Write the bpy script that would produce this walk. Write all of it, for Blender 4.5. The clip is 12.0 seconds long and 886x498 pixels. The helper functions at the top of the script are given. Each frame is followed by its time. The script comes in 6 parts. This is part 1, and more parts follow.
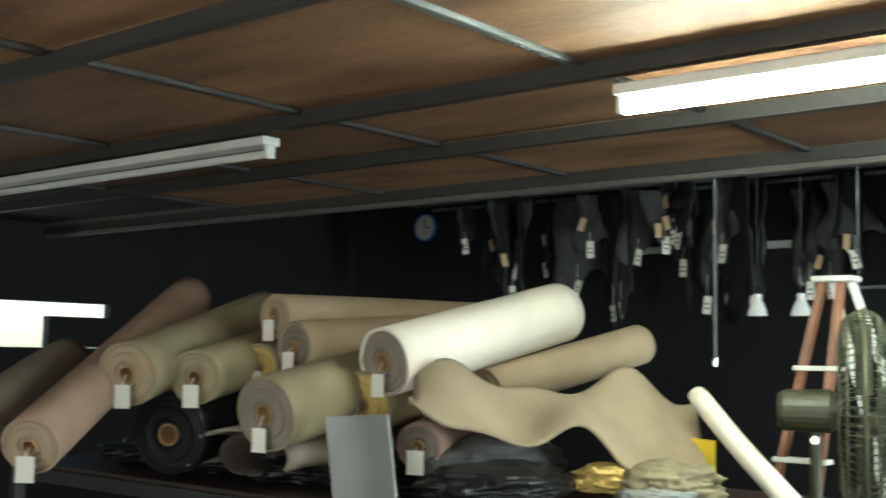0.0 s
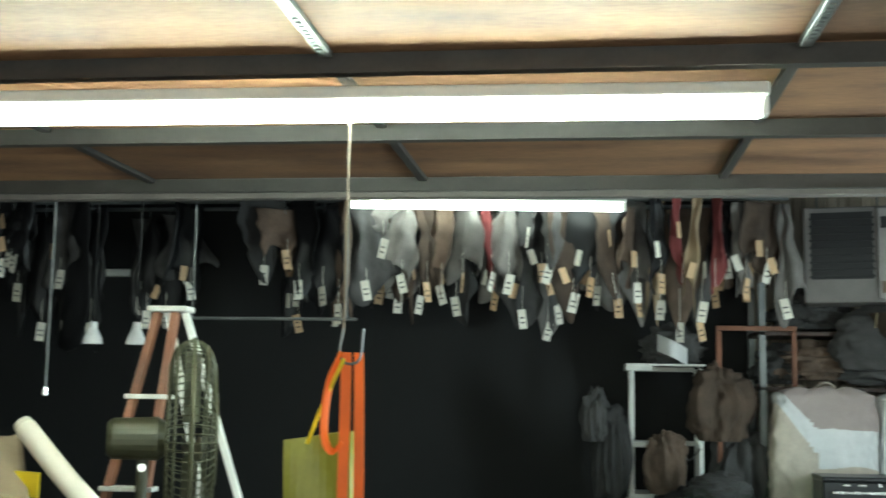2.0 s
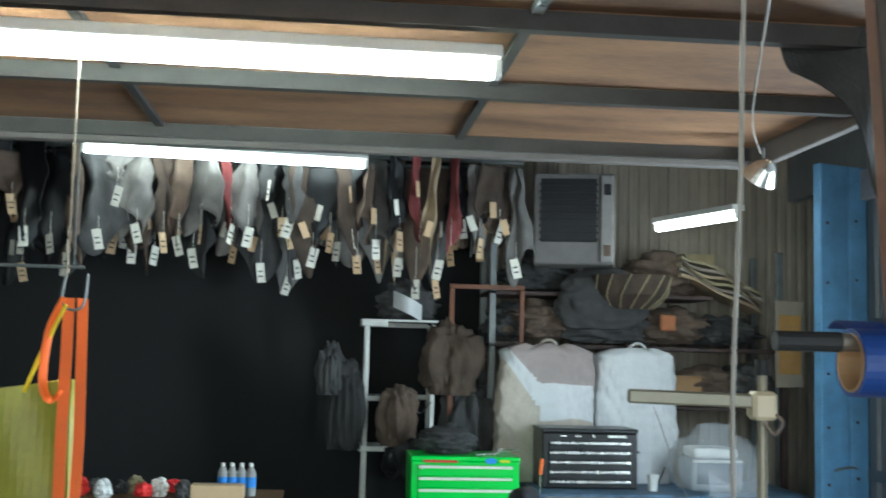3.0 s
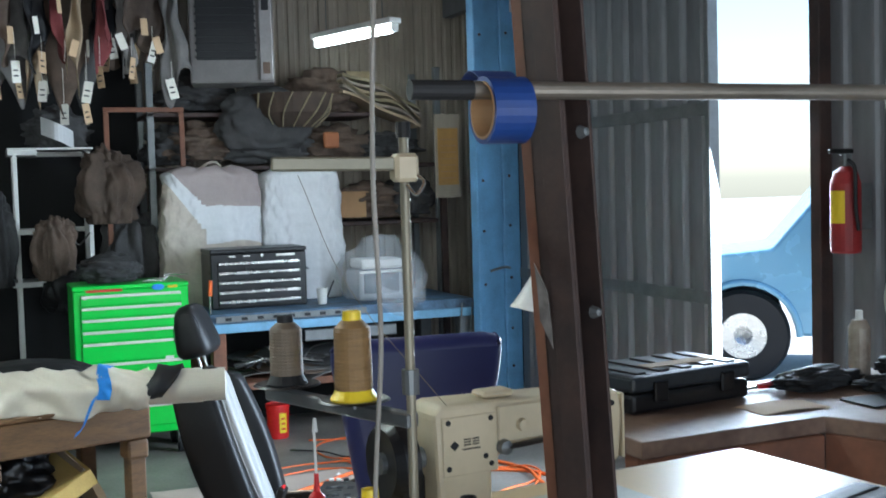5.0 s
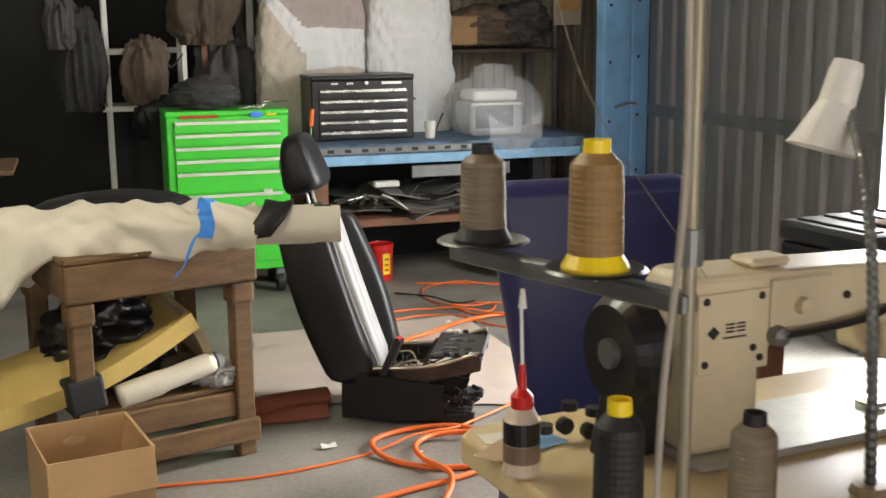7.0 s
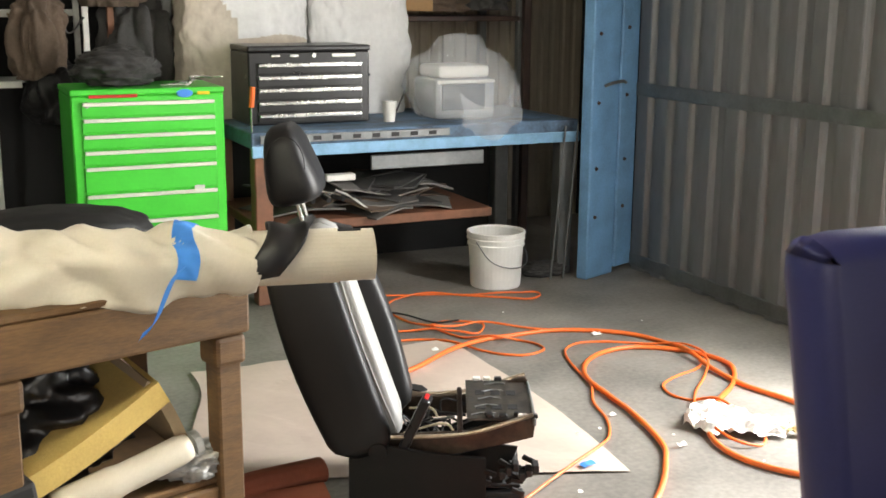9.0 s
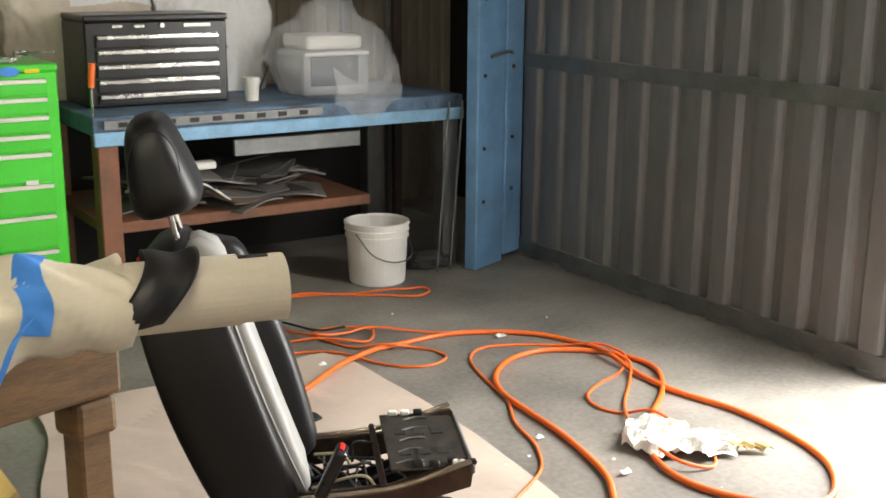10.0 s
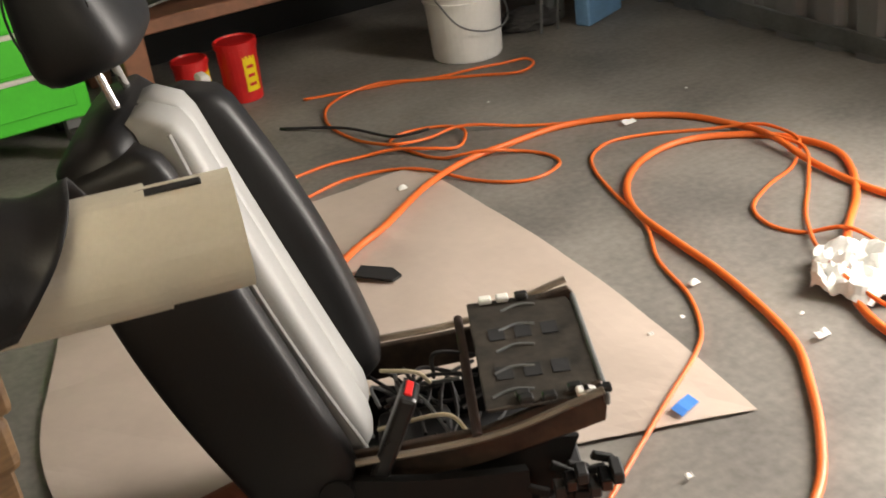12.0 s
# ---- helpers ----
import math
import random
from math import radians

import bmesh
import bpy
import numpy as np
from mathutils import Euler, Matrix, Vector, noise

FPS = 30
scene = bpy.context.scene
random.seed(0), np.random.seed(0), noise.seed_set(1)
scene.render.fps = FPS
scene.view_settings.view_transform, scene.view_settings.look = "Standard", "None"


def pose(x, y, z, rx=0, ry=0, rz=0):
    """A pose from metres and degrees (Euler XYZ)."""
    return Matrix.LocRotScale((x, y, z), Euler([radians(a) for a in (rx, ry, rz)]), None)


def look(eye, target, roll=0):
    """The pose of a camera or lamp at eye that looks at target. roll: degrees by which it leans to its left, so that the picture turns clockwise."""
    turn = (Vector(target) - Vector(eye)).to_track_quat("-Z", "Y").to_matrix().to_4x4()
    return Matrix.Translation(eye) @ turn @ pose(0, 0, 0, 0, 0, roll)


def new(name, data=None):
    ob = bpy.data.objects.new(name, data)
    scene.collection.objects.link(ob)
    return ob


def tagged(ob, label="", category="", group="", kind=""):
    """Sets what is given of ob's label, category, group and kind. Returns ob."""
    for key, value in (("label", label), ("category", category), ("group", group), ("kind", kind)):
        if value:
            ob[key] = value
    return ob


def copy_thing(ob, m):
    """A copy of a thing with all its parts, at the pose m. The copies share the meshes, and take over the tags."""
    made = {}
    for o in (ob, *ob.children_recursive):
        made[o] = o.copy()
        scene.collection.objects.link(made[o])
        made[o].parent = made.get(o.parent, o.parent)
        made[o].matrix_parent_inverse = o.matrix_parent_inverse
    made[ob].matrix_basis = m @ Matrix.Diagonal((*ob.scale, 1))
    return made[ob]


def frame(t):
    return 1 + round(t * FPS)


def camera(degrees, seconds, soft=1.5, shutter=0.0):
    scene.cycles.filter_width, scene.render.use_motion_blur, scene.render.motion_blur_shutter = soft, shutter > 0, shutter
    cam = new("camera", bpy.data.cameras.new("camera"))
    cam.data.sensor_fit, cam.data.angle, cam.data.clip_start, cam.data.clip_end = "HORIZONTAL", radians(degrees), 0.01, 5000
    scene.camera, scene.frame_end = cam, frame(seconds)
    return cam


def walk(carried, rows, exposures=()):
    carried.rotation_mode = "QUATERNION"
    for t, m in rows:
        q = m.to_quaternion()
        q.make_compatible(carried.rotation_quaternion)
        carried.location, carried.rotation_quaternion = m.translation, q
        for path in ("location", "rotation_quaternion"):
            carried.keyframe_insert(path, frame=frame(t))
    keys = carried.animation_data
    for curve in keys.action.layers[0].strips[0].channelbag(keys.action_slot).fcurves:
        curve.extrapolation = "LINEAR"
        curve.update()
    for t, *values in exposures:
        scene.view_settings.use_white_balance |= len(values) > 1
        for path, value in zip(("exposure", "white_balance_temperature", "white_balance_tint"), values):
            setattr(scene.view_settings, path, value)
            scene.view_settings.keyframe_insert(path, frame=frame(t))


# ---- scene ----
# the walk: seconds, eye, point looked at, lean
PATH = [
    (0.0, (-2.150, -3.680, 1.790), (-3.426, -2.150, 1.970), 1.0),
    (0.5, (-2.150, -3.680, 1.790), (-3.162, -1.966, 1.986), 0.8),
    (0.7, (-2.150, -3.680, 1.790), (-3.039, -1.900, 1.994), 0.7),
    (1.5, (-2.150, -3.680, 1.790), (-2.666, -1.763, 2.032), 0.4),
    (2.0, (-2.150, -3.680, 1.790), (-2.404, -1.712, 2.038), 0.9),
    (2.5, (-2.146, -3.672, 1.794), (-2.156, -1.685, 2.018), 1.3),
    (3.0, (-2.120, -3.696, 1.766), (-1.927, -1.714, 1.950), 1.4),
    (3.6, (-2.095, -3.666, 1.743), (-1.688, -1.711, 1.849), 0.9),
    (5.5, (-2.034, -3.634, 1.635), (-1.261, -1.800, 1.434), -1.6),
    (6.0, (-2.005, -3.471, 1.609), (-1.348, -1.606, 1.310), -1.0),
    (6.5, (-2.035, -3.254, 1.592), (-1.426, -1.385, 1.222), -0.1),
    (7.0, (-2.058, -3.008, 1.592), (-1.460, -1.139, 1.205), -0.5),
    (9.0, (-2.211, -1.725, 1.542), (-1.392, 0.047, 1.108), 0.4),
    (9.5, (-2.180, -1.385, 1.526), (-1.269, 0.336, 1.070), -0.3),
    (10.0, (-2.102, -1.049, 1.513), (-1.039, 0.574, 1.027), 0.4),
    (10.5, (-1.971, -0.771, 1.478), (-0.877, 0.805, 0.913), 0.0),
    (11.0, (-1.831, -0.568, 1.432), (-0.818, 0.962, 0.636), -0.7),
    (11.5, (-1.669, -0.346, 1.420), (-0.739, 1.171, 0.508), -4.0),
    (12.0, (-1.479, -0.188, 1.428), (-0.713, 1.409, 0.500), -7.9),
]
EXPOSURES = [(0, 1.45, 6300, -4), (0.6, 1.15, 6300, -6), (1.4, 1.05, 6200, -8), (2.5, 1.05, 6100, -5), (3.6, 1.35, 5200, 2), (5.5, 1.07, 6000, 7), (7.0, 1.2, 7400, 14), (9.0, 1.52, 7500, 13), (9.5, 1.38, 7500, 13), (11, 0.9, 8300, 17), (12, 0.85, 8300, 17)]
cam = camera(42.5, 12.0, soft=1.6, shutter=0.3)
walk(cam, [(t, look(e, g, r)) for t, e, g, r in PATH], EXPOSURES)

# ---- world and lights ----
world = bpy.data.worlds.new("world")
scene.world = world
world.use_nodes = True
wn = world.node_tree
sky = wn.nodes.new("ShaderNodeTexSky")
sky.sky_type, sky.sun_disc = "NISHITA", False
sky.sun_elevation, sky.sun_rotation = radians(74), radians(67)
wn.links.new(sky.outputs[0], wn.nodes["Background"].inputs[0])
wn.nodes["Background"].inputs[1].default_value = 0.13


def lamp(name, kind, energy, m, color=(1, 1, 1), size=1.0, size_y=None):
    d = bpy.data.lights.new(name, kind)
    d.energy, d.color = energy, color
    if kind == "AREA":
        d.size = size
        if size_y:
            d.shape, d.size_y = "RECTANGLE", size_y
    if kind == "SUN":
        d.angle = radians(size)
    ob = new(name, d)
    ob.matrix_world = m
    return ob


# sun from beyond the open door, high
lamp("sun", "SUN", 4.0, look((2.4, 1.0, 9), (0, 0, 0)), (1, 0.95, 0.87), 0.5)
# daylight standing in the open doorway and in an assumed open front behind the walker
lamp("daylight", "AREA", 110, look((1.62, 0.98, 1.3), (0, 0.98, 0.9)), (0.85, 0.93, 1), 0.8, 2.2)
# added fill lamp; the front it stands in is unseen
lamp("daylight", "AREA", 40, look((-2.0, -6.0, 1.6), (-3.0, 0, 1.4)), (1.0, 0.96, 0.9), 6.0, 2.4)


# ---- materials ----
def mat(name, color, rough=0.6, metal=0.0, var=0.25, scale=6.0, bump=0.15, fine=60.0, color2=None, spec=0.5, rand=0.0,
        stretch=(1, 1, 1), coat=0.0, island=False):
    """A surface with broad stains and fine grain in object space."""
    m = bpy.data.materials.new(name)
    m.use_nodes = True
    nt = m.node_tree
    N, L = nt.nodes, nt.links
    b = N["Principled BSDF"]
    b.inputs["Roughness"].default_value, b.inputs["Metallic"].default_value = rough, metal
    b.inputs["Specular IOR Level"].default_value, b.inputs["Coat Weight"].default_value = spec, coat
    tc, mp = N.new("ShaderNodeTexCoord"), N.new("ShaderNodeMapping")
    mp.inputs["Scale"].default_value = stretch
    L.new(tc.outputs["Object"], mp.inputs[0])
    n1, n2 = N.new("ShaderNodeTexNoise"), N.new("ShaderNodeTexNoise")
    n1.inputs["Scale"].default_value, n1.inputs["Detail"].default_value = scale, 6
    n2.inputs["Scale"].default_value, n2.inputs["Detail"].default_value = fine, 4
    L.new(mp.outputs[0], n1.inputs["Vector"])
    L.new(mp.outputs[0], n2.inputs["Vector"])
    ad = N.new("ShaderNodeMath")
    ad.operation = "MULTIPLY_ADD"
    ad.inputs[1].default_value = 0.35
    L.new(n2.outputs[0], ad.inputs[0])
    L.new(n1.outputs[0], ad.inputs[2])
    rp = N.new("ShaderNodeMapRange")
    rp.inputs[1].default_value, rp.inputs[2].default_value = 0.42, 0.95
    L.new(ad.outputs[0], rp.inputs[0])
    mx = N.new("ShaderNodeMix")
    mx.data_type = "RGBA"
    c2 = color2 or tuple(c * (1 - var) for c in color)
    c1 = color if color2 else tuple(min(1, c * (1 + var * 0.5)) for c in color)
    mx.inputs[6].default_value, mx.inputs[7].default_value = (*c2, 1), (*c1, 1)
    L.new(rp.outputs[0], mx.inputs[0])
    out = mx.outputs[2]
    if rand:
        oi, hs, mr = N.new("ShaderNodeNewGeometry" if island else "ShaderNodeObjectInfo"), N.new("ShaderNodeHueSaturation"), N.new("ShaderNodeMapRange")
        mr.inputs[3].default_value, mr.inputs[4].default_value = 1 - rand, 1 + rand
        L.new(oi.outputs["Random Per Island" if island else "Random"], mr.inputs[0])
        L.new(mr.outputs[0], hs.inputs["Value"])
        L.new(out, hs.inputs["Color"])
        out = hs.outputs[0]
    L.new(out, b.inputs["Base Color"])
    rr = N.new("ShaderNodeMapRange")
    rr.inputs[3].default_value, rr.inputs[4].default_value = max(0.02, rough - 0.1), min(1, rough + 0.12)
    L.new(n1.outputs[0], rr.inputs[0])
    L.new(rr.outputs[0], b.inputs["Roughness"])
    if bump:
        bp = N.new("ShaderNodeBump")
        bp.inputs["Strength"].default_value, bp.inputs["Distance"].default_value = bump, 0.01
        L.new(ad.outputs[0], bp.inputs["Height"])
        L.new(bp.outputs[0], b.inputs["Normal"])
    return m


def glow(name, color, strength):
    m = bpy.data.materials.new(name)
    m.use_nodes = True
    b = m.node_tree.nodes["Principled BSDF"]
    b.inputs["Base Color"].default_value = (*color, 1)
    b.inputs["Emission Color"].default_value, b.inputs["Emission Strength"].default_value = (*color, 1), strength
    return m


def clear(name, rough=0.1, color=(1, 1, 1), ior=1.15, alpha=0.35):
    """Thin clear plastic: mostly let through, with gloss."""
    m = bpy.data.materials.new(name)
    m.use_nodes = True
    nt = m.node_tree
    b = nt.nodes["Principled BSDF"]
    b.inputs["Base Color"].default_value, b.inputs["Roughness"].default_value = (*color, 1), rough
    b.inputs["Alpha"].default_value = alpha
    n, bp = nt.nodes.new("ShaderNodeTexNoise"), nt.nodes.new("ShaderNodeBump")
    n.inputs["Scale"].default_value = 9
    n.inputs["Detail"].default_value = 5
    n.inputs["Distortion"].default_value = 1.5
    bp.inputs["Strength"].default_value = 1.0
    nt.links.new(n.outputs[0], bp.inputs["Height"])
    nt.links.new(bp.outputs[0], b.inputs["Normal"])
    return m


CONCRETE = mat("concrete", (0.25, 0.23, 0.205), 0.58, var=0.6, scale=1.9, fine=45, bump=0.1)
TIN = mat("tin", (0.21, 0.215, 0.225), 0.5, 0.35, var=0.3, scale=2, fine=25, bump=0.08, stretch=(1, 1, 0.3))
TIN_TAN = mat("tan_tin", (0.42, 0.36, 0.28), 0.6, 0.1, var=0.3, scale=2, fine=20, bump=0.08, stretch=(1, 1, 0.3))
# near-black: the store's unlit depth is put into the wall colour
UNLIT_DARK = mat("unlit_dark_wall", (0.013, 0.013, 0.013), 0.85, var=0.4, scale=2)
BLUE = mat("blue_paint", (0.16, 0.36, 0.60), 0.55, var=0.3, scale=5, fine=70, bump=0.2)
BLUE_WORN = mat("worn_blue_paint", (0.13, 0.24, 0.38), 0.55, scale=7, color2=(0.025, 0.03, 0.04), bump=0.25)
PLY = mat("plywood", (0.38, 0.205, 0.10), 0.7, scale=2.2, color2=(0.11, 0.052, 0.028), fine=30, bump=0.1, stretch=(0.6, 2.0, 1), rand=0.38, island=True)
DARKSTEEL = mat("dark_steel", (0.06, 0.055, 0.05), 0.55, 0.3, var=0.3, scale=8)
STEEL = mat("grey_steel", (0.20, 0.21, 0.21), 0.45, 0.6, var=0.3, scale=8)
RUST = mat("rusty_steel", (0.085, 0.05, 0.04), 0.6, 0.3, scale=9, color2=(0.035, 0.026, 0.024), bump=0.3)
WOOD = mat("bench_wood", (0.19, 0.10, 0.038), 0.65, scale=5, color2=(0.065, 0.034, 0.015), fine=40, bump=0.25, stretch=(1, 1, 5))
WOOD_TOP = mat("worn_wood_top", (0.30, 0.20, 0.14), 0.55, scale=4, color2=(0.10, 0.055, 0.04), fine=40, bump=0.2)
WOOD_RED = mat("red_wood", (0.27, 0.11, 0.06), 0.65, scale=4, color2=(0.13, 0.06, 0.035), fine=40)
BLACK = mat("black_paint", (0.012, 0.012, 0.013), 0.3, var=0.4, scale=6, bump=0.03)
RUBBER = mat("black_rubber", (0.015, 0.015, 0.016), 0.65, var=0.4, scale=9)
GREEN = mat("green_enamel", (0.035, 0.60, 0.05), 0.35, var=0.15, scale=4, bump=0.03, coat=0.3)
CHROME = mat("bright_metal", (0.72, 0.71, 0.68), 0.25, 0.9, var=0.15, scale=12, bump=0.03)
ALUM = mat("drawer_trim", (0.78, 0.76, 0.70), 0.4, 0.3, var=0.1, scale=12, bump=0.03)
WHITE = mat("white_paint", (0.75, 0.74, 0.70), 0.5, var=0.15, scale=6, bump=0.08)
PLASTIC_W = mat("white_plastic", (0.78, 0.77, 0.73), 0.4, var=0.12, scale=7, bump=0.05)
VINYL_T = mat("tan_vinyl", (0.60, 0.55, 0.45), 0.42, var=0.12, scale=5, fine=160, bump=0.08)
SEAT_P = mat("matt_black_plastic", (0.008, 0.008, 0.008), 0.6, var=0.3, scale=9, spec=0.25)
VINYL_K = mat("black_leather", (0.009, 0.009, 0.010), 0.45, var=0.3, scale=8, fine=220, bump=0.1, spec=0.35)
VINYL_G = mat("grey_leather", (0.30, 0.30, 0.29), 0.5, var=0.1, scale=8, fine=220, bump=0.1)
VINYL_B = mat("navy_vinyl", (0.028, 0.032, 0.115), 0.38, var=0.2, scale=4, fine=180, bump=0.06)
ORANGE = mat("orange_rubber", (0.85, 0.16, 0.03), 0.45, var=0.15, scale=10, bump=0.03)
ORANGE_N = mat("orange_webbing", (0.95, 0.17, 0.015), 0.6, var=0.1, scale=10, fine=200)
TAPE = mat("blue_tape", (0.04, 0.25, 0.75), 0.6, var=0.15, scale=12)
# blue tape with its backlit shade put into the colour
SHADED_TAPE = mat("shaded_blue_tape", (0.015, 0.05, 0.22), 0.45, var=0.2, scale=12)
FAWN = mat("fawn_carpet", (0.30, 0.235, 0.155), 0.92, var=0.25, scale=4, fine=140, bump=0.35)
CLOTH_L = mat("pale_grey_cloth", (0.22, 0.205, 0.19), 0.9, var=0.35, scale=8, fine=90, bump=0.3, rand=0.3)
PAPER = mat("brown_paper", (0.54, 0.44, 0.37), 0.75, var=0.12, scale=3, fine=30, bump=0.1)
CARD = mat("cardboard", (0.45, 0.27, 0.13), 0.8, var=0.15, scale=5, bump=0.08)
FOAM = mat("yellow_foam", (0.58, 0.41, 0.13), 0.9, var=0.25, scale=4, fine=120, bump=0.3)
CREAM = mat("cream_enamel", (0.62, 0.53, 0.36), 0.38, var=0.12, scale=6, bump=0.04)
TABLE = mat("cream_laminate", (0.66, 0.51, 0.28), 0.32, var=0.1, scale=3, bump=0.03)
GOLD = mat("tan_thread", (0.27, 0.16, 0.06), 0.55, var=0.3, scale=10, fine=150, bump=0.3, stretch=(1, 1, 12))
TAUPE = mat("taupe_thread", (0.21, 0.165, 0.115), 0.55, var=0.3, scale=10, fine=150, bump=0.3, stretch=(1, 1, 12))
YELLOW = mat("yellow_plastic", (0.85, 0.62, 0.02), 0.4, var=0.1, scale=8, bump=0.03)
RED = mat("red_plastic", (0.62, 0.02, 0.02), 0.35, var=0.15, scale=8, bump=0.03)
TAG = mat("paper_tag", (0.80, 0.77, 0.68), 0.8, var=0.1, scale=10, rand=0.15)
TAG_TAN = mat("tan_paper_tag", (0.60, 0.42, 0.25), 0.8, var=0.1, scale=10, rand=0.2)
CLOTH_G = mat("grey_cloth", (0.065, 0.063, 0.062), 0.9, var=0.45, scale=8, fine=90, bump=0.3, rand=0.5)
CLOTH_B = mat("brown_cloth", (0.115, 0.08, 0.058), 0.9, var=0.45, scale=8, fine=90, bump=0.3, rand=0.5)
CLOTH_R = mat("red_cloth", (0.20, 0.045, 0.045), 0.9, var=0.3, scale=8, fine=90)
CARPET_T = mat("tan_carpet", (0.37, 0.28, 0.18), 0.92, var=0.2, scale=4, fine=140, bump=0.35)
CARPET_O = mat("olive_carpet", (0.30, 0.25, 0.15), 0.92, var=0.25, scale=4, fine=140, bump=0.35, rand=0.15)
CARPET_G = mat("grey_carpet", (0.24, 0.20, 0.16), 0.92, var=0.25, scale=4, fine=140, bump=0.35, rand=0.15)
CARPET_W = mat("white_vinyl", (0.76, 0.70, 0.60), 0.6, var=0.1, scale=4, fine=60, bump=0.08)
CARPET_P = mat("pink_carpet", (0.34, 0.22, 0.16), 0.92, var=0.25, scale=4, fine=140, bump=0.35)
SACK = mat("white_sack", (0.72, 0.72, 0.72), 0.6, var=0.12, scale=5, fine=40, bump=0.3)
SACK_T = mat("tan_sack", (0.56, 0.49, 0.41), 0.7, var=0.2, scale=5, fine=40, bump=0.3)
SACK_P = mat("mauve_felt", (0.42, 0.35, 0.33), 0.9, var=0.15, scale=5, fine=90, bump=0.3)
WRAP = clear("clear_wrap", 0.14, (0.80, 0.82, 0.85), alpha=0.27)
TUBE_ON = glow("lit_tube", (0.93, 1.0, 0.90), 42)
TUBE_DIM = glow("dim_tube", (0.95, 1.0, 0.95), 9)
CAR = mat("blue_car_paint", (0.20, 0.42, 0.58), 0.25, 0.2, var=0.08, scale=3, bump=0.01, coat=0.6)
ASPHALT = mat("yard", (0.58, 0.56, 0.53), 0.85, var=0.25, scale=0.8, fine=30)
OLIVE = mat("olive_enamel", (0.055, 0.055, 0.03), 0.4, 0.2, var=0.2, scale=8, bump=0.05)
MESH = mat("fan_guard", (0.085, 0.085, 0.05), 0.45, 0.4, var=0.2, scale=8)


# ---- building helpers ----
def part(name, bm, material, parent=None, label="", smooth=False):
    me = bpy.data.meshes.new(name)
    bmesh.ops.recalc_face_normals(bm, faces=bm.faces)
    bm.to_mesh(me)
    bm.free()
    if smooth:
        me.polygons.foreach_set("use_smooth", [True] * len(me.polygons))
    for m in material if isinstance(material, (list, tuple)) else (material,):
        me.materials.append(m)
    ob = new(name, me)
    if parent is not None:
        ob.parent = parent
    if label:
        ob["label"] = label
    return ob


def thing(name, label, category, group="", at=(0, 0, 0), turn=0):
    ob = new(name)
    ob.empty_display_size = 0.1
    ob.matrix_basis = pose(*at, 0, 0, turn)
    return tagged(ob, label, category, group)


def structure(ob, label="", category=""):
    return tagged(ob, label, category, kind="structure")


def box(p, q, bevel=0.0, bm=None, m=None, seg=1):
    """A box from corner p to corner q, bevelled, moved by m."""
    own = bmesh.new()
    c, s = [(a + b) / 2 for a, b in zip(p, q)], [abs(b - a) for a, b in zip(p, q)]
    bmesh.ops.create_cube(own, size=1, matrix=Matrix.LocRotScale(c, None, s))
    if bevel:
        bmesh.ops.bevel(own, geom=own.edges[:], offset=min(bevel, min(s) * 0.45), segments=seg, affect="EDGES", profile=0.5)
    if m:
        own.transform(m)
    return merge(bm, own)


def merge(bm, own):
    if bm is None:
        return own
    me = bpy.data.meshes.new("tmp")
    own.to_mesh(me)
    own.free()
    bm.from_mesh(me)
    bpy.data.meshes.remove(me)
    return bm


def frame_of(d):
    d = Vector(d).normalized()
    return d.to_track_quat("Z", "Y").to_matrix().to_4x4()


def rod(a, b, r, n=12, r2=None, bm=None, cap=True):
    a, b = Vector(a), Vector(b)
    own = bmesh.new()
    bmesh.ops.create_cone(own, cap_ends=cap, segments=n, radius1=r, radius2=r if r2 is None else r2, depth=(b - a).length,
                          matrix=Matrix.Translation((a + b) / 2) @ frame_of(b - a))
    return merge(bm, own)


def lathe(profile, n=24, m=None, bm=None):
    """A turned shape: profile of (radius, height)."""
    own = bmesh.new()
    rings = []
    for r, z in profile:
        if r < 1e-5:
            rings.append([own.verts.new((0, 0, z))])
        else:
            rings.append([own.verts.new((r * math.cos(2 * math.pi * i / n), r * math.sin(2 * math.pi * i / n), z)) for i in range(n)])
    for a, b in zip(rings, rings[1:]):
        for i in range(n):
            j = (i + 1) % n
            f = [a[i % len(a)], a[j % len(a)], b[j % len(b)], b[i % len(b)]]
            f = list(dict.fromkeys(f))
            if len(f) > 2:
                own.faces.new(f)
    if m:
        own.transform(m)
    return merge(bm, own)


def smooth_path(pts, steps=8):
    """A Catmull-Rom line through the points."""
    P = [Vector(p) for p in pts]
    P = [P[0] * 2 - P[1]] + P + [P[-1] * 2 - P[-2]]
    out = []
    for i in range(1, len(P) - 2):
        a, b, c, d = P[i - 1:i + 3]
        for k in range(steps):
            t = k / steps
            out.append(0.5 * (2 * b + (c - a) * t + (2 * a - 5 * b + 4 * c - d) * t * t + (3 * b - a - 3 * c + d) * t ** 3))
    out.append(P[-2])
    return out


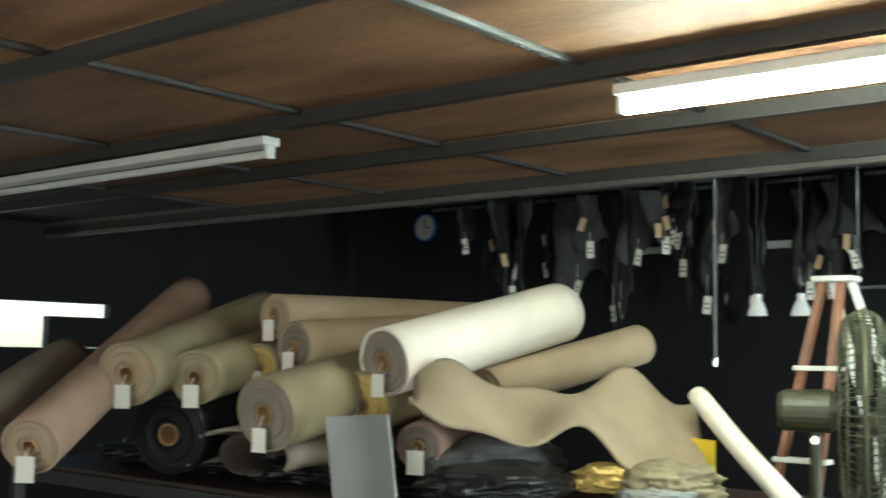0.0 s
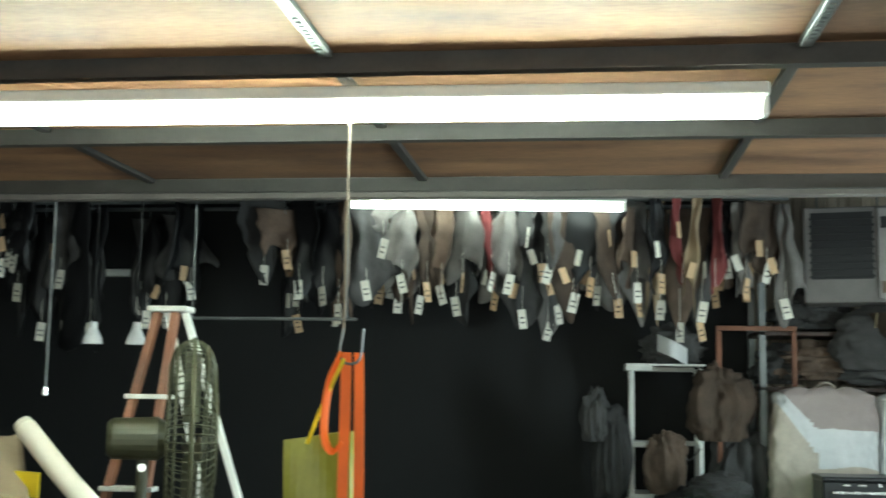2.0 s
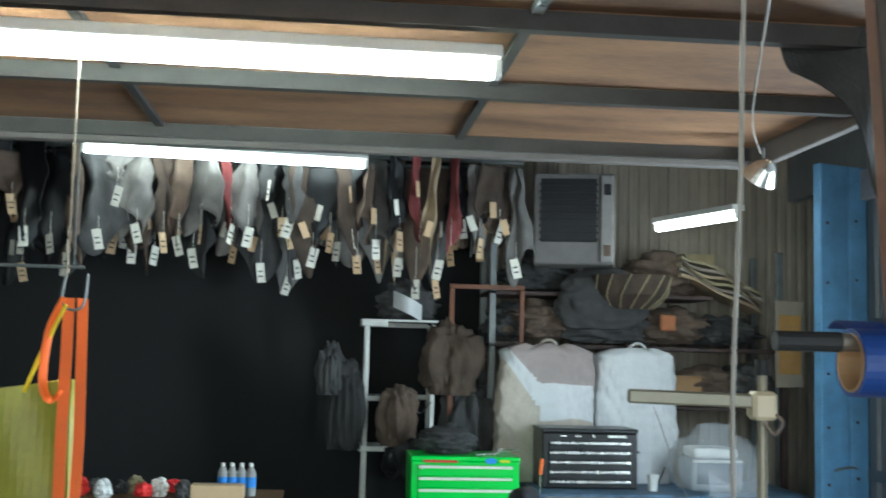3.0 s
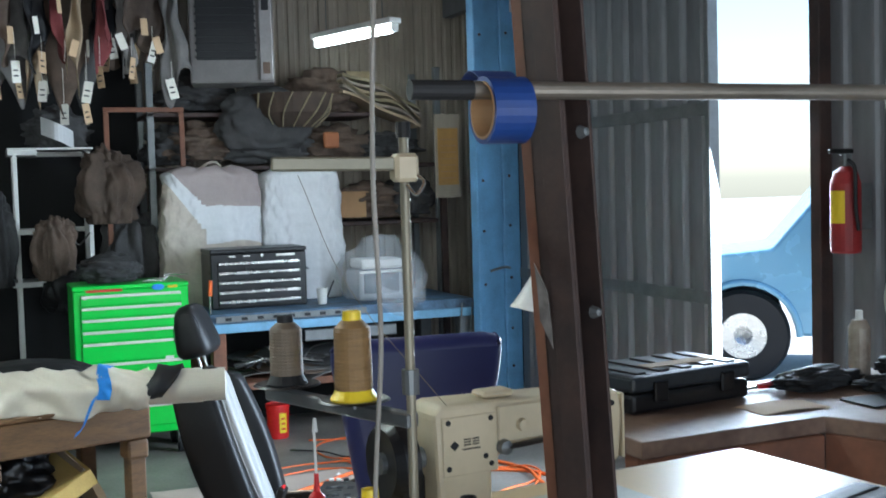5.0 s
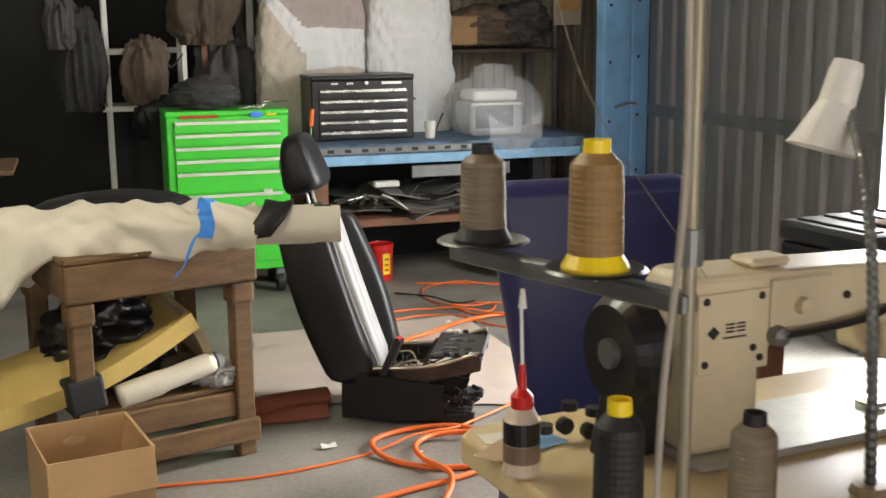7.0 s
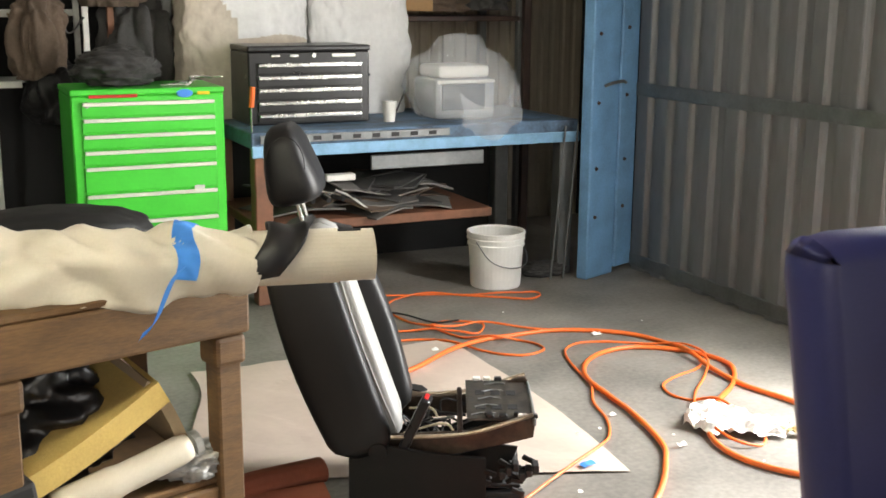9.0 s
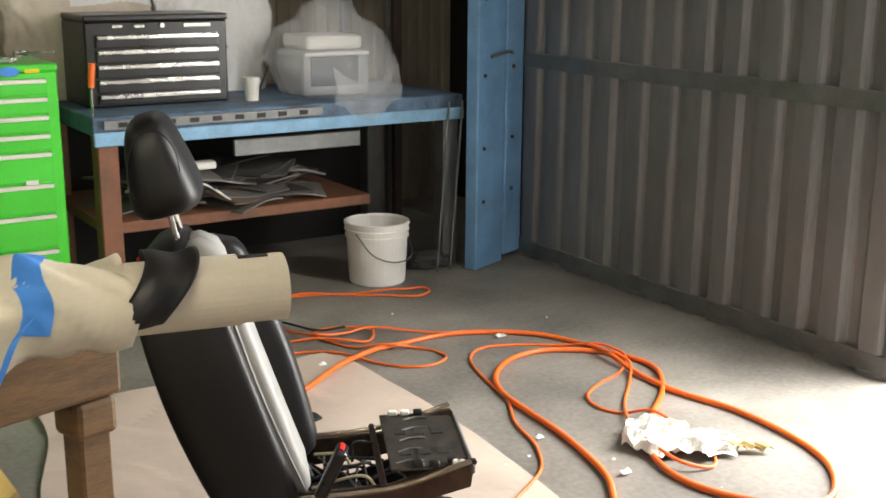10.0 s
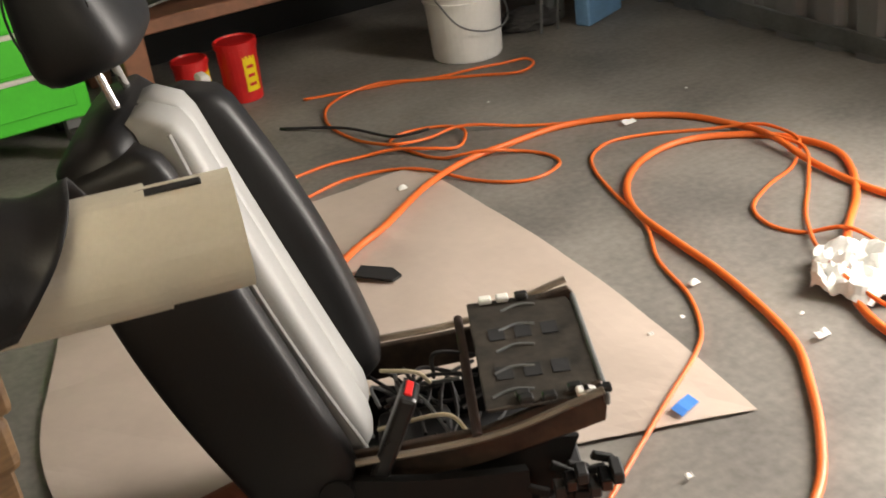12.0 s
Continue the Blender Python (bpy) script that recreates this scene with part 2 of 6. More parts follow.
def sweep(pts, r, n=8, bm=None, flat=1.0, cap=True):
    """A tube along the points; flat squeezes it in its second axis."""
    own = bmesh.new()
    pts = [Vector(p) for p in pts]
    rings, side = [], None
    for i, p in enumerate(pts):
        d = (pts[min(i + 1, len(pts) - 1)] - pts[max(i - 1, 0)]).normalized()
        if side is None:
            side = d.orthogonal().normalized() if abs(d.z) > 0.9 else d.cross(Vector((0, 0, 1))).normalized()
        side = (side - d * side.dot(d)).normalized()
        up = side.cross(d)
        rr = r[i] if isinstance(r, (list, tuple)) else r
        rings.append([own.verts.new(p + rr * (math.cos(2 * math.pi * k / n) * side + flat * math.sin(2 * math.pi * k / n) * up)) for k in range(n)])
    for a, b in zip(rings, rings[1:]):
        for k in range(n):
            own.faces.new([a[k], a[(k + 1) % n], b[(k + 1) % n], b[k]])
    if cap:
        own.faces.new(rings[0][::-1])
        own.faces.new(rings[-1])
    return merge(bm, own)


def grid(fn, nu, nv, thick=0.004, bm=None):
    """A cloth or sheet from fn(u, v), given a thickness."""
    own = bmesh.new()
    V = [[own.verts.new(fn(i / nu, j / nv)) for j in range(nv + 1)] for i in range(nu + 1)]
    for i in range(nu):
        for j in range(nv):
            own.faces.new([V[i][j], V[i + 1][j], V[i + 1][j + 1], V[i][j + 1]])
    if thick:
        bmesh.ops.recalc_face_normals(own, faces=own.faces)
        bmesh.ops.solidify(own, geom=own.faces[:], thickness=thick)
    return merge(bm, own)


def slab(fn, nu, nv, shift):
    """A sheet from fn(u, v) with its back moved by shift and its rim closed."""
    bm, d = bmesh.new(), Vector(shift)
    A = [[bm.verts.new(fn(i / nu, j / nv)) for j in range(nv + 1)] for i in range(nu + 1)]
    B = [[bm.verts.new(v.co + d) for v in row] for row in A]
    for i in range(nu):
        for j in range(nv):
            bm.faces.new([A[i][j], A[i + 1][j], A[i + 1][j + 1], A[i][j + 1]])
            bm.faces.new([B[i][j], B[i][j + 1], B[i + 1][j + 1], B[i + 1][j]])
    rim = [(i, 0) for i in range(nu)] + [(nu, j) for j in range(nv)] + [(i, nv) for i in range(nu, 0, -1)] + [(0, j) for j in range(nv, 0, -1)]
    for (a, b), (c, e) in zip(rim, rim[1:] + rim[:1]):
        bm.faces.new([A[a][b], B[a][b], B[c][e], A[c][e]])
    return bm


def poly(pts, z0, z1, bevel=0.0, m=None, bm=None):
    """An outline in x, y drawn up from z0 to z1."""
    own = bmesh.new()
    f = own.faces.new([own.verts.new((x, y, z0)) for x, y in pts])
    r = bmesh.ops.extrude_face_region(own, geom=[f])
    for v in r["geom"]:
        if isinstance(v, bmesh.types.BMVert):
            v.co.z = z1
    if bevel:
        bmesh.ops.recalc_face_normals(own, faces=own.faces)
        bmesh.ops.bevel(own, geom=own.edges[:], offset=bevel, segments=2, affect="EDGES", profile=0.5)
    if m:
        own.transform(m)
    return merge(bm, own)


def wob(p, s=3.0, a=0.02, seed=0.0):
    """A small uneven shift for a point."""
    q = Vector(p) * s + Vector((seed, seed * 1.7, -seed))
    return Vector(p) + a * noise.noise_vector(q)


# ---- large structure ----
def corrugated(name, length, height, material, pitch=0.19, depth=0.028, parent=None):
    """A ribbed sheet standing in x, z, its ribs upright, facing -y."""
    def prof(x):
        k = (x / pitch) % 1.0
        return depth * max(0.0, min(1.0, 3.2 - abs(k - 0.5) * 9.0))
    n = max(8, int(length / pitch * 16))
    return grid(lambda u, v: Vector((u * length, -prof(u * length), v * height)), n, 3, 0.003)


structure(part("floor", box((-11, -6.2, -0.1), (1.62, 7.0, 0)), CONCRETE), "grey stained concrete workshop floor", "floor")
structure(part("floor_corner", box((1.622, 3.7, -0.1), (2.1, 5.4, 0)), CONCRETE), "grey concrete floor in the corner", "floor")
structure(part("ground", box((-60, -60, -0.5), (80, 80, -0.104)), ASPHALT), "pale sunlit dusty yard outside", "ground")

# sliding door leaf of ribbed tin, its rails, and the wall on the other side of the opening
leaf = structure(new("door_1"), "dark grey ribbed tin sliding door beside the opening", "door")
for k, y0 in enumerate((3.72, 2.94, 2.16)):
    ob = part("sheet", corrugated("sheet", 0.779, 2.88, TIN), TIN, leaf)
    ob.matrix_basis = pose(1.52, y0, 0.0, 0, 0, -90)
part("backing", box((1.535, 1.42, 0.0), (1.55, 3.74, 2.88)), TIN, leaf)
for z in (0.02, 1.0, 2.0):
    part("rail", box((1.487, 1.39, z), (1.50, 3.72, z + 0.075), 0.004), STEEL, leaf)
part("stile", box((1.485, 1.38, 0.02), (1.55, 1.42, 2.88), 0.004), STEEL, leaf)
wall2 = structure(new("wall_east"), "dark ribbed tin wall beside the doorway", "wall")
for k in range(9):
    ob = part("sheet", corrugated("sheet", 0.775, 2.88, TIN), TIN, wall2)
    ob.matrix_basis = pose(1.56, 0.57 - 0.775 * k, 0, 0, 0, -90)
part("backing", box((1.575, -6.2, 0.0), (1.59, 0.56, 2.88)), TIN, wall2)
part("stud", box((1.46, 0.50, 0), (1.53, 0.57, 2.88), 0.004), RUST, wall2)
structure(part("lintel", box((1.44, -6.2, 2.88), (1.62, 3.75, 3.08), 0.006), mat("pale_beam", (0.45, 0.42, 0.42), 0.6, var=0.2)), "pale painted steel beam over the doors", "beam")
structure(part("wall_east_top", box((1.6, -6.2, 3.08), (1.68, 7, 3.7)), TIN), "dark tin above the doors", "wall")
structure(part("wall_corner", box((2.1, 3.72, 0), (2.18, 5.4, 3.7)), UNLIT_DARK), "dark end wall in the corner", "wall")
structure(part("wall_corner_return", box((1.62, 3.72, 0), (2.1, 3.8, 3.7)), UNLIT_DARK), "dark end wall in the corner", "wall")
wall3 = structure(new("wall_north"), "tan ribbed tin back wall", "wall")
for k in range(4):
    ob = part("sheet", corrugated("sheet", 0.76, 3.7, TIN_TAN, 0.085, 0.016), TIN_TAN, wall3)
    ob.matrix_basis = pose(1.34 - 0.76 * k, 5.3, 0, 0, 0, 0)
structure(part("wall_north_dark", box((-11, 5.4, 0), (2.1, 5.5, 3.7)), UNLIT_DARK), "dark back wall of the store", "wall")
structure(part("wall_west", box((-11.1, -6.2, 0), (-11, 5.5, 1.77)), UNLIT_DARK), "dark far wall", "wall")
structure(part("wall_west_top", box((-11.1, -6.2, 2.16), (-11, 5.5, 3.7)), UNLIT_DARK), "dark far wall over a gap of daylight", "wall")
structure(part("wall_west_side", box((-11.1, 2.28, 1.77), (-11, 5.5, 2.16)), UNLIT_DARK), "dark far wall beside a gap of daylight", "wall")
structure(part("wall_west_ledge", box((-11.1, 1.68, 1.774), (-11.0, 2.278, 2.04)), UNLIT_DARK), "dark stacked boards under the gap of daylight", "wall")
# two unseen walls, added to let south light in only through the gap
structure(part("wall_south_west", box((-11, -6.3, 0), (-5.2, -6.2, 3.7)), UNLIT_DARK), "unseen dark wall added behind the walker", "wall")
structure(part("wall_south_top", box((-5.2, -6.3, 2.9), (1.62, -6.2, 3.7)), UNLIT_DARK), "unseen dark wall added over the assumed open front", "wall")
roof = bmesh.new()
for a, b in (((-11.1, -6.3), (0.55, 5.5)), ((0.56, -6.3), (2.2, 5.5))):
    box((*a, 3.7), (*b, 3.76), bm=roof)
structure(part("roof", roof, TIN), "dark tin roof on red purlins", "roof")
for y in (0.55, 1.5, 2.5):
    structure(part("purlin", box((-0.1, y - 0.03, 3.52), (1.6, y + 0.03, 3.64), 0.004), mat("red_oxide", (0.30, 0.09, 0.07), 0.6)), "red oxide roof purlin", "beam")

# loft of plywood sheets on steel bearers
ply = bmesh.new()
XS = [-8.43, -7.05, -5.66, -4.27, -2.93, -1.54, -0.1]
YS = [-6.1, -5.0, -3.9, -2.8, -1.6, -0.41, 0.51, 1.6]
for i in range(len(XS) - 1):
    for j in range(len(YS) - 1):
        d = random.uniform(-0.003, 0.003)
        box((XS[i] + 0.004, YS[j] + 0.004, 2.80 + d), (XS[i + 1] - 0.004, YS[j + 1] - 0.004, 2.818 + d), 0.002, bm=ply)
structure(part("ceiling", ply, PLY), "water-stained plywood loft ceiling", "ceiling")
structure(part("loft_deck", box((-11, -6.2, 2.83), (-0.1, 1.6, 2.9)), UNLIT_DARK), "dark loft deck", "ceiling")
for y in YS[1:]:
    bm = box((-11, y - 0.025, 2.73), (-0.12, y + 0.025, 2.735), 0.0)
    box((-11, y - 0.004, 2.735), (-0.12, y + 0.004, 2.797), bm=bm)
    structure(part("bearer", bm, DARKSTEEL), "grey steel bearer under the loft", "beam")
for x in XS[:-1]:
    for y0, y1 in zip(YS, YS[1:]):
        bm = box((x - 0.02, y0 + 0.03, 2.775), (x + 0.02, y1 - 0.03, 2.797), 0.003)
        slotted = y1 < 0 and x > -5
        if slotted:
            for k in range(9):
                y = y1 - 0.12 - k * 0.035
                box((x - 0.008, y, 2.771), (x + 0.008, y + 0.016, 2.776), bm=bm)
        structure(part("joist", bm, STEEL if slotted else DARKSTEEL), "slotted steel joist under the plywood", "beam")
structure(part("fascia", box((-11, 1.6, 2.70), (-0.1, 1.66, 2.92), 0.006), mat("fascia_paint", (0.13, 0.115, 0.105), 0.6)), "grey loft edge beam", "beam")
structure(part("fascia_end", box((-0.1, -6.1, 2.70), (-0.05, 1.66, 2.92), 0.006), mat("fascia_paint_2", (0.13, 0.115, 0.105), 0.6)), "grey loft edge beam", "beam")

# blue door jamb
jamb = thing("blue_post", "blue painted timber door jamb with bolt heads", "post", at=(1.10, 3.535, 0), turn=22.8)
part("board", box((0, 0, 0.0), (0.255, 0.07, 3.1), 0.006), BLUE, jamb)
part("side_board", box((0.262, -0.006, 0.03), (0.43, 0.066, 3.1), 0.006), BLUE, jamb)
for z in (0.35, 0.62, 0.98, 1.35, 1.7, 2.3, 2.7):
    for x in (0.05, 0.32):
        part("bolt", lathe([(0, 0.012), (0.008, 0.01), (0.011, 0)], 8, pose(x, -0.006, z + 0.03 * (x > 0.1), 90)), RUST, jamb)
bm = sweep(smooth_path([(0.10, -0.012, 1.07), (0.16, -0.03, 1.085), (0.24, -0.03, 1.09), (0.30, -0.012, 1.08)]), 0.009)
part("door_handle", bm, STEEL, jamb, "bent steel latch")

# leaning brown steel column beside the sewing table
column = thing("steel_column", "dark brown rusty leaning steel column", "column")
c0, c1 = Vector((-1.18, -2.17, 0)), Vector((-1.335, -2.17, 2.80))
lean = Matrix.Translation(c0) @ frame_of(c1 - c0) @ pose(0, 0, 0, 0, 0, 20)
L = (c1 - c0).length
bm = box((-0.034, -0.03, 0), (0.034, -0.024, L), 0.001, m=lean)
box((-0.034, -0.03, 0), (-0.028, 0.03, L), 0.001, bm=bm, m=lean)
box((-0.034, 0.024, 0), (0.034, 0.03, L), 0.001, bm=bm, m=lean)
part("channel", bm, RUST, column)
part("timber", box((-0.075, -0.01, 0.0), (-0.036, 0.03, L - 0.35), 0.003, m=lean), WOOD_RED, column, "reddish timber packer")
part("strip", box((-0.008, -0.036, 0.01), (0.034, -0.0305, L), 0.001, m=lean), RUST, column)
for z in (1.48, 1.74, 2.02):
    part("bolt", lathe([(0, 0.014), (0.006, 0.012), (0.010, 0)], 8, lean @ pose(0.037, 0.0, z, 0, 90)), STEEL, column)
bm = grid(lambda u, v: lean @ Vector((-0.034 + 0.022 * u, -0.0375 - 0.004 * v * v, 1.47 + 0.085 * v - 0.04 * u)), 4, 6, 0.001)
part("label", bm, mat("torn_label", (0.20, 0.18, 0.165), 0.7, var=0.5, scale=30), column, "torn grey paper label")

# cross pipe through the column with a tape roll on it
pipe = thing("cross_pipe", "grey steel pipe fixed to the column", "pipe")
part("tube", rod((-1.525, -2.225, 1.795), (0.9, -2.225, 1.795), 0.0125, 16), mat("pipe_steel", (0.26, 0.23, 0.19), 0.4, 0.6), pipe)
part("sleeve", rod((-1.53, -2.225, 1.795), (-1.44, -2.225, 1.795), 0.0135, 16), RUBBER, pipe)
part("bracket", box((0.86, -2.25, 0), (0.9, -2.2, 1.78), 0.004), RUST, pipe)
part("disc", lathe([(0.0, 0), (0.075, 0), (0.085, 0.012), (0.075, 0.03), (0.02, 0.034), (0.0, 0.034)], 28, pose(-0.655, -2.225, 1.795, 0, 90)), PLASTIC_W, pipe)
tape = thing("tape_roll", "blue masking tape roll in a backlit dark tone hanging on a pipe", "tape", at=(-1.395, -2.225, 1.768), turn=0)
prof = [(0.040, -0.03), (0.046, -0.03), (0.046, 0.03), (0.040, 0.03), (0.040, -0.03)]
part("tape", lathe(prof, 28, pose(0, 0, 0, 0, 90)), SHADED_TAPE, tape)
part("core", lathe([(0.0365, -0.031), (0.0395, -0.031), (0.0395, 0.031), (0.0365, 0.031), (0.0365, -0.031)], 28, pose(0, 0, 0, 0, 90)), CARD, tape, "brown cardboard core")
part("loose_end", grid(lambda u, v: Vector((-0.03 + 0.06 * v, 0.012 + 0.06 * u, 0.046 + 0.012 * math.sin(3 * u))), 8, 1, 0.0006), SHADED_TAPE, tape)


# ---- ceiling lights ----
def tube_light(label, length, at, turn=0, lit=True, glass=TUBE_ON, group="tube lights", tilt=0, drop=0.0, joint=True):
    ob = thing("tube_light", label, "light fitting", group, at, turn)
    T = pose(0, 0, 0, 0, tilt, 0)
    part("housing", poly([(-length / 2, -0.05), (length / 2, -0.05), (length / 2, 0.05), (-length / 2, 0.05)], 0.035, 0.075, 0.008, m=T), WHITE, ob)
    if drop:
        for x in (-length * 0.35, length * 0.35):
            part("hanger", rod(T @ Vector((x, 0, 0.07)), T @ Vector((x, 0, 0.07 + drop)), 0.004, 6), STEEL, ob)
    for x in (-length / 2 + 0.012, length / 2 - 0.012):
        part("socket", box((x - 0.012, -0.025, -0.022), (x + 0.012, 0.025, 0.036), 0.004, m=T), PLASTIC_W, ob)
    n = 2 if joint else 1
    for k in range(n):
        a, b = -length / 2 + 0.025 + k * (length - 0.05) / n, -length / 2 + 0.025 + (k + 1) * (length - 0.05) / n
        part("tube", rod(T @ Vector((a, 0, 0)), T @ Vector((b - 0.006, 0, 0)), 0.026 if lit else 0.018, 14), glass if lit else PLASTIC_W, ob)
    return ob


tube_light("lit white fluorescent batten under the loft", 2.5, (-2.88, -0.36, 2.622), turn=1.2)
tube_light("unlit white fluorescent batten under the loft", 2.5, (-7.15, -0.37, 2.645), lit=False)
tube_light("lit fluorescent batten above hanging patterns", 1.9, (-2.85, 3.98, 3.05), tilt=1, drop=0.57, glass=TUBE_DIM)
tube_light("small lit tube light hanging in the corner", 0.95, (0.38, 3.95, 2.72), turn=-72, drop=0.9, joint=False, glass=TUBE_DIM)
bm = sweep(smooth_path([(-2.87, -0.35, 2.66), (-2.87, -0.36, 2.4), (-2.868, -0.37, 2.1), (-2.87, -0.37, 1.96)]), 0.0035)
cordhook = thing("pull_cord", "pale pull cord with a hook under the light", "cord")
part("cord", bm, TAUPE, cordhook)
part("hook", sweep(smooth_path([(-2.87, -0.37, 1.97), (-2.88, -0.37, 1.90), (-2.86, -0.37, 1.868), (-2.82, -0.37, 1.88), (-2.81, -0.37, 1.97)]), 0.004), STEEL, cordhook)

strap = thing("orange_strap", "bright orange webbing strap loop hung on a hook", "strap", at=(-2.86, -0.37, 0))
for x, w, z0, bow in ((0.0, 0.032, 1.16, 0.0), (0.035, 0.03, 1.20, 0.01)):
    part("webbing", grid(lambda u, v: Vector((x + (v - 0.5) * w + bow * math.sin(u * 3), 0.006 * math.sin(u * 9 + x * 50) + x * 0.2, 1.90 + (z0 - 1.90) * u)), 16, 2, 0.003), ORANGE_N, strap)
part("loop", sweep(smooth_path([(-0.01, 0, 1.90), (-0.05, 0, 1.80), (-0.06, 0, 1.66), (-0.035, 0, 1.61), (-0.005, 0, 1.64)]), 0.014, 8, flat=0.25), ORANGE_N, strap)
sbag = thing("yellow_bag", "yellow-green shopping bag hung with the strap", "bag", at=(-2.92, -0.34, 0), turn=-8)
part("bag", grid(lambda u, v: Vector((-0.13 + 0.21 * u, 0.03 * math.sin(u * 3.14) * (1 - v) + 0.012 * math.sin(7 * u + 5 * v), 1.12 + 0.52 * v + 0.03 * u)), 10, 10, 0.03), mat("bag_yellow", (0.34, 0.32, 0.04), 0.5, var=0.2), sbag)
part("print", grid(lambda u, v: Vector((-0.05 + 0.1 * u, -0.036, 1.24 + 0.03 * v)), 3, 1, 0.002), RUBBER, sbag)
part("handle", sweep(smooth_path([(-0.06, 0.0, 1.63), (0.0, -0.02, 1.76), (0.06, -0.03, 1.88)]), 0.006), YELLOW, sbag)
# ---- bench corner ----
bench = thing("workbench", "worn blue painted steel workbench with a lower shelf", "workbench")
part("worktop", box((-0.74, 3.70, 0.80), (1.12, 4.62, 0.88), 0.006), BLUE_WORN, bench)
part("front_rail", box((-0.74, 3.685, 0.757), (1.12, 3.70, 0.815), 0.004), mat("light_blue_paint", (0.22, 0.45, 0.66), 0.5, var=0.3, scale=9, fine=60, bump=0.2), bench)
part("ruler", box((-0.70, 3.672, 0.828), (0.32, 3.684, 0.868), 0.002), STEEL, bench, "bare metal strip with slots")
for k in range(9):
    part("slot", box((-0.64 + k * 0.105, 3.667, 0.838), (-0.60 + k * 0.105, 3.672, 0.858)), RUBBER, bench)
part("apron", box((-0.1, 3.73, 0.66), (0.55, 3.75, 0.735), 0.004), STEEL, bench)
for x in (-0.72, 1.02):
    for y in (3.72, 4.5):
        part("leg", box((x, y, 0), (x + 0.09, y + 0.09, 0.80), 0.006), WOOD_RED if x < 0 else STEEL, bench)
part("shelf", box((-0.70, 3.76, 0.36), (0.62, 4.58, 0.41), 0.005), WOOD_RED, bench, "reddish wooden shelf")
# near-black sheet that paints in the shade under the bench
part("back_panel", box((-0.70, 4.60, 0.0), (1.1, 4.62, 0.80)), UNLIT_DARK, bench)
for k in range(34):
    x, y = random.uniform(-0.48, 0.42), random.uniform(3.88, 4.25)
    z = 0.425 + 0.014 * (k % 12)
    w, d = random.uniform(0.12, 0.2), random.uniform(0.1, 0.18)
    M = pose(x, y, z, random.uniform(-3, 12), random.uniform(-7, 7), random.uniform(-40, 40))
    tagged(part("carpet_sample", grid(lambda u, v: M @ Vector(((u - 0.5) * 2 * w, (v - 0.5) * 2 * d, 0.02 * math.sin(3 * u + k))), 5, 5, 0.009), random.choice((CLOTH_G, CLOTH_L, CLOTH_L, CLOTH_B))), "grey carpet offcut stacked on the bench shelf", "carpet sample", "carpet offcuts")
tagged(part("white_strip", sweep(smooth_path([(-0.28, 3.78, 0.56), (-0.2, 3.76, 0.52), (-0.1, 3.73, 0.44)]), 0.015, flat=0.4), WHITE), "bent white plastic strip on the shelf", "strip")
tagged(part("white_block", box((-0.32, 3.80, 0.60), (-0.16, 3.86, 0.635), 0.006), PLASTIC_W), "white plastic block among carpet offcuts", "block")
for k in range(6):
    x = -0.5 + k * 0.05
    t = thing("tool", "small black hand tool on the bench shelf", "tool", "tools on the shelf", (x, 3.78, 0.53), 30 * k)
    part("shaft", rod((0, 0, 0), (0.11, 0.02, 0.02), 0.006, 8), CHROME, t)
    part("handle", rod((-0.07, -0.01, -0.01), (0, 0, 0), 0.013, 8), RUBBER, t)


def tool_chest(name, label, w, d, h, rows, body, at, lip, trim, feet=0.0):
    """A drawer chest: body, drawers with bright pull strips, top tray."""
    ob = thing(name, label, "tool chest", at=at)
    bm = box((0, 0.012, feet), (w, d, h - 0.03), 0.008)
    part("body", bm, body, ob)
    part("lid", box((-0.003, 0.0, h - 0.03), (w + 0.003, d, h), 0.008, seg=2), body, ob)
    z = h - lip
    for k, hh in enumerate(rows):
        dr = part("drawer", box((0.045, 0.0, z - hh + 0.006), (w - 0.045, 0.014, z - 0.004), 0.003), body, ob)
        bm = box((0.05, -0.014, z - 0.022), (w - 0.05, 0.0, z - 0.004), 0.003)
        part("pull", bm, trim, dr, "bright metal drawer pull")
        z -= hh
    return ob


chest = tool_chest("black_tool_chest", "glossy black steel tool chest with chrome drawer pulls", 0.66, 0.38, 0.405, (0.065, 0.065, 0.065, 0.065, 0.05), BLACK, (-0.66, 4.0, 0.881), 0.085, CHROME)
part("lock", lathe([(0, 0.01), (0.012, 0.01), (0.013, 0)], 12, pose(0.35, 0.01, 0.355, 90)), CHROME, chest)
part("badge", box((0.45, 0.003, 0.345), (0.58, 0.012, 0.362), 0.002), ALUM, chest)
for x in (0.12, 0.22):
    part("latch", box((x, 0.0, 0.345), (x + 0.05, 0.012, 0.362), 0.003), CHROME, chest)
part("side_handle", sweep(smooth_path([(0.663, 0.1, 0.25), (0.70, 0.12, 0.24), (0.70, 0.25, 0.24), (0.663, 0.27, 0.25)]), 0.008), CHROME, chest)

cab = tool_chest("green_tool_cabinet", "bright green rolling tool cabinet with cream drawer pulls", 0.71, 0.46, 1.11, (0.075, 0.075, 0.075, 0.075, 0.13, 0.13, 0.15, 0.15), GREEN, (-1.57, 3.72, 0), 0.055, ALUM, feet=0.15)
for x in (0.07, 0.64):
    for y in (0.07, 0.39):
        wh = part("caster", rod((x - 0.02, y, 0.06), (x + 0.02, y, 0.06), 0.06, 18), RUBBER, cab)
        part("fork", box((x - 0.028, y - 0.03, 0.06), (x + 0.028, y + 0.03, 0.15), 0.005), STEEL, wh)
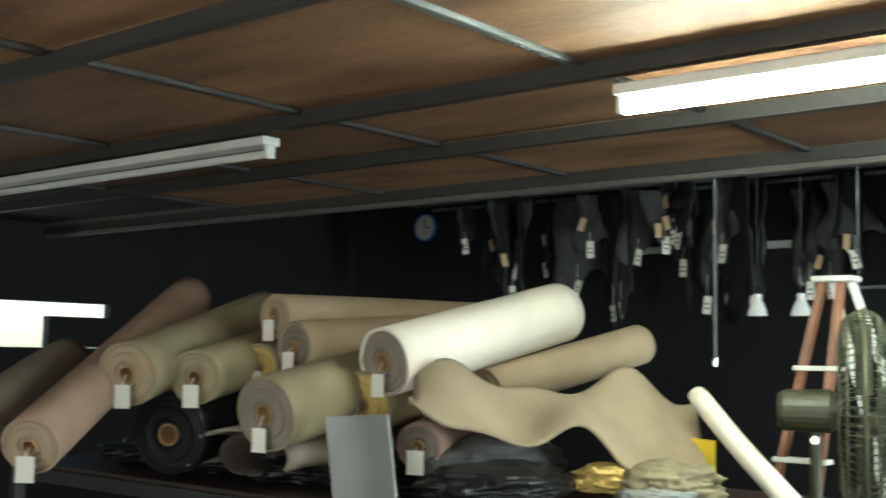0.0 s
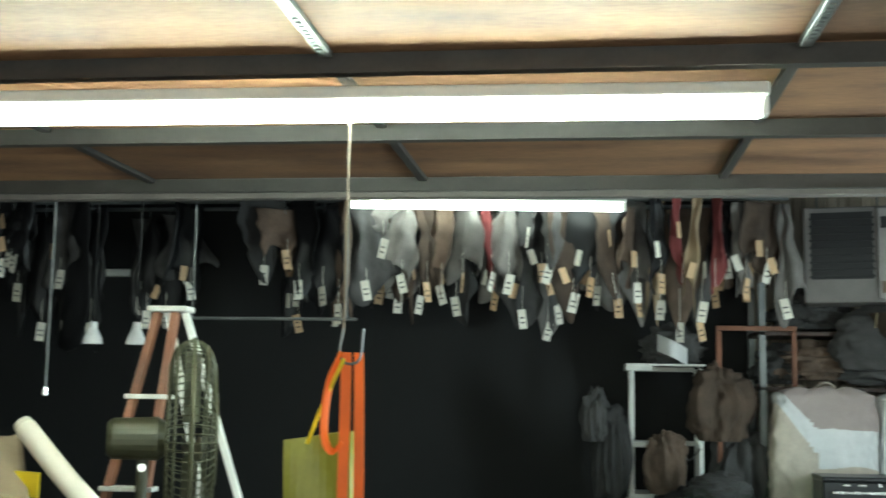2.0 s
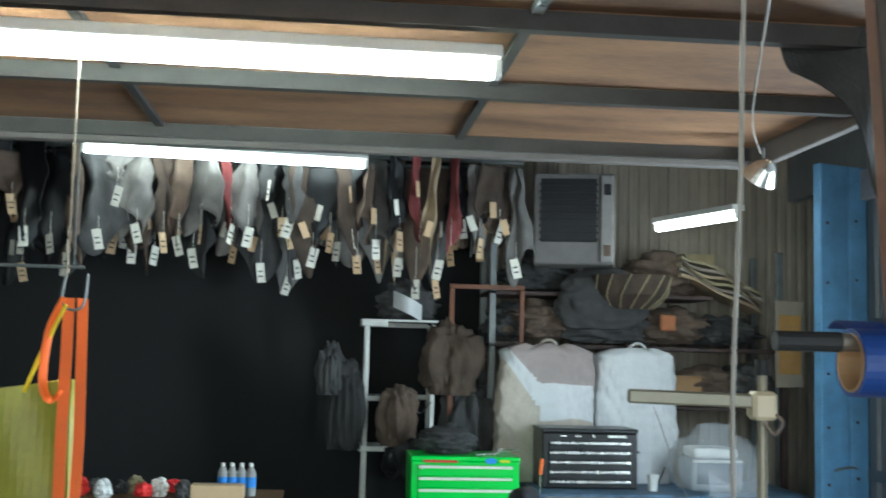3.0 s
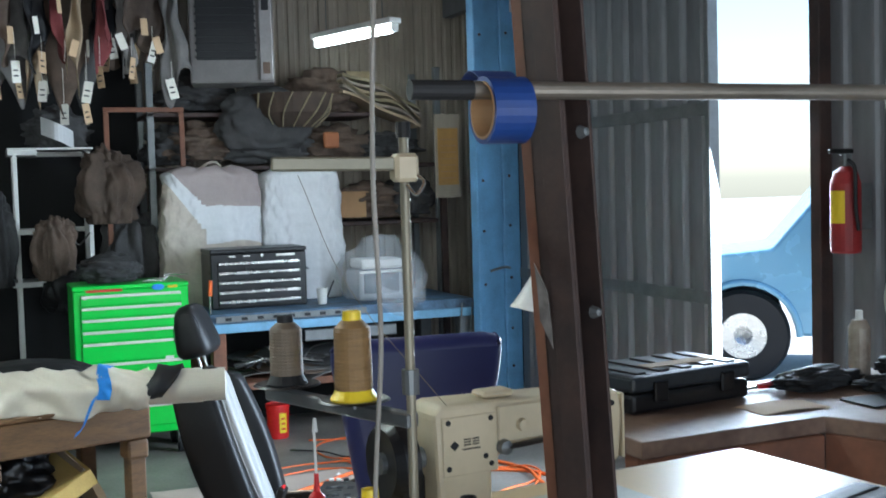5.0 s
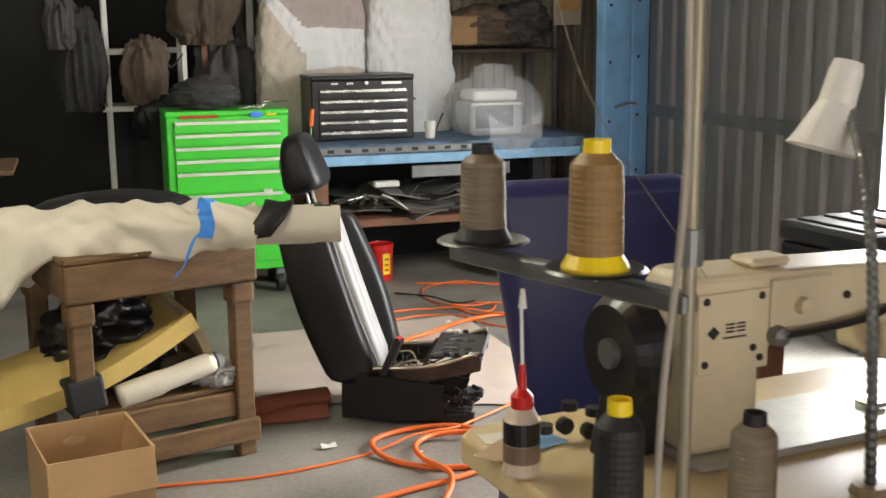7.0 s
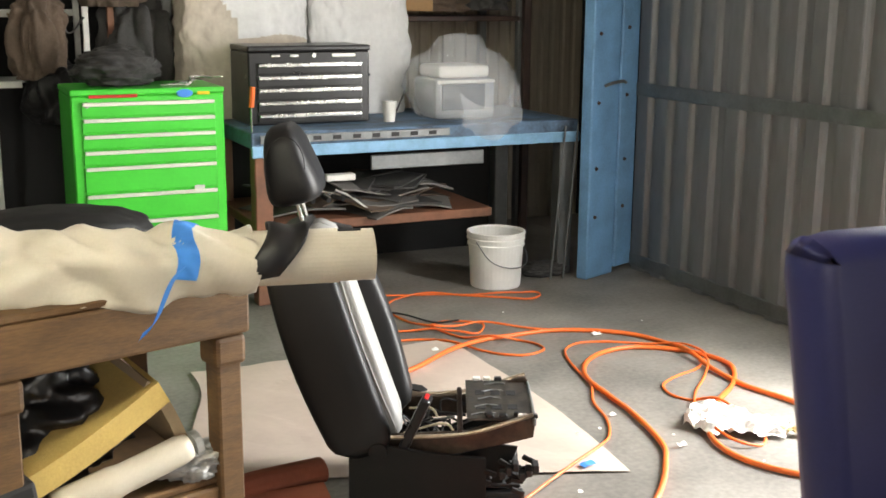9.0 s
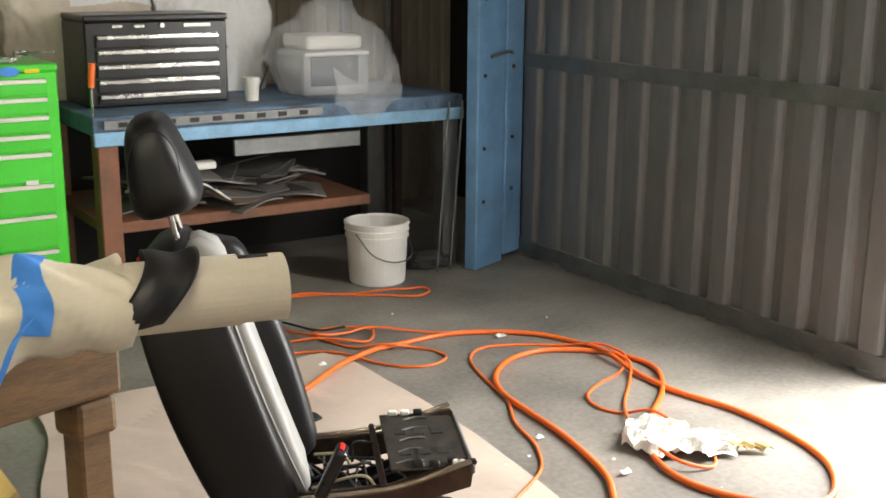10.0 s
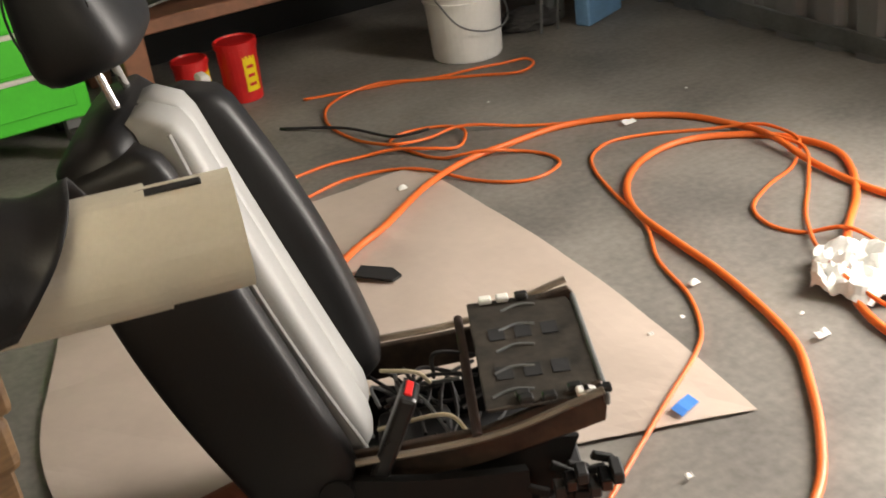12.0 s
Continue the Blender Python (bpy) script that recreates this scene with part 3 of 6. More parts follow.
part("badge", lathe([(0, 0.004), (0.035, 0.004), (0.04, 0)], 20, pose(0.52, -0.002, 1.083, 90) @ Matrix.Diagonal((1, 0.5, 1, 1))), TAPE, cab, "blue oval badge")
part("nameplate", box((0.08, -0.003, 1.07), (0.30, 0.012, 1.085), 0.002), RED, cab)
part("yellow_label", box((0.58, -0.003, 1.075), (0.64, 0.012, 1.09), 0.002), YELLOW, cab)
part("white_sticker", box((0.55, -0.004, 0.60), (0.60, 0.0, 0.64), 0.001), WHITE, cab)
part("red_lock", lathe([(0, 0.012), (0.014, 0.01), (0.016, 0)], 12, pose(0.07, 0.0, 1.04, 90)), CHROME, cab)


def heap(name, label, category, at, size, material, seed, group="", turn=0, fold=0.25, hang=False):
    """A soft crumpled bundle of cloth; hang draws its folds upright."""
    bm = bmesh.new()
    bmesh.ops.create_icosphere(bm, subdivisions=5, radius=1)
    S = Vector(size)
    for v in bm.verts:
        q = v.co.copy()
        n = noise.noise(q * 2.2 + Vector((seed, 0, 0))) + 0.6 * noise.noise(Vector((q.x * 2, q.y * 2, q.z * 9)) + Vector((0, seed, 0)))
        n += 0.3 * abs(noise.noise(q * 4.5 + Vector((seed, seed, 0)))) + 0.35 * noise.noise(Vector((q.x * 7 + 3 * q.z, q.y * 7, q.z * 4 + seed))) - 0.15
        if hang:
            n = 1.1 * noise.noise(Vector((q.x * 3.5, q.y * 3.5, q.z * 0.7 + seed))) + 0.7 * noise.noise(Vector((q.x * 8, q.y * 8, q.z * 1.2 + seed))) - 0.4 * max(0, q.z) + 0.9 * noise.noise(q * 1.3 + Vector((seed, 2, 0))) - 0.1
        k = 1 + fold * n
        p = Vector((q.x * S.x * k, q.y * S.y * k, q.z * S.z * (1 + fold * 0.6 * n)))
        if p.z < -0.7 * S.z:
            p.z = -0.7 * S.z
        v.co = p
    ob = part(name, bm, material, smooth=True)
    ob.matrix_basis = pose(*at, 0, 0, turn)
    return tagged(ob, label, category, group)


heap("cap", "black cloth cap and rags on the tool cabinet", "cap", (-1.33, 3.95, 1.19), (0.2, 0.16, 0.11), CLOTH_G, 3.1)
for k in range(7):
    t = thing("spanner", "loose steel spanner on the tool cabinet", "tool", "spanners on the cabinet", (-1.08 + 0.03 * k, 3.82 + 0.02 * (k % 3), 1.113 + 0.006 * k), 25 * k)
    part("shaft", box((-0.06, -0.006, 0), (0.06, 0.006, 0.006), 0.002), CHROME, t)
    part("jaw", lathe([(0.007, 0), (0.014, 0), (0.014, 0.008), (0.007, 0.008), (0.007, 0)], 10, pose(0.068, 0, -0.001)), CHROME, t)
cup = thing("white_cup", "small white plastic cup on the bench", "cup", at=(0.09, 3.95, 0.881))
part("cup", lathe([(0, 0), (0.03, 0), (0.04, 0.11), (0.037, 0.11), (0.028, 0.005), (0, 0.005)], 20), PLASTIC_W, cup)
part("brush", rod((0.02, 0, 0.01), (0.08, -0.02, 0.16), 0.005, 8), RUBBER, cup)
scr = thing("screwdriver", "orange handled screwdriver standing beside the chest", "tool", at=(-0.72, 3.75, 0.881))
part("handle", rod((0, 0, 0.12), (0.01, 0, 0.22), 0.014, 10), ORANGE, scr)
part("shaft", rod((0, 0, 0), (0, 0, 0.12), 0.005, 8), CHROME, scr)

# machine wrapped in clear film
wrapd = thing("wrapped_machine", "pale machine wrapped in clear crumpled plastic film", "machine", at=(0.55, 4.05, 0.881))
part("machine", box((-0.20, -0.12, 0.0), (0.17, 0.2, 0.22), 0.03, seg=2), mat("machine_grey", (0.34, 0.355, 0.37), 0.4, var=0.2), wrapd)
part("window", box((-0.16, -0.126, 0.05), (0.10, -0.119, 0.19), 0.004), mat("machine_window", (0.08, 0.10, 0.12), 0.2), wrapd, "dark window panel")
part("trim_strip", box((-0.19, -0.128, 0.195), (0.16, -0.12, 0.212), 0.003), PLASTIC_W, wrapd)
part("machine_top", box((-0.17, -0.10, 0.221), (0.14, 0.18, 0.29), 0.02, seg=2), PLASTIC_W, wrapd)
bm = bmesh.new()
bmesh.ops.create_icosphere(bm, subdivisions=4, radius=1)
for v in bm.verts:
    q = v.co.copy()
    k = 1 + 0.07 * noise.noise(q * 4) + 0.05 * noise.noise(q * 9)
    z = q.z * 0.24 * k + 0.17 + (0.05 if q.z > 0.9 else 0)
    v.co = (q.x * 0.33 * k, q.y * 0.27 * k - 0.05 * (q.z < 0), max(z, 0.004) if q.y * 0.27 > -0.33 + 0.05 else z)
film = part("film", bm, WRAP, wrapd, "clear crumpled film", smooth=True)
film.visible_shadow = False
tail = part("film_tail", grid(lambda u, v: Vector((-0.16 + 0.36 * u, -0.37 + 0.03 * math.sin(9 * u) - 0.02 * math.sin(5 * v), -0.09 * math.sin(3.1 * u) + 0.17 * v)), 14, 8, 0), WRAP, wrapd, smooth=True)
tail.visible_shadow = False

carton = thing("carton", "brown open cardboard carton on the back shelf", "box", at=(0.42, 4.75, 1.45), turn=4)
part("body", box((-0.22, -0.1, 0), (0.24, 0.12, 0.2), 0.004), CARD, carton)
part("flap", box((-0.22, -0.16, 0.19), (0.24, -0.1, 0.196), 0.002), CARD, carton)
part("flap", box((-0.22, -0.10, 0.2), (-0.215, 0.12, 0.26), 0.001), CARD, carton)

# storage racking behind the bench that carries the bundles
rack = thing("storage_rack", "dark steel storage rack filled with bundles", "rack")
for x in (-0.95, 1.25):
    for y in (4.66, 5.2):
        part("upright", box((x, y, 0), (x + 0.05, y + 0.05, 2.6), 0.004), STEEL, rack)
for z in (1.42, 1.86):
    part("deck", box((-0.95, 4.66, z - 0.03), (1.3, 5.25, z), 0.004), RUST, rack)
part("top_deck", box((-0.95, 4.66, 2.22), (0.75, 5.25, 2.25), 0.004), RUST, rack)

# two stuffed bags
def sack(at, w, d, h, material, seed, label, cover=None):
    ob = thing("stuffed_bag", label, "bag", "stuffed bags", at)
    def shell(grow, z0=0.0, z1=1.0, cut=None):
        bm = bmesh.new()
        nu, nv = 230, 150
        V = []
        for j in range(nv + 1):
            zz = z0 + (z1 - z0) * j / nv
            row = []
            for i in range(nu):
                a = 2 * math.pi * i / nu
                c, s = math.cos(a), math.sin(a)
                e = 0.42
                x, y = math.copysign(abs(c) ** e, c), math.copysign(abs(s) ** e, s)
                taper = (1 - max(0, (zz - 0.93) / 0.07) ** 2 * 0.45) * (0.93 + 0.07 * math.sin(math.pi * min(1, zz * 1.1)))
                n = noise.noise(Vector((x * 2, y * 2, zz * 3 + seed))) * 0.09 + noise.noise(Vector((x * 7, y * 3, zz * 14 + seed))) * 0.05 + noise.noise(Vector((x * 15, y * 9, zz * 24 + seed))) * 0.014
                row.append(bm.verts.new(((w / 2 + grow) * x * taper * (1 + n), (d / 2 + grow) * y * taper * (1 + n), h * zz + 0.03 * noise.noise(Vector((x * 3, seed, 0))) * zz)))
            V.append(row)
        for j in range(nv):
            for i in range(nu):
                f = [V[j][i], V[j][(i + 1) % nu], V[j + 1][(i + 1) % nu], V[j + 1][i]]
                if cut is None or cut(sum((v.co for v in f), Vector()) / 4):
                    bm.faces.new(f)
        if cut is None:
            bm.faces.new(V[-1])
            bm.faces.new(V[0][::-1])
        else:
            bmesh.ops.delete(bm, geom=[v for v in bm.verts if not v.link_faces], context="VERTS")
        return bm
    part("bag", shell(0), material, ob, smooth=True)
    if cover:
        for m, g, cut in cover:
            part("cover", shell(g, cut=cut), m, ob, smooth=True)
    part("tie", sweep(smooth_path([(-0.05, 0, h - 0.01), (0, 0.01, h + 0.03), (0.05, 0.0, h + 0.035), (0.09, -0.01, h)]), 0.02, 8, flat=0.5), material, ob)
    return ob


sack((-0.56, 4.5, 0.882), 0.70, 0.30, 0.97, SACK_T, 1.0, "tan stuffed sack with a white sheet and mauve felt",
     [(SACK, 0.006, lambda p: p.y < 0.1 and p.z > max(0.42 + 0.03 * math.sin(9 * p.x), 0.88 - 1.35 * (p.x + 0.33))),
      (SACK_P, 0.011, lambda p: p.z > max(0.70 - 0.05 * p.x, 0.96 - 1.05 * (p.x + 0.31)))])
sack((0.10, 4.5, 0.882), 0.60, 0.30, 0.96, SACK, 4.0, "white plastic stuffed sack")

# bundles on the rack
for k, (x, y, z, sx, sy, sz, m) in enumerate((
        (-0.55, 4.85, 2.02, 0.3, 0.2, 0.16, CLOTH_B), (0.0, 4.85, 1.99, 0.34, 0.22, 0.16, CLOTH_G), (0.45, 4.85, 2.0, 0.3, 0.2, 0.16, CLOTH_B),
        (0.88, 4.85, 1.98, 0.25, 0.2, 0.14, CLOTH_G), (-0.75, 4.9, 2.0, 0.2, 0.2, 0.17, CLOTH_G), (0.75, 4.85, 1.56, 0.3, 0.18, 0.16, CLOTH_B),
        (1.08, 4.85, 1.58, 0.2, 0.18, 0.18, CLOTH_G), (-0.55, 4.9, 2.40, 0.28, 0.2, 0.18, CLOTH_G), (0.42, 4.9, 2.40, 0.3, 0.2, 0.2, CLOTH_B))):
    heap("folded_cloth", "crumpled dark upholstery cloth folded on the rack", "cloth", (x, y, z), (sx, sy, sz), m, 2.3 * k, "cloths on the rack", fold=0.4)
heap("headliner_pad", "large rounded grey padded upholstery panel", "pad", (-0.1, 4.62, 2.17), (0.36, 0.16, 0.27), CLOTH_G, 9.4, fold=0.15)
net = thing("wicker_basket", "tan woven basket on the rack", "basket", at=(0.08, 4.55, 2.13))
bm = lathe([(0.0, 0), (0.16, 0.0), (0.26, 0.10), (0.30, 0.24), (0.285, 0.24), (0.24, 0.11), (0.14, 0.02), (0, 0.02)], 28)
part("bowl", bm, CLOTH_B, net)
for k in range(14):
    a = 2 * math.pi * k / 14
    part("rib", sweep(smooth_path([(0.17 * math.cos(a), 0.17 * math.sin(a), 0.0), (0.268 * math.cos(a + 0.2), 0.268 * math.sin(a + 0.2), 0.10), (0.306 * math.cos(a + 0.45), 0.306 * math.sin(a + 0.45), 0.24)]), 0.006, 6), CARPET_O, net)
for k in range(6):
    tagged(part("folded_carpet", grid(lambda u, v: Vector((0.50 + 0.62 * u, 4.62 + 0.3 * v, 2.255 + 0.03 * k + 0.16 * (1 - u) ** 2 - 0.14 * max(0, u - 0.55) ** 1.5 * 3 + 0.02 * math.sin(8 * u + k))), 18, 3, 0.022), (CARPET_T, CARPET_G, CARPET_O)[k % 3]), "folded tan and brown carpet layer draped over a rack", "carpet", "folded carpets")
tagged(part("orange_pouch", box((0.33, 4.60, 1.98), (0.45, 4.64, 2.1), 0.015, seg=2), mat("orange_leather", (0.40, 0.14, 0.05), 0.6)), "orange leather pouch among bundles", "pouch")
tagged(part("backboard", box((0.35, 5.21, 2.25), (0.95, 5.24, 2.62), 0.004), mat("pale_board", (0.48, 0.38, 0.22), 0.7)), "pale tan board leaning at the back wall", "board")
cooler = thing("air_cooler", "grey boxy air cooler with a louvred front", "air cooler", at=(-0.40, 4.3, 2.43), turn=-12)
part("body", box((-0.29, 0.012, 0), (0.29, 0.42, 0.66), 0.015, seg=2), mat("cooler_grey", (0.19, 0.175, 0.165), 0.6), cooler)
part("grille_back", box((-0.24, 0.004, 0.16), (0.16, 0.012, 0.62)), RUBBER, cooler)
for k in range(9):
    part("louvre", box((-0.25, -0.008, 0.17 + 0.05 * k), (0.17, 0.006, 0.185 + 0.05 * k), 0.002), RUBBER, cooler)
part("side_panel", box((0.19, -0.02, 0.02), (0.28, 0.01, 0.64), 0.006), mat("pale_grey", (0.30, 0.28, 0.27), 0.6), cooler)
part("vent", box((0.21, -0.024, 0.06), (0.26, -0.02, 0.14), 0.002), CLOTH_B, cooler)
part("vent", box((0.21, -0.024, 0.5), (0.26, -0.02, 0.58), 0.002), RUBBER, cooler)
for x in (-0.2, 0.2):
    part("hanger", rod((x, 0.2, 0.66), (x, 0.2, 1.27), 0.008, 8), STEEL, cooler)
cal = thing("calendar", "faded orange paper sheet pinned on the tin wall", "poster", at=(1.235, 4.58, 1.68))
part("sheet", box((0, 0, 0), (0.17, 0.005, 0.44), 0.001), mat("faded_orange", (0.50, 0.28, 0.08), 0.7), cal)
for k in range(7):
    part("line", box((0.02, -0.002, 0.05 + 0.05 * k), (0.15, 0.0, 0.058 + 0.05 * k)), CARD, cal)
part("board", box((-0.02, 0.006, -0.1), (0.19, 0.03, 0.55), 0.003), TIN_TAN, cal)
part("stake", box((0.03, 0.03, -1.68), (0.08, 0.07, 0.5), 0.004), RUST, cal)

# pale steel stand with bags, and a wooden frame
stand = thing("shelf_stand", "narrow white steel stand hung with bags", "stand", at=(-1.86, 4.6, 0))
for x in (0, 0.48):
    for y in (0, 0.35):
        part("leg", box((x, y, 0), (x + 0.03, y + 0.03, 1.98), 0.003), WHITE, stand)
for z in (1.06, 1.42, 1.96):
    part("bar", box((-0.03, -0.005, z), (0.16, 0.38, z + 0.035), 0.003), WHITE, stand)
    part("bar", box((0.03, 0.36, z), (0.48, 0.38, z + 0.035), 0.003), WHITE, stand)
part("top", box((-0.03, 0.0, 1.995), (0.53, 0.38, 2.01), 0.003), WHITE, stand)
for k, (x, y, z, sx, sy, sz) in enumerate(((-1.55, 4.8, 2.12, 0.2, 0.15, 0.16), (-1.62, 4.5, 1.30, 0.15, 0.1, 0.24), (-2.0, 4.55, 1.35, 0.14, 0.12, 0.34), (-1.5, 4.5, 1.02, 0.2, 0.14, 0.17), (-1.25, 4.6, 1.7, 0.2, 0.16, 0.28), (-1.1, 4.7, 1.25, 0.2, 0.15, 0.3), (-2.1, 4.5, 1.62, 0.1, 0.1, 0.2))):
    heap("bag", "dark canvas bag hanging on the stand", "bag", (x, y, z), (sx, sy, sz * 1.15), (CLOTH_G, CLOTH_B, CLOTH_G, VINYL_K, CLOTH_B, CLOTH_G, CLOTH_G)[k], 5.1 * k + 1, "bags on the stand", fold=0.36, hang=k > 0)
tagged(part("cap", grid(lambda u, v: Vector((-1.66 + 0.2 * u, 4.62 - 0.1 * math.sin(3.14 * u), 2.10 + 0.12 * v - 0.1 * u)), 10, 4, 0.006), SACK), "pale cloth cap on the stand", "cap")
for k in range(3):
    tagged(part("strap", sweep(smooth_path([(-1.75 + 0.12 * k, 4.56, 1.44), (-1.7 + 0.12 * k, 4.53, 1.34), (-1.62 + 0.12 * k, 4.55, 1.42)]), 0.012, flat=0.3), (CARPET_T, CLOTH_B, CLOTH_G)[k]), "loose strap hung on the stand", "strap", "straps on the stand")
fr = thing("timber_stand", "brown wooden frame standing among the bags", "frame", at=(-1.25, 4.62, 0))
for x in (0.0, 0.52):
    part("post", box((x, 0, 0), (x + 0.035, 0.03, 2.25), 0.003), WOOD_RED, fr)
part("bar", box((0, 0, 2.252), (0.555, 0.03, 2.285), 0.003), WOOD_RED, fr)

# hanging templates with tags
for y in (4.15, 4.5, 4.85):
    structure(part("hanging_rail", rod((-9.4, y, 3.18), (-0.75, y, 3.18), 0.016, 10), STEEL), "steel rail under the roof", "rail")
for x in (-9.3, -7.2, -5.3, -3.2, -0.9):
    for y in (4.15, 4.5, 4.85):
        structure(part("rail_hanger", rod((x, y, 3.18), (x, y, 3.7), 0.006, 8), STEEL), "rod holding the rail", "rail")


def template(x, y, w, h, material, seed, tag, string):
    """A soft panel hung from the rail, with a paper tag on a string."""
    ob = thing("hanging_pattern", "upholstery pattern piece hung with a paper tag", "pattern", "hanging patterns", (x, y, 3.18), random.uniform(-60, 60))
    kind = 1 if w < 0.12 else int(abs(math.sin(seed * 5.3)) * 4)
    drop = 0.0 if kind == 1 else 0.10 * abs(math.sin(seed * 2.7))
    def f(u, v):
        taper = (1 - 0.55 * v, 0.85 + 0.15 * math.sin(2.6 * v + seed), 0.5 + 0.7 * v * (1.35 - v), 0.75 + 0.25 * math.cos(4.5 * v + seed))[min(kind, 3)]
        edge = min(0.05, w * 0.3) * noise.noise(Vector((v * 4, seed, u * 2)))
        fold = 0.03 * math.sin((5 + kind * 2) * u + 1.5 * v + seed) * (0.3 + v) + 0.03 * noise.noise(Vector((u * 3, v * 3, seed)))
        return Vector(((u - 0.5) * w * taper + edge + 0.07 * math.sin(seed) * v, fold, -0.018 - drop - (h - drop) * v * (1 - 0.20 * math.cos(5 * u + seed) * v)))
    part("panel", slab(f, 10, 12, (0, 0.008, 0)), material, ob, smooth=True)
    part("hook", sweep([(0, 0, -0.05 - drop), (0, 0.0, 0.0), (0.0, 0.018, 0.018), (0, 0.03, 0.0)], 0.003, 5), STEEL, ob)
    zt = -h - string
    part("string", rod((0.02, -0.03, -h * 0.8), (0.02, -0.03, zt + 0.02), 0.0018, 5), TAG, ob)
    T = pose(0.02, -0.033, zt, random.uniform(-8, 8), random.uniform(-18, 18), random.uniform(-35, 35))
    t = part("tag", box((-0.03, -0.001, -0.07), (0.03, 0.001, 0.07), 0.0, m=T), TAG if tag else TAG_TAN, ob, "white paper tag" if tag else "tan paper tag")
    for k in range(2):
        part("print", box((-0.018, -0.0022, -0.03 + 0.035 * k), (0.014, -0.0012, -0.02 + 0.035 * k), m=T), CLOTH_G, t)
    if math.sin(seed * 3) > 0.2:
        T2 = pose(-0.06, -0.05, zt + random.uniform(0.1, 0.3), 0, random.uniform(-25, 25), random.uniform(-35, 35))
        part("tag", box((-0.025, -0.001, -0.055), (0.025, 0.001, 0.055), m=T2), TAG_TAN if tag else TAG, ob)
    return ob


pal = (CLOTH_G, CLOTH_L, CLOTH_B, CLOTH_B, CLOTH_G, VINYL_K, CLOTH_L)
for k in range(30):
    template(random.uniform(-8.7, -5.0), random.choice((4.15, 4.5, 4.85)), random.uniform(0.2, 0.55), random.uniform(0.4, 1.0), (VINYL_K, CLOTH_G, VINYL_K)[k % 3], k * 2.1, True, 0.05)
for k in range(76):
    x = -4.45 + 3.6 * (k + random.uniform(-0.4, 0.4)) / 75
    y = (4.15, 4.5, 4.85)[k % 3] + random.uniform(-0.004, 0.004)
    m = CLOTH_R if k in (33, 60, 66) else (CARPET_T if k in (58, 63) else random.choice(pal))
    w = 0.10 if m in (CLOTH_R, CARPET_T) else random.uniform(0.14, 0.5)
    template(x, y, w, random.choice((0.3, 0.42, 0.5, 0.58, 0.66, 0.8)) + random.uniform(-0.06, 0.06), m, k * 1.37, random.random() < 0.68, random.uniform(0.02, 0.16))
# ---- middle of the floor ----
def bench_table():
    """The low timber bench, turned a little."""
    ob = thing("wooden_bench", "old brown timber work trestle with a low shelf", "bench", at=(-2.12, 0.93, 0), turn=16)
    W, D, H = 0.66, 0.62, 0.80
    for x in (0.0, W - 0.07):
        for y in (0.0, D - 0.07):
            bm = box((x, y, 0), (x + 0.07, y + 0.07, H - 0.13), 0.006)
            part("leg", bm, WOOD, ob)
            c = part("corner_block", box((x - 0.012, y - 0.012, H - 0.21), (x + 0.082, y + 0.082, H - 0.128), 0.014, seg=2), WOOD, ob)
    part("front_apron", box((-0.02, -0.02, H - 0.125), (W + 0.02, 0.03, H + 0.01), 0.01, seg=2), WOOD, ob)
    part("back_apron", box((-0.02, D - 0.03, H - 0.125), (W + 0.02, D + 0.02, H + 0.01), 0.01), WOOD, ob)
    for x in (-0.02, W - 0.03):
        part("side_apron", box((x, 0.032, H - 0.12), (x + 0.05, D - 0.032, H + 0.008), 0.01), WOOD, ob)
    for k in range(4):
        part("plank", box((-0.02, -0.02 + 0.165 * k, H + 0.012), (W + 0.02, 0.14 + 0.165 * k, H + 0.03), 0.004), WOOD, ob)
    part("front_stretcher", box((0.072, 0.01, 0.16), (W - 0.072, 0.05, 0.255), 0.006), WOOD, ob)
    part("foot_rail", box((-0.01, -0.022, 0.06), (W + 0.01, -0.002, 0.15), 0.006), WOOD, ob)
    part("back_stretcher", box((0.072, D - 0.05, 0.16), (W - 0.072, D - 0.01, 0.255), 0.006), WOOD, ob)
    part("shelf", box((0.0, 0.03, 0.256), (W, D - 0.03, 0.275), 0.004), WOOD, ob)
    return ob


bench_table()
B = pose(-2.12, 0.93, 0, 0, 0, 16)


def on_bench(ob):
    ob.matrix_basis = B
    return ob


foam = on_bench(thing("foam_sheet", "folded yellow foam sheet under the timber bench", "foam"))
part("sheet", grid(lambda u, v: Vector((-0.28 + 0.72 * u, 0.04 + 0.40 * v, 0.33 + 0.25 * u - 0.05 * math.sin(3 * u) + 0.05 * v)), 14, 6, 0.07), FOAM, foam)
part("fold", grid(lambda u, v: Vector((0.42 + 0.12 * u, 0.06 + 0.36 * v, 0.575 - 0.06 * u - 0.16 * u * u + 0.05 * v)), 10, 6, 0.03), CARPET_T, foam)
vr = on_bench(thing("vinyl_roll", "small cream vinyl roll on the bench shelf", "roll"))
part("roll", sweep(smooth_path([(0.16, 0.06, 0.30), (0.33, 0.05, 0.335), (0.52, 0.05, 0.375)]), [0.045] * 8 + [0.04] * 8 + [0.036], 16), VINYL_T, vr, smooth=True)
part("end", lathe([(0.012, 0), (0.036, 0.0), (0.036, 0.02), (0.012, 0.02), (0.012, 0)], 16, pose(0.53, 0.05, 0.376, 0, 80)), VINYL_G, vr)
blk = on_bench(thing("black_foam_block", "small black foam block on the bench shelf", "block"))
part("block", box((0.02, -0.005, 0.276), (0.15, 0.09, 0.40), 0.012, seg=2, m=pose(0, 0, 0, 0, -8, 0)), RUBBER, blk)
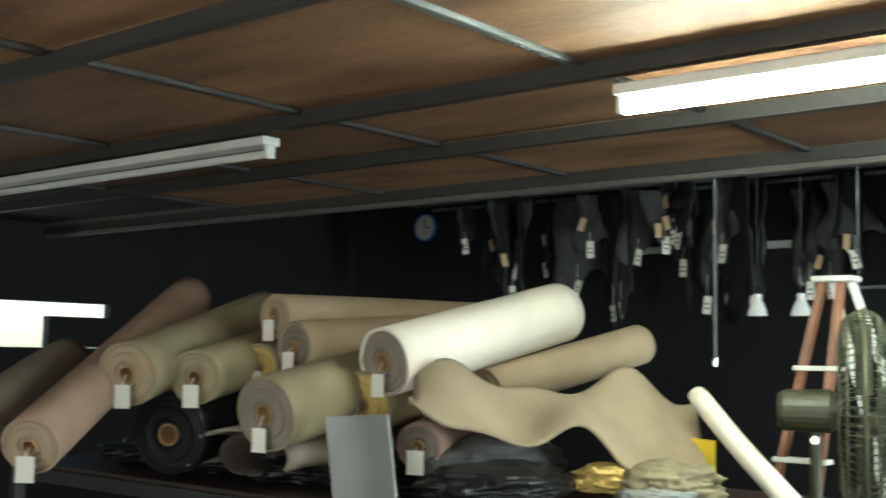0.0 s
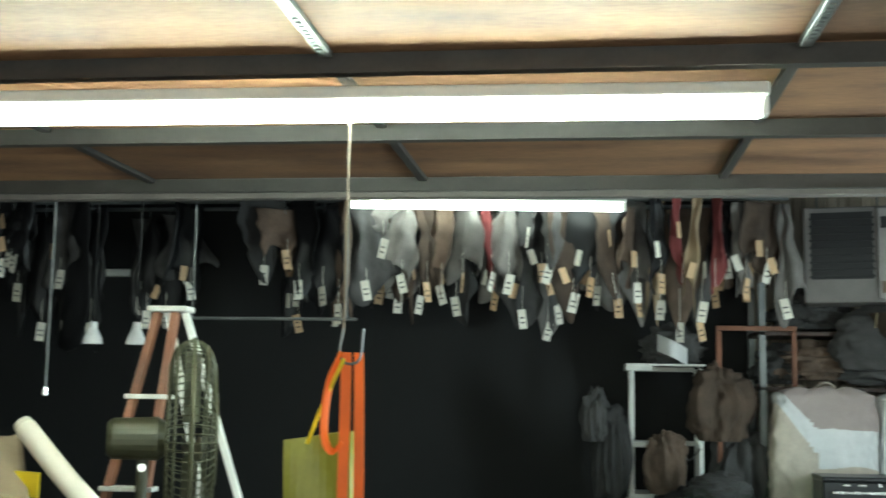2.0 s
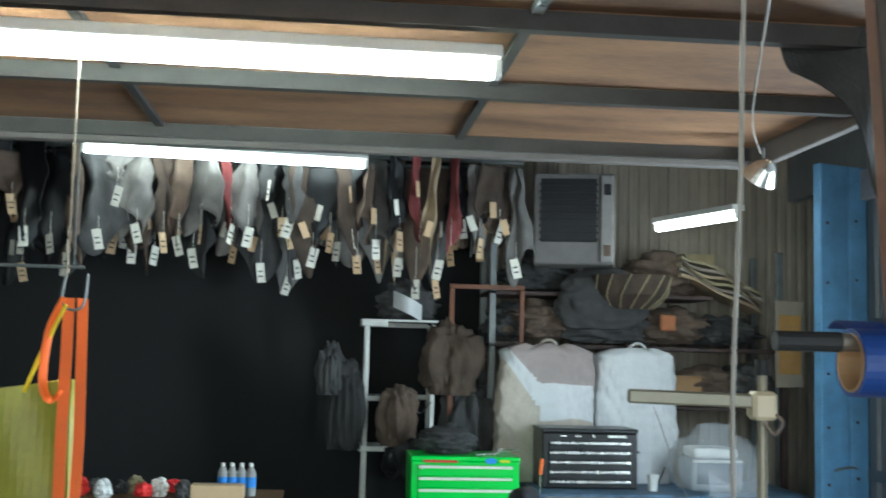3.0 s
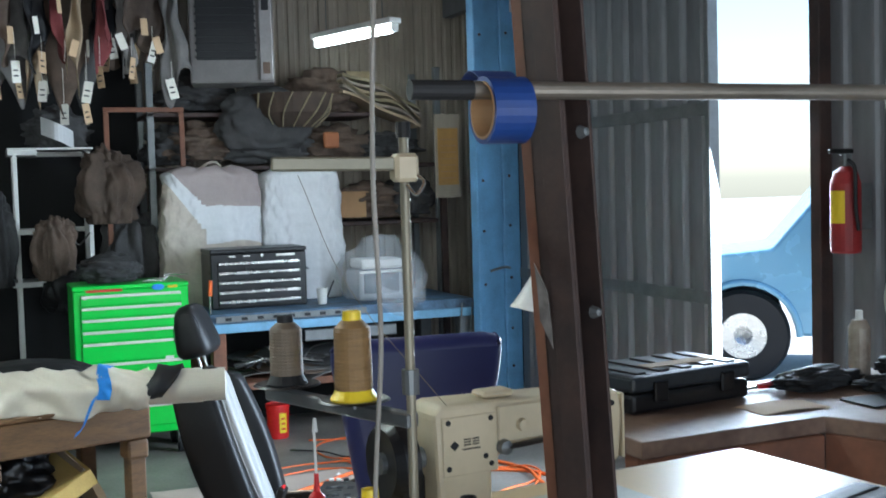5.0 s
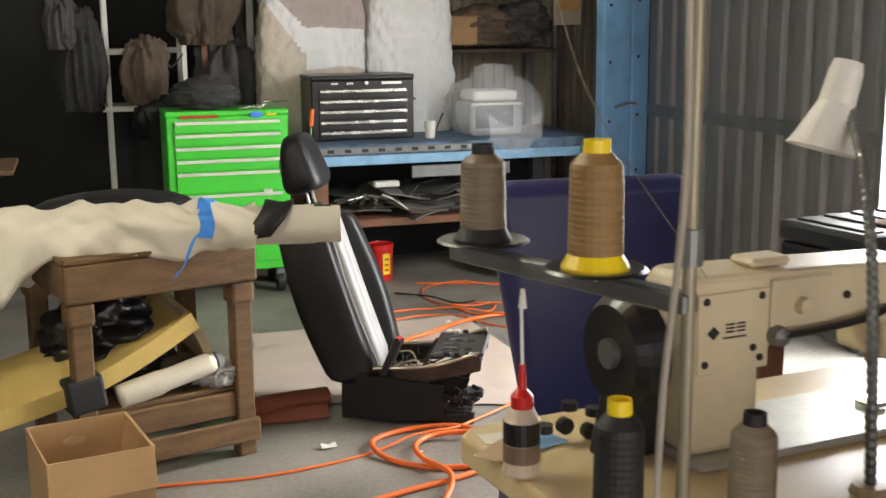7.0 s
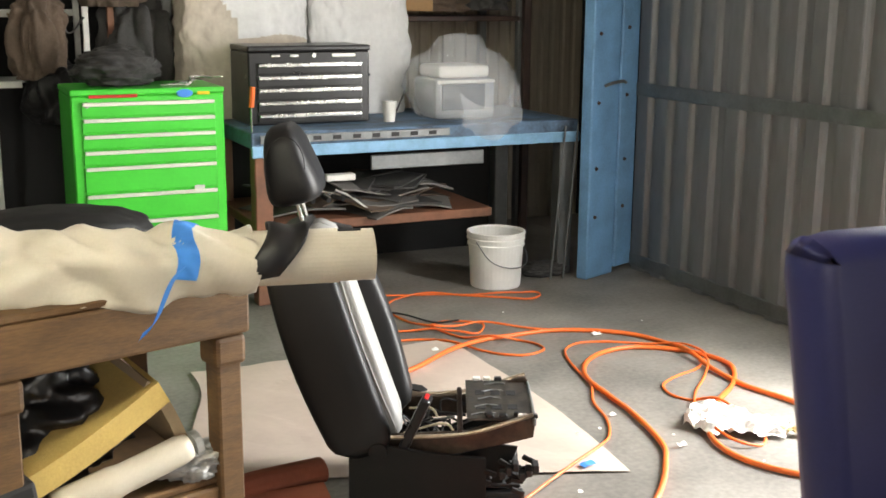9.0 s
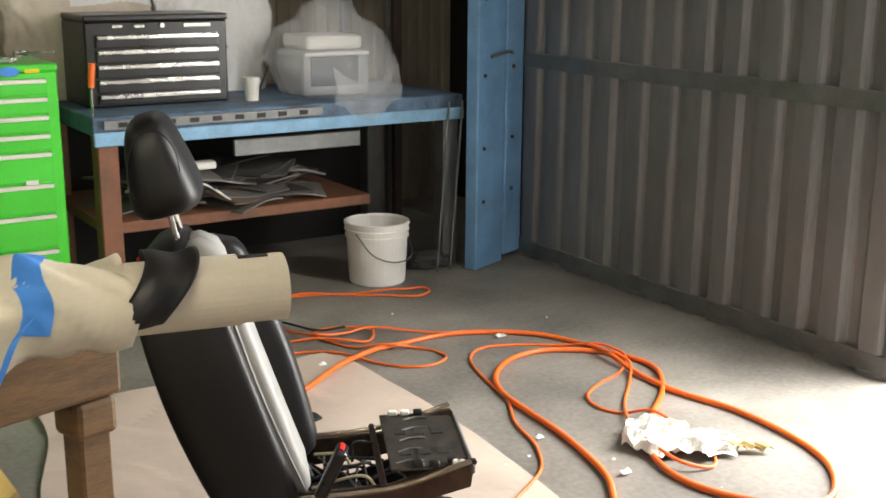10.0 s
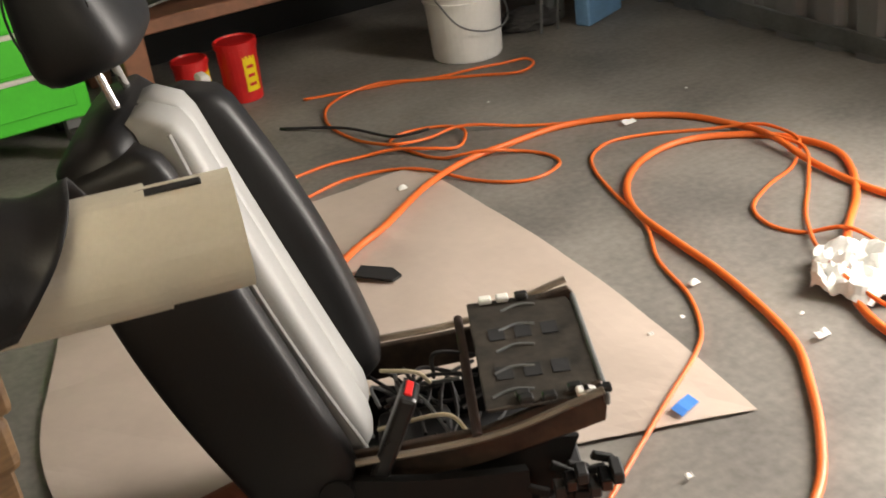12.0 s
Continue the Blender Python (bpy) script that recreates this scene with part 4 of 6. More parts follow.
h = heap("black_plastic_bag", "crumpled black plastic bag on the bench shelf", "bag", (-2.0, 1.3, 0.44), (0.22, 0.2, 0.22), BLACK, 7.7, fold=0.3)
h2 = heap("grey_rag", "crumpled grey vinyl scraps beside the cream roll", "rag", (-1.62, 1.16, 0.315), (0.09, 0.07, 0.06), VINYL_G, 2.7, fold=0.4)

# long roll of cream vinyl draped along the bench
drape = thing("vinyl_hide_roll", "cream vinyl roll with a draped wrinkled sheet", "vinyl roll", at=(-1.185, 0.925, 0.898), turn=168)
# local x runs from the clean end along the roll
prof = [(0.012, 0.004), (0.02, 0.004), (0.02, -0.001), (0.035, 0.001), (0.045, -0.002), (0.058, 0.001), (0.066, -0.001), (0.066, 0.001), (0.0655, 0.34), (0.06, 0.345), (0, 0.345)]
part("roll", lathe([(0, 0.02), (0.012, 0.02)] + prof, 36, pose(0, 0, 0, 0, 90)), VINYL_T, drape, smooth=False)
part("outer_wrap", lathe([(0.067, 0.09), (0.0695, 0.09), (0.0695, 0.30), (0.067, 0.30), (0.067, 0.09)], 36, pose(0, 0, 0, 0, 90)), VINYL_T, drape)
part("clip", box((0.03, -0.012, 0.0655), (0.10, 0.0, 0.0685), 0.001, m=pose(0, 0, 0, -12)), RUBBER, drape)


def drape_pt(u, v, grow=0.0):
    """Across the roll by angle, along it with growing sag and wrinkles."""
    x = 0.30 + 1.05 * u
    a = (v - 0.5) * 2 * (2.1 + 0.2 * math.sin(9 * u))
    r = 0.074 + grow + 0.018 * u + 0.026 * noise.noise(Vector((u * 8, v * 5, 0))) + 0.018 * noise.noise(Vector((u * 20 + v * 8, v * 5, 3))) + 0.022 * math.sin(24 * u + 9 * v + 4 * noise.noise(Vector((u * 4, v * 3, 8)))) * math.exp(-u * 3.5)
    y, z = r * 1.15 * math.sin(a), r * math.cos(a)
    hang = max(0, abs(v - 0.5) - 0.33) * (0.12 + 0.16 * min(1, u * 3) + 1.3 * max(0, u - 0.6) + 5.0 * max(0, u - 0.72)) * (1 + 0.5 * noise.noise(Vector((u * 6, 2, 0))) + 0.3 * noise.noise(Vector((u * 15, 7, 0))))
    return Vector((x + 0.05 * noise.noise(Vector((v * 3, u, 5))), y + (0.10 if v > 0.5 else -0.10) * min(1, hang * 6) * u, z - hang - 0.01 * u))


part("sheet", grid(drape_pt, 60, 34, 0.004), VINYL_T, drape, "wrinkled cream vinyl sheet", smooth=True)


def band(x0, x1, slant, material, name, label):
    def f(u, v):
        a = (v - 0.5) * 2 * 1.9
        x = x0 + (x1 - x0) * u + slant * (v - 0.5) + 0.02 * math.sin(7 * v)
        r = 0.087 + 0.005 * math.sin(5 * v + 6 * u)
        return Vector((x, r * 1.15 * math.sin(a), r * math.cos(a)))
    return part(name, grid(f, 10, 22, 0.003), material, drape, label, smooth=True)


band(0.17, 0.27, 0.12, VINYL_K, "black_band", "black vinyl band wrapped round")
bm = grid(lambda u, v: drape_pt((0.43 + 0.05 * u - 0.30) / 1.05 + 0.02 * v, 0.44 + 0.44 * v, 0.007), 10, 60, 0.001)
part("tape", bm, TAPE, drape, "blue masking tape strip")
tail0 = drape_pt(0.16, 0.86, 0.008)
bm = grid(lambda u, v: tail0 + Vector((0.02 + 0.10 * v + 0.026 * (u - 0.5) * (1 - 0.6 * v), 0.02 + 0.012 * math.sin(5 * v), 0.02 - 0.17 * v - 0.02 * (u - 0.5) + 0.012 * math.sin(7 * v))), 3, 16, 0.001)
part("tape_tail", bm, TAPE, drape, "torn hanging blue tape")

bx = thing("cardboard_box", "open brown cardboard box on the floor", "box", at=(-1.907, 0.232, 0), turn=11)
W, D, H = 0.30, 0.35, 0.40
for nm, p, q in (("front", (-W, 0, 0), (0, 0.006, H)), ("back", (-W, D - 0.006, 0), (0, D, H)), ("side", (-0.006, 0.007, 0), (0, D - 0.007, H)), ("side", (-W, 0.007, 0), (-W + 0.006, D - 0.007, H)), ("base", (-W + 0.007, 0.007, 0), (-0.007, D - 0.007, 0.006))):
    part(nm, box(p, q, 0.001), CARD, bx)
part("flap", box((-W, 0, 0), (0, 0.12, 0.005), 0.001, m=pose(0, 0, H, -105, 0, 0)), CARD, bx)
part("flap", box((0, 0.0, 0), (0.12, D, 0.005), 0.001, m=pose(0, 0, H, 0, 100, 0)), CARD, bx)
part("hand_hole", lathe([(0, 0.002), (0.022, 0.002), (0.022, 0)], 16, pose(-0.16, D - 0.007, 0.335, 90) @ Matrix.Diagonal((1.6, 0.6, 1, 1))), mat("hole_pale", (0.55, 0.36, 0.2), 0.8), bx)
part("mark", lathe([(0, 0.002), (0.012, 0.002), (0.012, 0)], 10, pose(-0.12, 0.0, 0.25, 90)), RUBBER, bx)

heap("black_shell", "black plastic trim shell lying behind the vinyl", "trim panel", (-1.96, 1.36, 0.90), (0.34, 0.15, 0.10), SEAT_P, 5.5, turn=16, fold=0.05)
# kraft paper on the floor and loose bits
paper = part("kraft_paper", grid(lambda u, v: (lambda a, b: a.lerp(b, v) + Vector((0, 0, 0.004 + 0.010 * abs(noise.noise(Vector((u * 4, v * 5, 0)))) + 0.003 * max(0, 1 - abs(noise.noise(Vector((u * 2.3, v * 2.1, 4)))) * 8) + 0.03 * max(0, 0.22 - v) * max(0, noise.noise(Vector((u * 6, v * 6, 1))) + 0.4))))(
    Vector((-1.27, 2.80, 0)).lerp(Vector((-1.46, 1.70, 0)), u) + Vector((0.03 * math.sin(7 * u), 0, 0)), Vector((-0.10, 2.80, 0)).lerp(Vector((-0.16, 1.22, 0)), u) + Vector((0.05 * math.sin(3.1 * u), 0, 0))), 44, 44, 0.001), PAPER)
tagged(paper, "large creased sheet of pinkish kraft paper on the floor", "paper")
rr = thing("red_roll", "flattened terracotta fabric roll on the floor", "roll", at=(0, 0, 0))
part("roll", sweep(smooth_path([(-1.52, 1.47, 0.045), (-1.36, 1.52, 0.05), (-1.12, 1.56, 0.045)]), 0.05, 14, flat=0.8), mat("terracotta", (0.30, 0.09, 0.05), 0.85), rr)
part("flap", grid(lambda u, v: Vector((-1.5 + 0.36 * u, 1.40 + 0.08 * v, 0.006 + 0.03 * v)), 8, 3, 0.004), mat("terracotta_flap", (0.30, 0.09, 0.05), 0.85), rr)
def towel_pt(u, v):
    """Crumpled paper: full in the middle, torn at its ends."""
    w = (0.06 + 0.22 * math.sin(min(1.0, 0.12 + 1.5 * u) * math.pi * 0.62) * (1 - 0.72 * u)) * (1 + 0.35 * noise.noise(Vector((u * 7, 3, 1))))
    a = v - 0.5 + 0.12 * noise.noise(Vector((u * 5, v * 4, 6)))
    lift = 0.075 * abs(noise.noise(Vector((u * 5, v * 4, 2)))) + 0.03 * abs(noise.noise(Vector((u * 13, v * 11, 5)))) + 0.05 * max(0, v - 0.55) * (1 - u)
    return Vector((0.30 + 0.25 * u + 0.9 * w * a, 1.53 - 0.26 * u + 0.8 * w * a + 0.02 * noise.noise(Vector((u * 9, v * 9, 8))), 0.012 + lift * (1 - 0.5 * u)))


tagged(part("crumpled_tissue", grid(towel_pt, 34, 18, 0), PLASTIC_W), "crumpled white paper towel on the concrete", "paper")
tagged(part("tissue_end", grid(lambda u, v: Vector((0.53 + 0.10 * u, 1.28 - 0.07 * u + 0.05 * (v - 0.5), 0.01 + 0.02 * abs(math.sin(9 * u)))), 10, 4, 0.001), mat("stained_paper", (0.55, 0.42, 0.2), 0.8)), "stained twisted end of a paper towel", "paper")
for k, (x, y, s) in enumerate(((0.07, 1.68, 0.035), (-0.05, 1.58, 0.015), (0.13, 1.33, 0.045), (0.16, 1.42, 0.014), (-0.40, 1.14, 0.022), (-0.15, 1.57, 0.016), (-0.21, 2.68, 0.04), (0.58, 2.60, 0.06), (-1.22, 1.07, 0.08), (-0.9, 0.9, 0.012), (0.3, 1.1, 0.01), (0.95, 1.3, 0.015), (0.35, 3.1, 0.012), (0.9, 2.7, 0.012))):
    tagged(part("scrap", grid(lambda u, v: Vector((x + 0.75 * s * (u - 0.5), y + 0.4 * s * (v - 0.5), 0.008 + min(0.35 * s, 0.009) * abs(math.sin(3 * u + k)) * v)), 4, 4, 0.002), PLASTIC_W), "small white scrap on the floor", "scrap", "floor scraps")
tagged(part("black_scrap", poly([(-0.57, 2.26), (-0.50, 2.17), (-0.47, 2.18), (-0.47, 2.23), (-0.53, 2.30)], 0.018, 0.024), RUBBER), "small black vinyl scrap on the paper", "scrap")
tagged(part("tape_bit", grid(lambda u, v: Vector((-0.30 + 0.06 * u, 1.28 + 0.035 * v + 0.02 * u, 0.017 + 0.002 * math.sin(5 * u))), 3, 2, 0.001), TAPE), "blue tape bit on the kraft paper", "tape")

# hoses and cords on the floor
R1, R2 = 0.0105, 0.0055


def hose(pts, r, name, label, material=ORANGE):
    P = [(x, y, r + 0.001 + dz) for x, y, dz in pts]
    return tagged(part(name, sweep(smooth_path(P, 10), r, 10), material, smooth=True), label, "hose", "floor hoses")


hose([(-0.75, 2.2, 0.012), (-0.52, 2.38, 0.012), (-0.38, 2.46, 0.012), (-0.17, 2.61, 0.012), (0.02, 2.70, 0.006), (0.2, 2.73, 0), (0.4, 2.73, 0), (0.57, 2.66, 0), (0.72, 2.53, 0), (0.79, 2.35, 0), (0.78, 2.17, 0.018), (0.75, 1.98, 0.004), (0.74, 1.75, 0), (0.79, 1.5, 0), (0.77, 1.22, 0), (0.69, 1.02, 0), (0.52, 0.88, 0), (0.37, 0.92, 0), (0.26, 1.08, 0), (0.24, 1.25, 0), (0.31, 1.42, 0.006), (0.5, 1.61, 0.006), (0.68, 1.75, 0), (0.8, 1.88, 0), (0.86, 2.0, 0), (0.84, 2.14, 0), (0.77, 2.25, 0), (0.65, 2.34, 0), (0.53, 2.36, 0), (0.4, 2.32, 0), (0.28, 2.22, 0), (0.2, 2.07, 0), (0.17, 1.87, 0), (0.15, 1.69, 0), (0.11, 1.5, 0), (0.06, 1.34, 0), (-0.01, 1.23, 0), (-0.12, 1.09, 0), (-0.26, 0.96, 0), (-0.45, 0.88, 0), (-0.6, 0.98, 0.01), (-0.72, 1.10, 0.012), (-0.88, 1.14, 0), (-1.02, 1.09, 0), (-1.07, 0.98, 0.012), (-1.04, 0.87, 0), (-0.95, 0.76, 0), (-0.8, 0.70, 0), (-0.6, 0.72, 0), (-0.5, 0.82, 0), (-0.62, 0.96, 0.02), (-0.80, 1.02, 0.012), (-0.91, 0.94, 0.012), (-0.93, 0.78, 0.02), (-0.88, 0.6, 0.02), (-0.98, 0.40, 0), (-1.15, 0.2, 0)], R1, "air_hose", "thick orange air hose looped over the concrete floor")
hose([(-0.2, 0.75, 0), (-0.45, 0.7, 0.0), (-0.7, 0.66, 0.0), (-0.89, 0.60, 0), (-1.11, 0.54, 0), (-1.34, 0.45, 0), (-1.6, 0.3, 0)], R1, "air_hose", "thick orange air hose end running across the concrete")
hose([(-1.95, 0.90, 0), (-1.75, 0.88, 0), (-1.54, 0.86, 0), (-1.30, 0.89, 0), (-1.07, 0.96, 0.0), (-0.89, 1.03, 0.022), (-0.71, 1.06, 0.022), (-0.59, 1.15, 0.012), (-0.45, 1.24, 0.012), (-0.29, 1.34, 0.012), (-0.12, 1.45, 0.004), (-0.04, 1.53, 0), (0.03, 1.66, 0), (0.08, 1.83, 0), (0.18, 2.01, 0), (0.23, 2.21, 0), (0.28, 2.37, 0), (0.34, 2.47, 0), (0.44, 2.52, 0), (0.57, 2.48, 0), (0.72, 2.38, 0), (0.80, 2.28, 0.022), (0.83, 2.21, 0.024), (0.81, 2.09, 0.024), (0.71, 2.01, 0), (0.57, 1.96, 0), (0.45, 1.89, 0), (0.41, 1.79, 0), (0.44, 1.70, 0), (0.50, 1.61, 0.028), (0.53, 1.5, 0), (0.51, 1.39, 0), (0.45, 1.27, 0), (0.38, 1.22, 0), (0.30, 1.27, 0.02), (0.31, 1.42, 0.03), (0.39, 1.59, 0.01), (0.43, 1.66, 0.01), (0.53, 1.78, 0), (0.68, 1.92, 0), (0.78, 2.04, 0.026), (0.77, 2.18, 0.03)], R2, "extension_cord", "thin orange extension cord looped on the floor")
hose([(-0.62, 2.78, 0), (-0.38, 2.86, 0), (-0.29, 2.87, 0), (-0.18, 2.84, 0), (-0.10, 2.74, 0.01), (-0.02, 2.59, 0), (0.06, 2.49, 0), (0.15, 2.46, 0), (0.24, 2.50, 0), (0.25, 2.58, 0), (0.20, 2.67, 0), (0.09, 2.71, 0.022), (-0.01, 2.80, 0), (-0.06, 2.94, 0), (-0.07, 3.04, 0), (0.01, 3.08, 0), (0.13, 3.03, 0), (0.15, 2.92, 0.012), (0.08, 2.84, 0), (-0.01, 2.87, 0.012), (-0.10, 2.95, 0.012), (-0.20, 3.00, 0), (-0.33, 3.02, 0), (-0.6, 2.98, 0)], R2, "extension_cord", "thin orange extension cord tangled in loops on the floor")
hose([(-0.12, 3.66, 0), (0.06, 3.60, 0), (0.22, 3.55, 0), (0.36, 3.48, 0.0), (0.50, 3.42, 0.012), (0.62, 3.42, 0), (0.70, 3.40, 0), (0.69, 3.33, 0), (0.60, 3.29, 0), (0.47, 3.38, 0), (0.3, 3.50, 0), (0.15, 3.57, 0.012), (-0.01, 3.57, 0), (-0.11, 3.48, 0), (-0.16, 3.32, 0), (-0.14, 3.13, 0), (-0.09, 2.96, 0.024), (0.03, 2.95, 0.012), (0.16, 2.94, 0.02), (0.34, 2.82, 0), (0.51, 2.70, 0.0)], R2, "extension_cord", "thin orange extension cord looped near the white bucket")
hose([(-0.3, 3.45, 0), (-0.14, 3.25, 0.012), (-0.05, 3.05, 0.012), (0.05, 2.98, 0.03)], 0.005, "power_lead", "thin black power cord on the floor", RUBBER)

bucket = thing("bucket", "white plastic pail with a wire handle", "bucket", at=(0.59, 3.65, 0), turn=20)
part("pail", lathe([(0, 0), (0.128, 0), (0.132, 0.008), (0.143, 0.27), (0.150, 0.272), (0.150, 0.285), (0.145, 0.287), (0.146, 0.31), (0.153, 0.312), (0.153, 0.322), (0.147, 0.324), (0.148, 0.342), (0.154, 0.344), (0.154, 0.36), (0.145, 0.362), (0.14, 0.35), (0.127, 0.012), (0, 0.012)], 40, Matrix.Diagonal((1.04, 1.04, 0.84, 1))), PLASTIC_W, bucket, smooth=False)
part("handle", sweep(smooth_path([(-0.156, 0, 0.26), (-0.15, -0.10, 0.17), (-0.07, -0.165, 0.13), (0.05, -0.165, 0.13), (0.14, -0.10, 0.17), (0.156, 0, 0.26)]), 0.0035, 8), STEEL, bucket)
part("label", grid(lambda u, v: Vector((0.1415 * math.sin(-0.6 + 0.75 * u), -0.1415 * math.cos(-0.6 + 0.75 * u), 0.10 + 0.10 * v)), 10, 1, 0.001), ALUM, bucket)
can = thing("red_tub", "red plastic tub with a yellow label under the bench", "tub", "red tubs", (-0.29, 3.88, 0))
part("body", lathe([(0, 0), (0.078, 0), (0.082, 0.008), (0.09, 0.24), (0.096, 0.242), (0.096, 0.268), (0.086, 0.272), (0.082, 0.262), (0, 0.262)], 28), RED, can)
part("label", grid(lambda u, v: Vector((0.0875 * math.sin(-0.1 + 0.75 * u), -0.0875 * math.cos(-0.1 + 0.75 * u) - 0.001, 0.05 + 0.16 * v)), 8, 1, 0.001), YELLOW, can)
for k in range(3):
    part("print", grid(lambda u, v: Vector((0.0895 * math.sin(0.05 + 0.4 * u), -0.0895 * math.cos(0.05 + 0.4 * u) - 0.001, 0.075 + 0.04 * k + 0.014 * v)), 4, 1, 0.0006), RED, can)
can.matrix_basis = pose(-0.27, 3.88, 0) @ Matrix.Diagonal((0.86, 0.86, 0.86, 1))
c2 = copy_thing(can, pose(-0.45, 3.90, 0, 0, 0, 40) @ Matrix.Diagonal((0.86, 0.86, 0.86, 1)))
gb = thing("spray_bottle", "bright green and white spray bottle on the floor", "bottle", at=(-0.50, 3.58, 0))
part("bottle", lathe([(0, 0), (0.035, 0), (0.038, 0.1), (0.02, 0.17), (0.012, 0.2), (0, 0.2)], 18), GREEN, gb)
part("trigger", box((-0.02, -0.045, 0.2), (0.02, 0.03, 0.235), 0.008), PLASTIC_W, gb)
for k, x in enumerate((0.92, 1.0)):
    st = thing("metal_rod", "thin metal rod leaning against the bench end", "rod", "leaning rods", (x, 3.62, 0))
    part("rod", rod((0, 0, 0), (0.10, 0.05, 0.85), 0.006, 8), STEEL, st)
heap("dark_rag", "dark rag on the floor by the jamb", "rag", (0.95, 3.75, 0.03), (0.13, 0.09, 0.05), CLOTH_G, 4.4)


# ---- stripped car seat ----
seat = thing("car_seat", "stripped black and grey leather car seat on its frame", "car seat", at=(-0.600, 1.102, 0), turn=-25)
WD = 0.43
# rails and base
for v in (0.03, WD - 0.07):
    part("rail", box((-0.46, v, 0.0), (-0.02, v + 0.05, 0.04), 0.006), BLACK, seat)
    part("side_frame", poly([(-0.50, 0.17), (-0.46, 0.225), (-0.20, 0.238), (-0.03, 0.295), (0.0, 0.30), (0.012, 0.285), (0.005, 0.22), (-0.05, 0.205), (-0.22, 0.165), (-0.40, 0.15)], 0, 0.014, 0.003, m=Matrix(((1, 0, 0, 0), (0, 0, -1, v + 0.03), (0, 1, 0, 0), (0, 0, 0, 1)))), mat("frame_brown", (0.10, 0.068, 0.05), 0.35, 0.5, scale=16, color2=(0.03, 0.024, 0.02)), seat)
for v in (0.06, WD - 0.09):
    part("lower_link", poly([(-0.48, 0.05), (-0.40, 0.15), (-0.28, 0.13), (-0.12, 0.19), (-0.04, 0.18), (-0.09, 0.05)], 0, 0.012, 0.003, m=Matrix(((1, 0, 0, 0), (0, 0, -1, v + 0.02), (0, 1, 0, 0), (0, 0, 0, 1)))), SEAT_P, seat)
bkl = part("buckle_stalk", box((-0.016, -0.03, 0), (0.016, 0.03, 0.20), 0.008, seg=2, m=pose(-0.40, 0.045, 0.17, 0, 24, -10)), BLACK, seat, "black seat belt buckle")
part("red_button", box((-0.010, -0.020, 0.199), (0.004, 0.020, 0.204), 0.002, m=pose(-0.40, 0.045, 0.17, 0, 24, -10)), RED, bkl)
for k in range(5):
    part("plate_bead", sweep(smooth_path([(-0.185 + 0.012 * k, 0.07 + 0.07 * k, 0.2845), (-0.15 + 0.012 * k, 0.085 + 0.07 * k, 0.2855), (-0.11 + 0.01 * k, 0.08 + 0.07 * k, 0.2845)]), 0.003, 6), STEEL, seat)
part("front_plate", poly([(-0.20, 0.04), (-0.01, 0.04), (0.005, 0.10), (0.005, WD - 0.1), (-0.01, WD - 0.03), (-0.20, WD - 0.03)], 0.275, 0.283, 0.003), mat("plate_dark", (0.10, 0.085, 0.07), 0.4, 0.5, scale=18, color2=(0.03, 0.028, 0.026)), seat)
for k in range(6):
    part("plate_slot", box((-0.17 + 0.05 * (k % 3), 0.12 + 0.13 * (k // 3), 0.2835), (-0.14 + 0.05 * (k % 3), 0.16 + 0.13 * (k // 3), 0.285)), RUBBER, seat)
part("front_edge", box((0.002, 0.03, 0.262), (0.012, WD - 0.05, 0.288), 0.003), STEEL, seat)
part("cross_tube", rod((-0.22, 0.02, 0.245), (-0.22, WD - 0.02, 0.245), 0.009, 12), RUST, seat)
part("cross_tube", rod((-0.44, 0.02, 0.16), (-0.44, WD - 0.02, 0.16), 0.014, 12), STEEL, seat)
part("motor", box((-0.40, 0.14, 0.07), (-0.26, 0.26, 0.16), 0.015, seg=2), RUBBER, seat)
part("module", box((-0.42, 0.05, 0.20), (-0.33, 0.12, 0.24), 0.006, m=pose(0, 0, 0, 0, -20)), RUBBER, seat)
part("tray", box((-0.46, 0.06, 0.045), (-0.03, WD - 0.08, 0.06), 0.004), RUBBER, seat)
rnd = random.Random(5)
for k in range(30):
    a = (rnd.uniform(-0.42, -0.2), rnd.uniform(0.06, 0.36), rnd.uniform(0.12, 0.22))
    b = (rnd.uniform(-0.42, -0.15), rnd.uniform(0.06, 0.36), rnd.uniform(0.1, 0.24))
    c = [(p + q) / 2 + rnd.uniform(-0.05, 0.05) for p, q in zip(a, b)]
    part("wire", sweep(smooth_path([a, c, b], 6), 0.004, 6), (RUBBER, RUBBER, STEEL, RUBBER, RUBBER, STEEL, RUBBER, RUBBER, RUBBER, CREAM, RUBBER)[k % 11], seat)
for k in range(10):
    u, v = rnd.uniform(-0.2, 0.0), rnd.choice((0.035, 0.05, WD - 0.05))
    part("clip", box((u, v, 0.284), (u + 0.025, v + 0.02, 0.297), 0.003), PLASTIC_W if k % 3 == 0 else BLACK, seat)
for k in range(6):
    part("connector", box((-0.1 + 0.02 * k, 0.0 - 0.004 * k, 0.10 + 0.015 * (k % 3)), (-0.08 + 0.02 * k, 0.03, 0.125 + 0.015 * (k % 3)), 0.003), (RUBBER, BLACK, RUBBER)[k % 3], seat)
for k in range(12):
    u = rnd.uniform(-0.15, -0.01)
    part("bracket", box((-0.02, -0.005, -0.007), (0.024, 0.006, 0.009), 0.002, m=pose(u, 0.03 + rnd.uniform(-0.015, 0.02), rnd.uniform(0.05, 0.17), 0, rnd.uniform(-40, 40), rnd.uniform(-20, 20))), (SEAT_P, RUBBER, SEAT_P)[k % 3], seat)
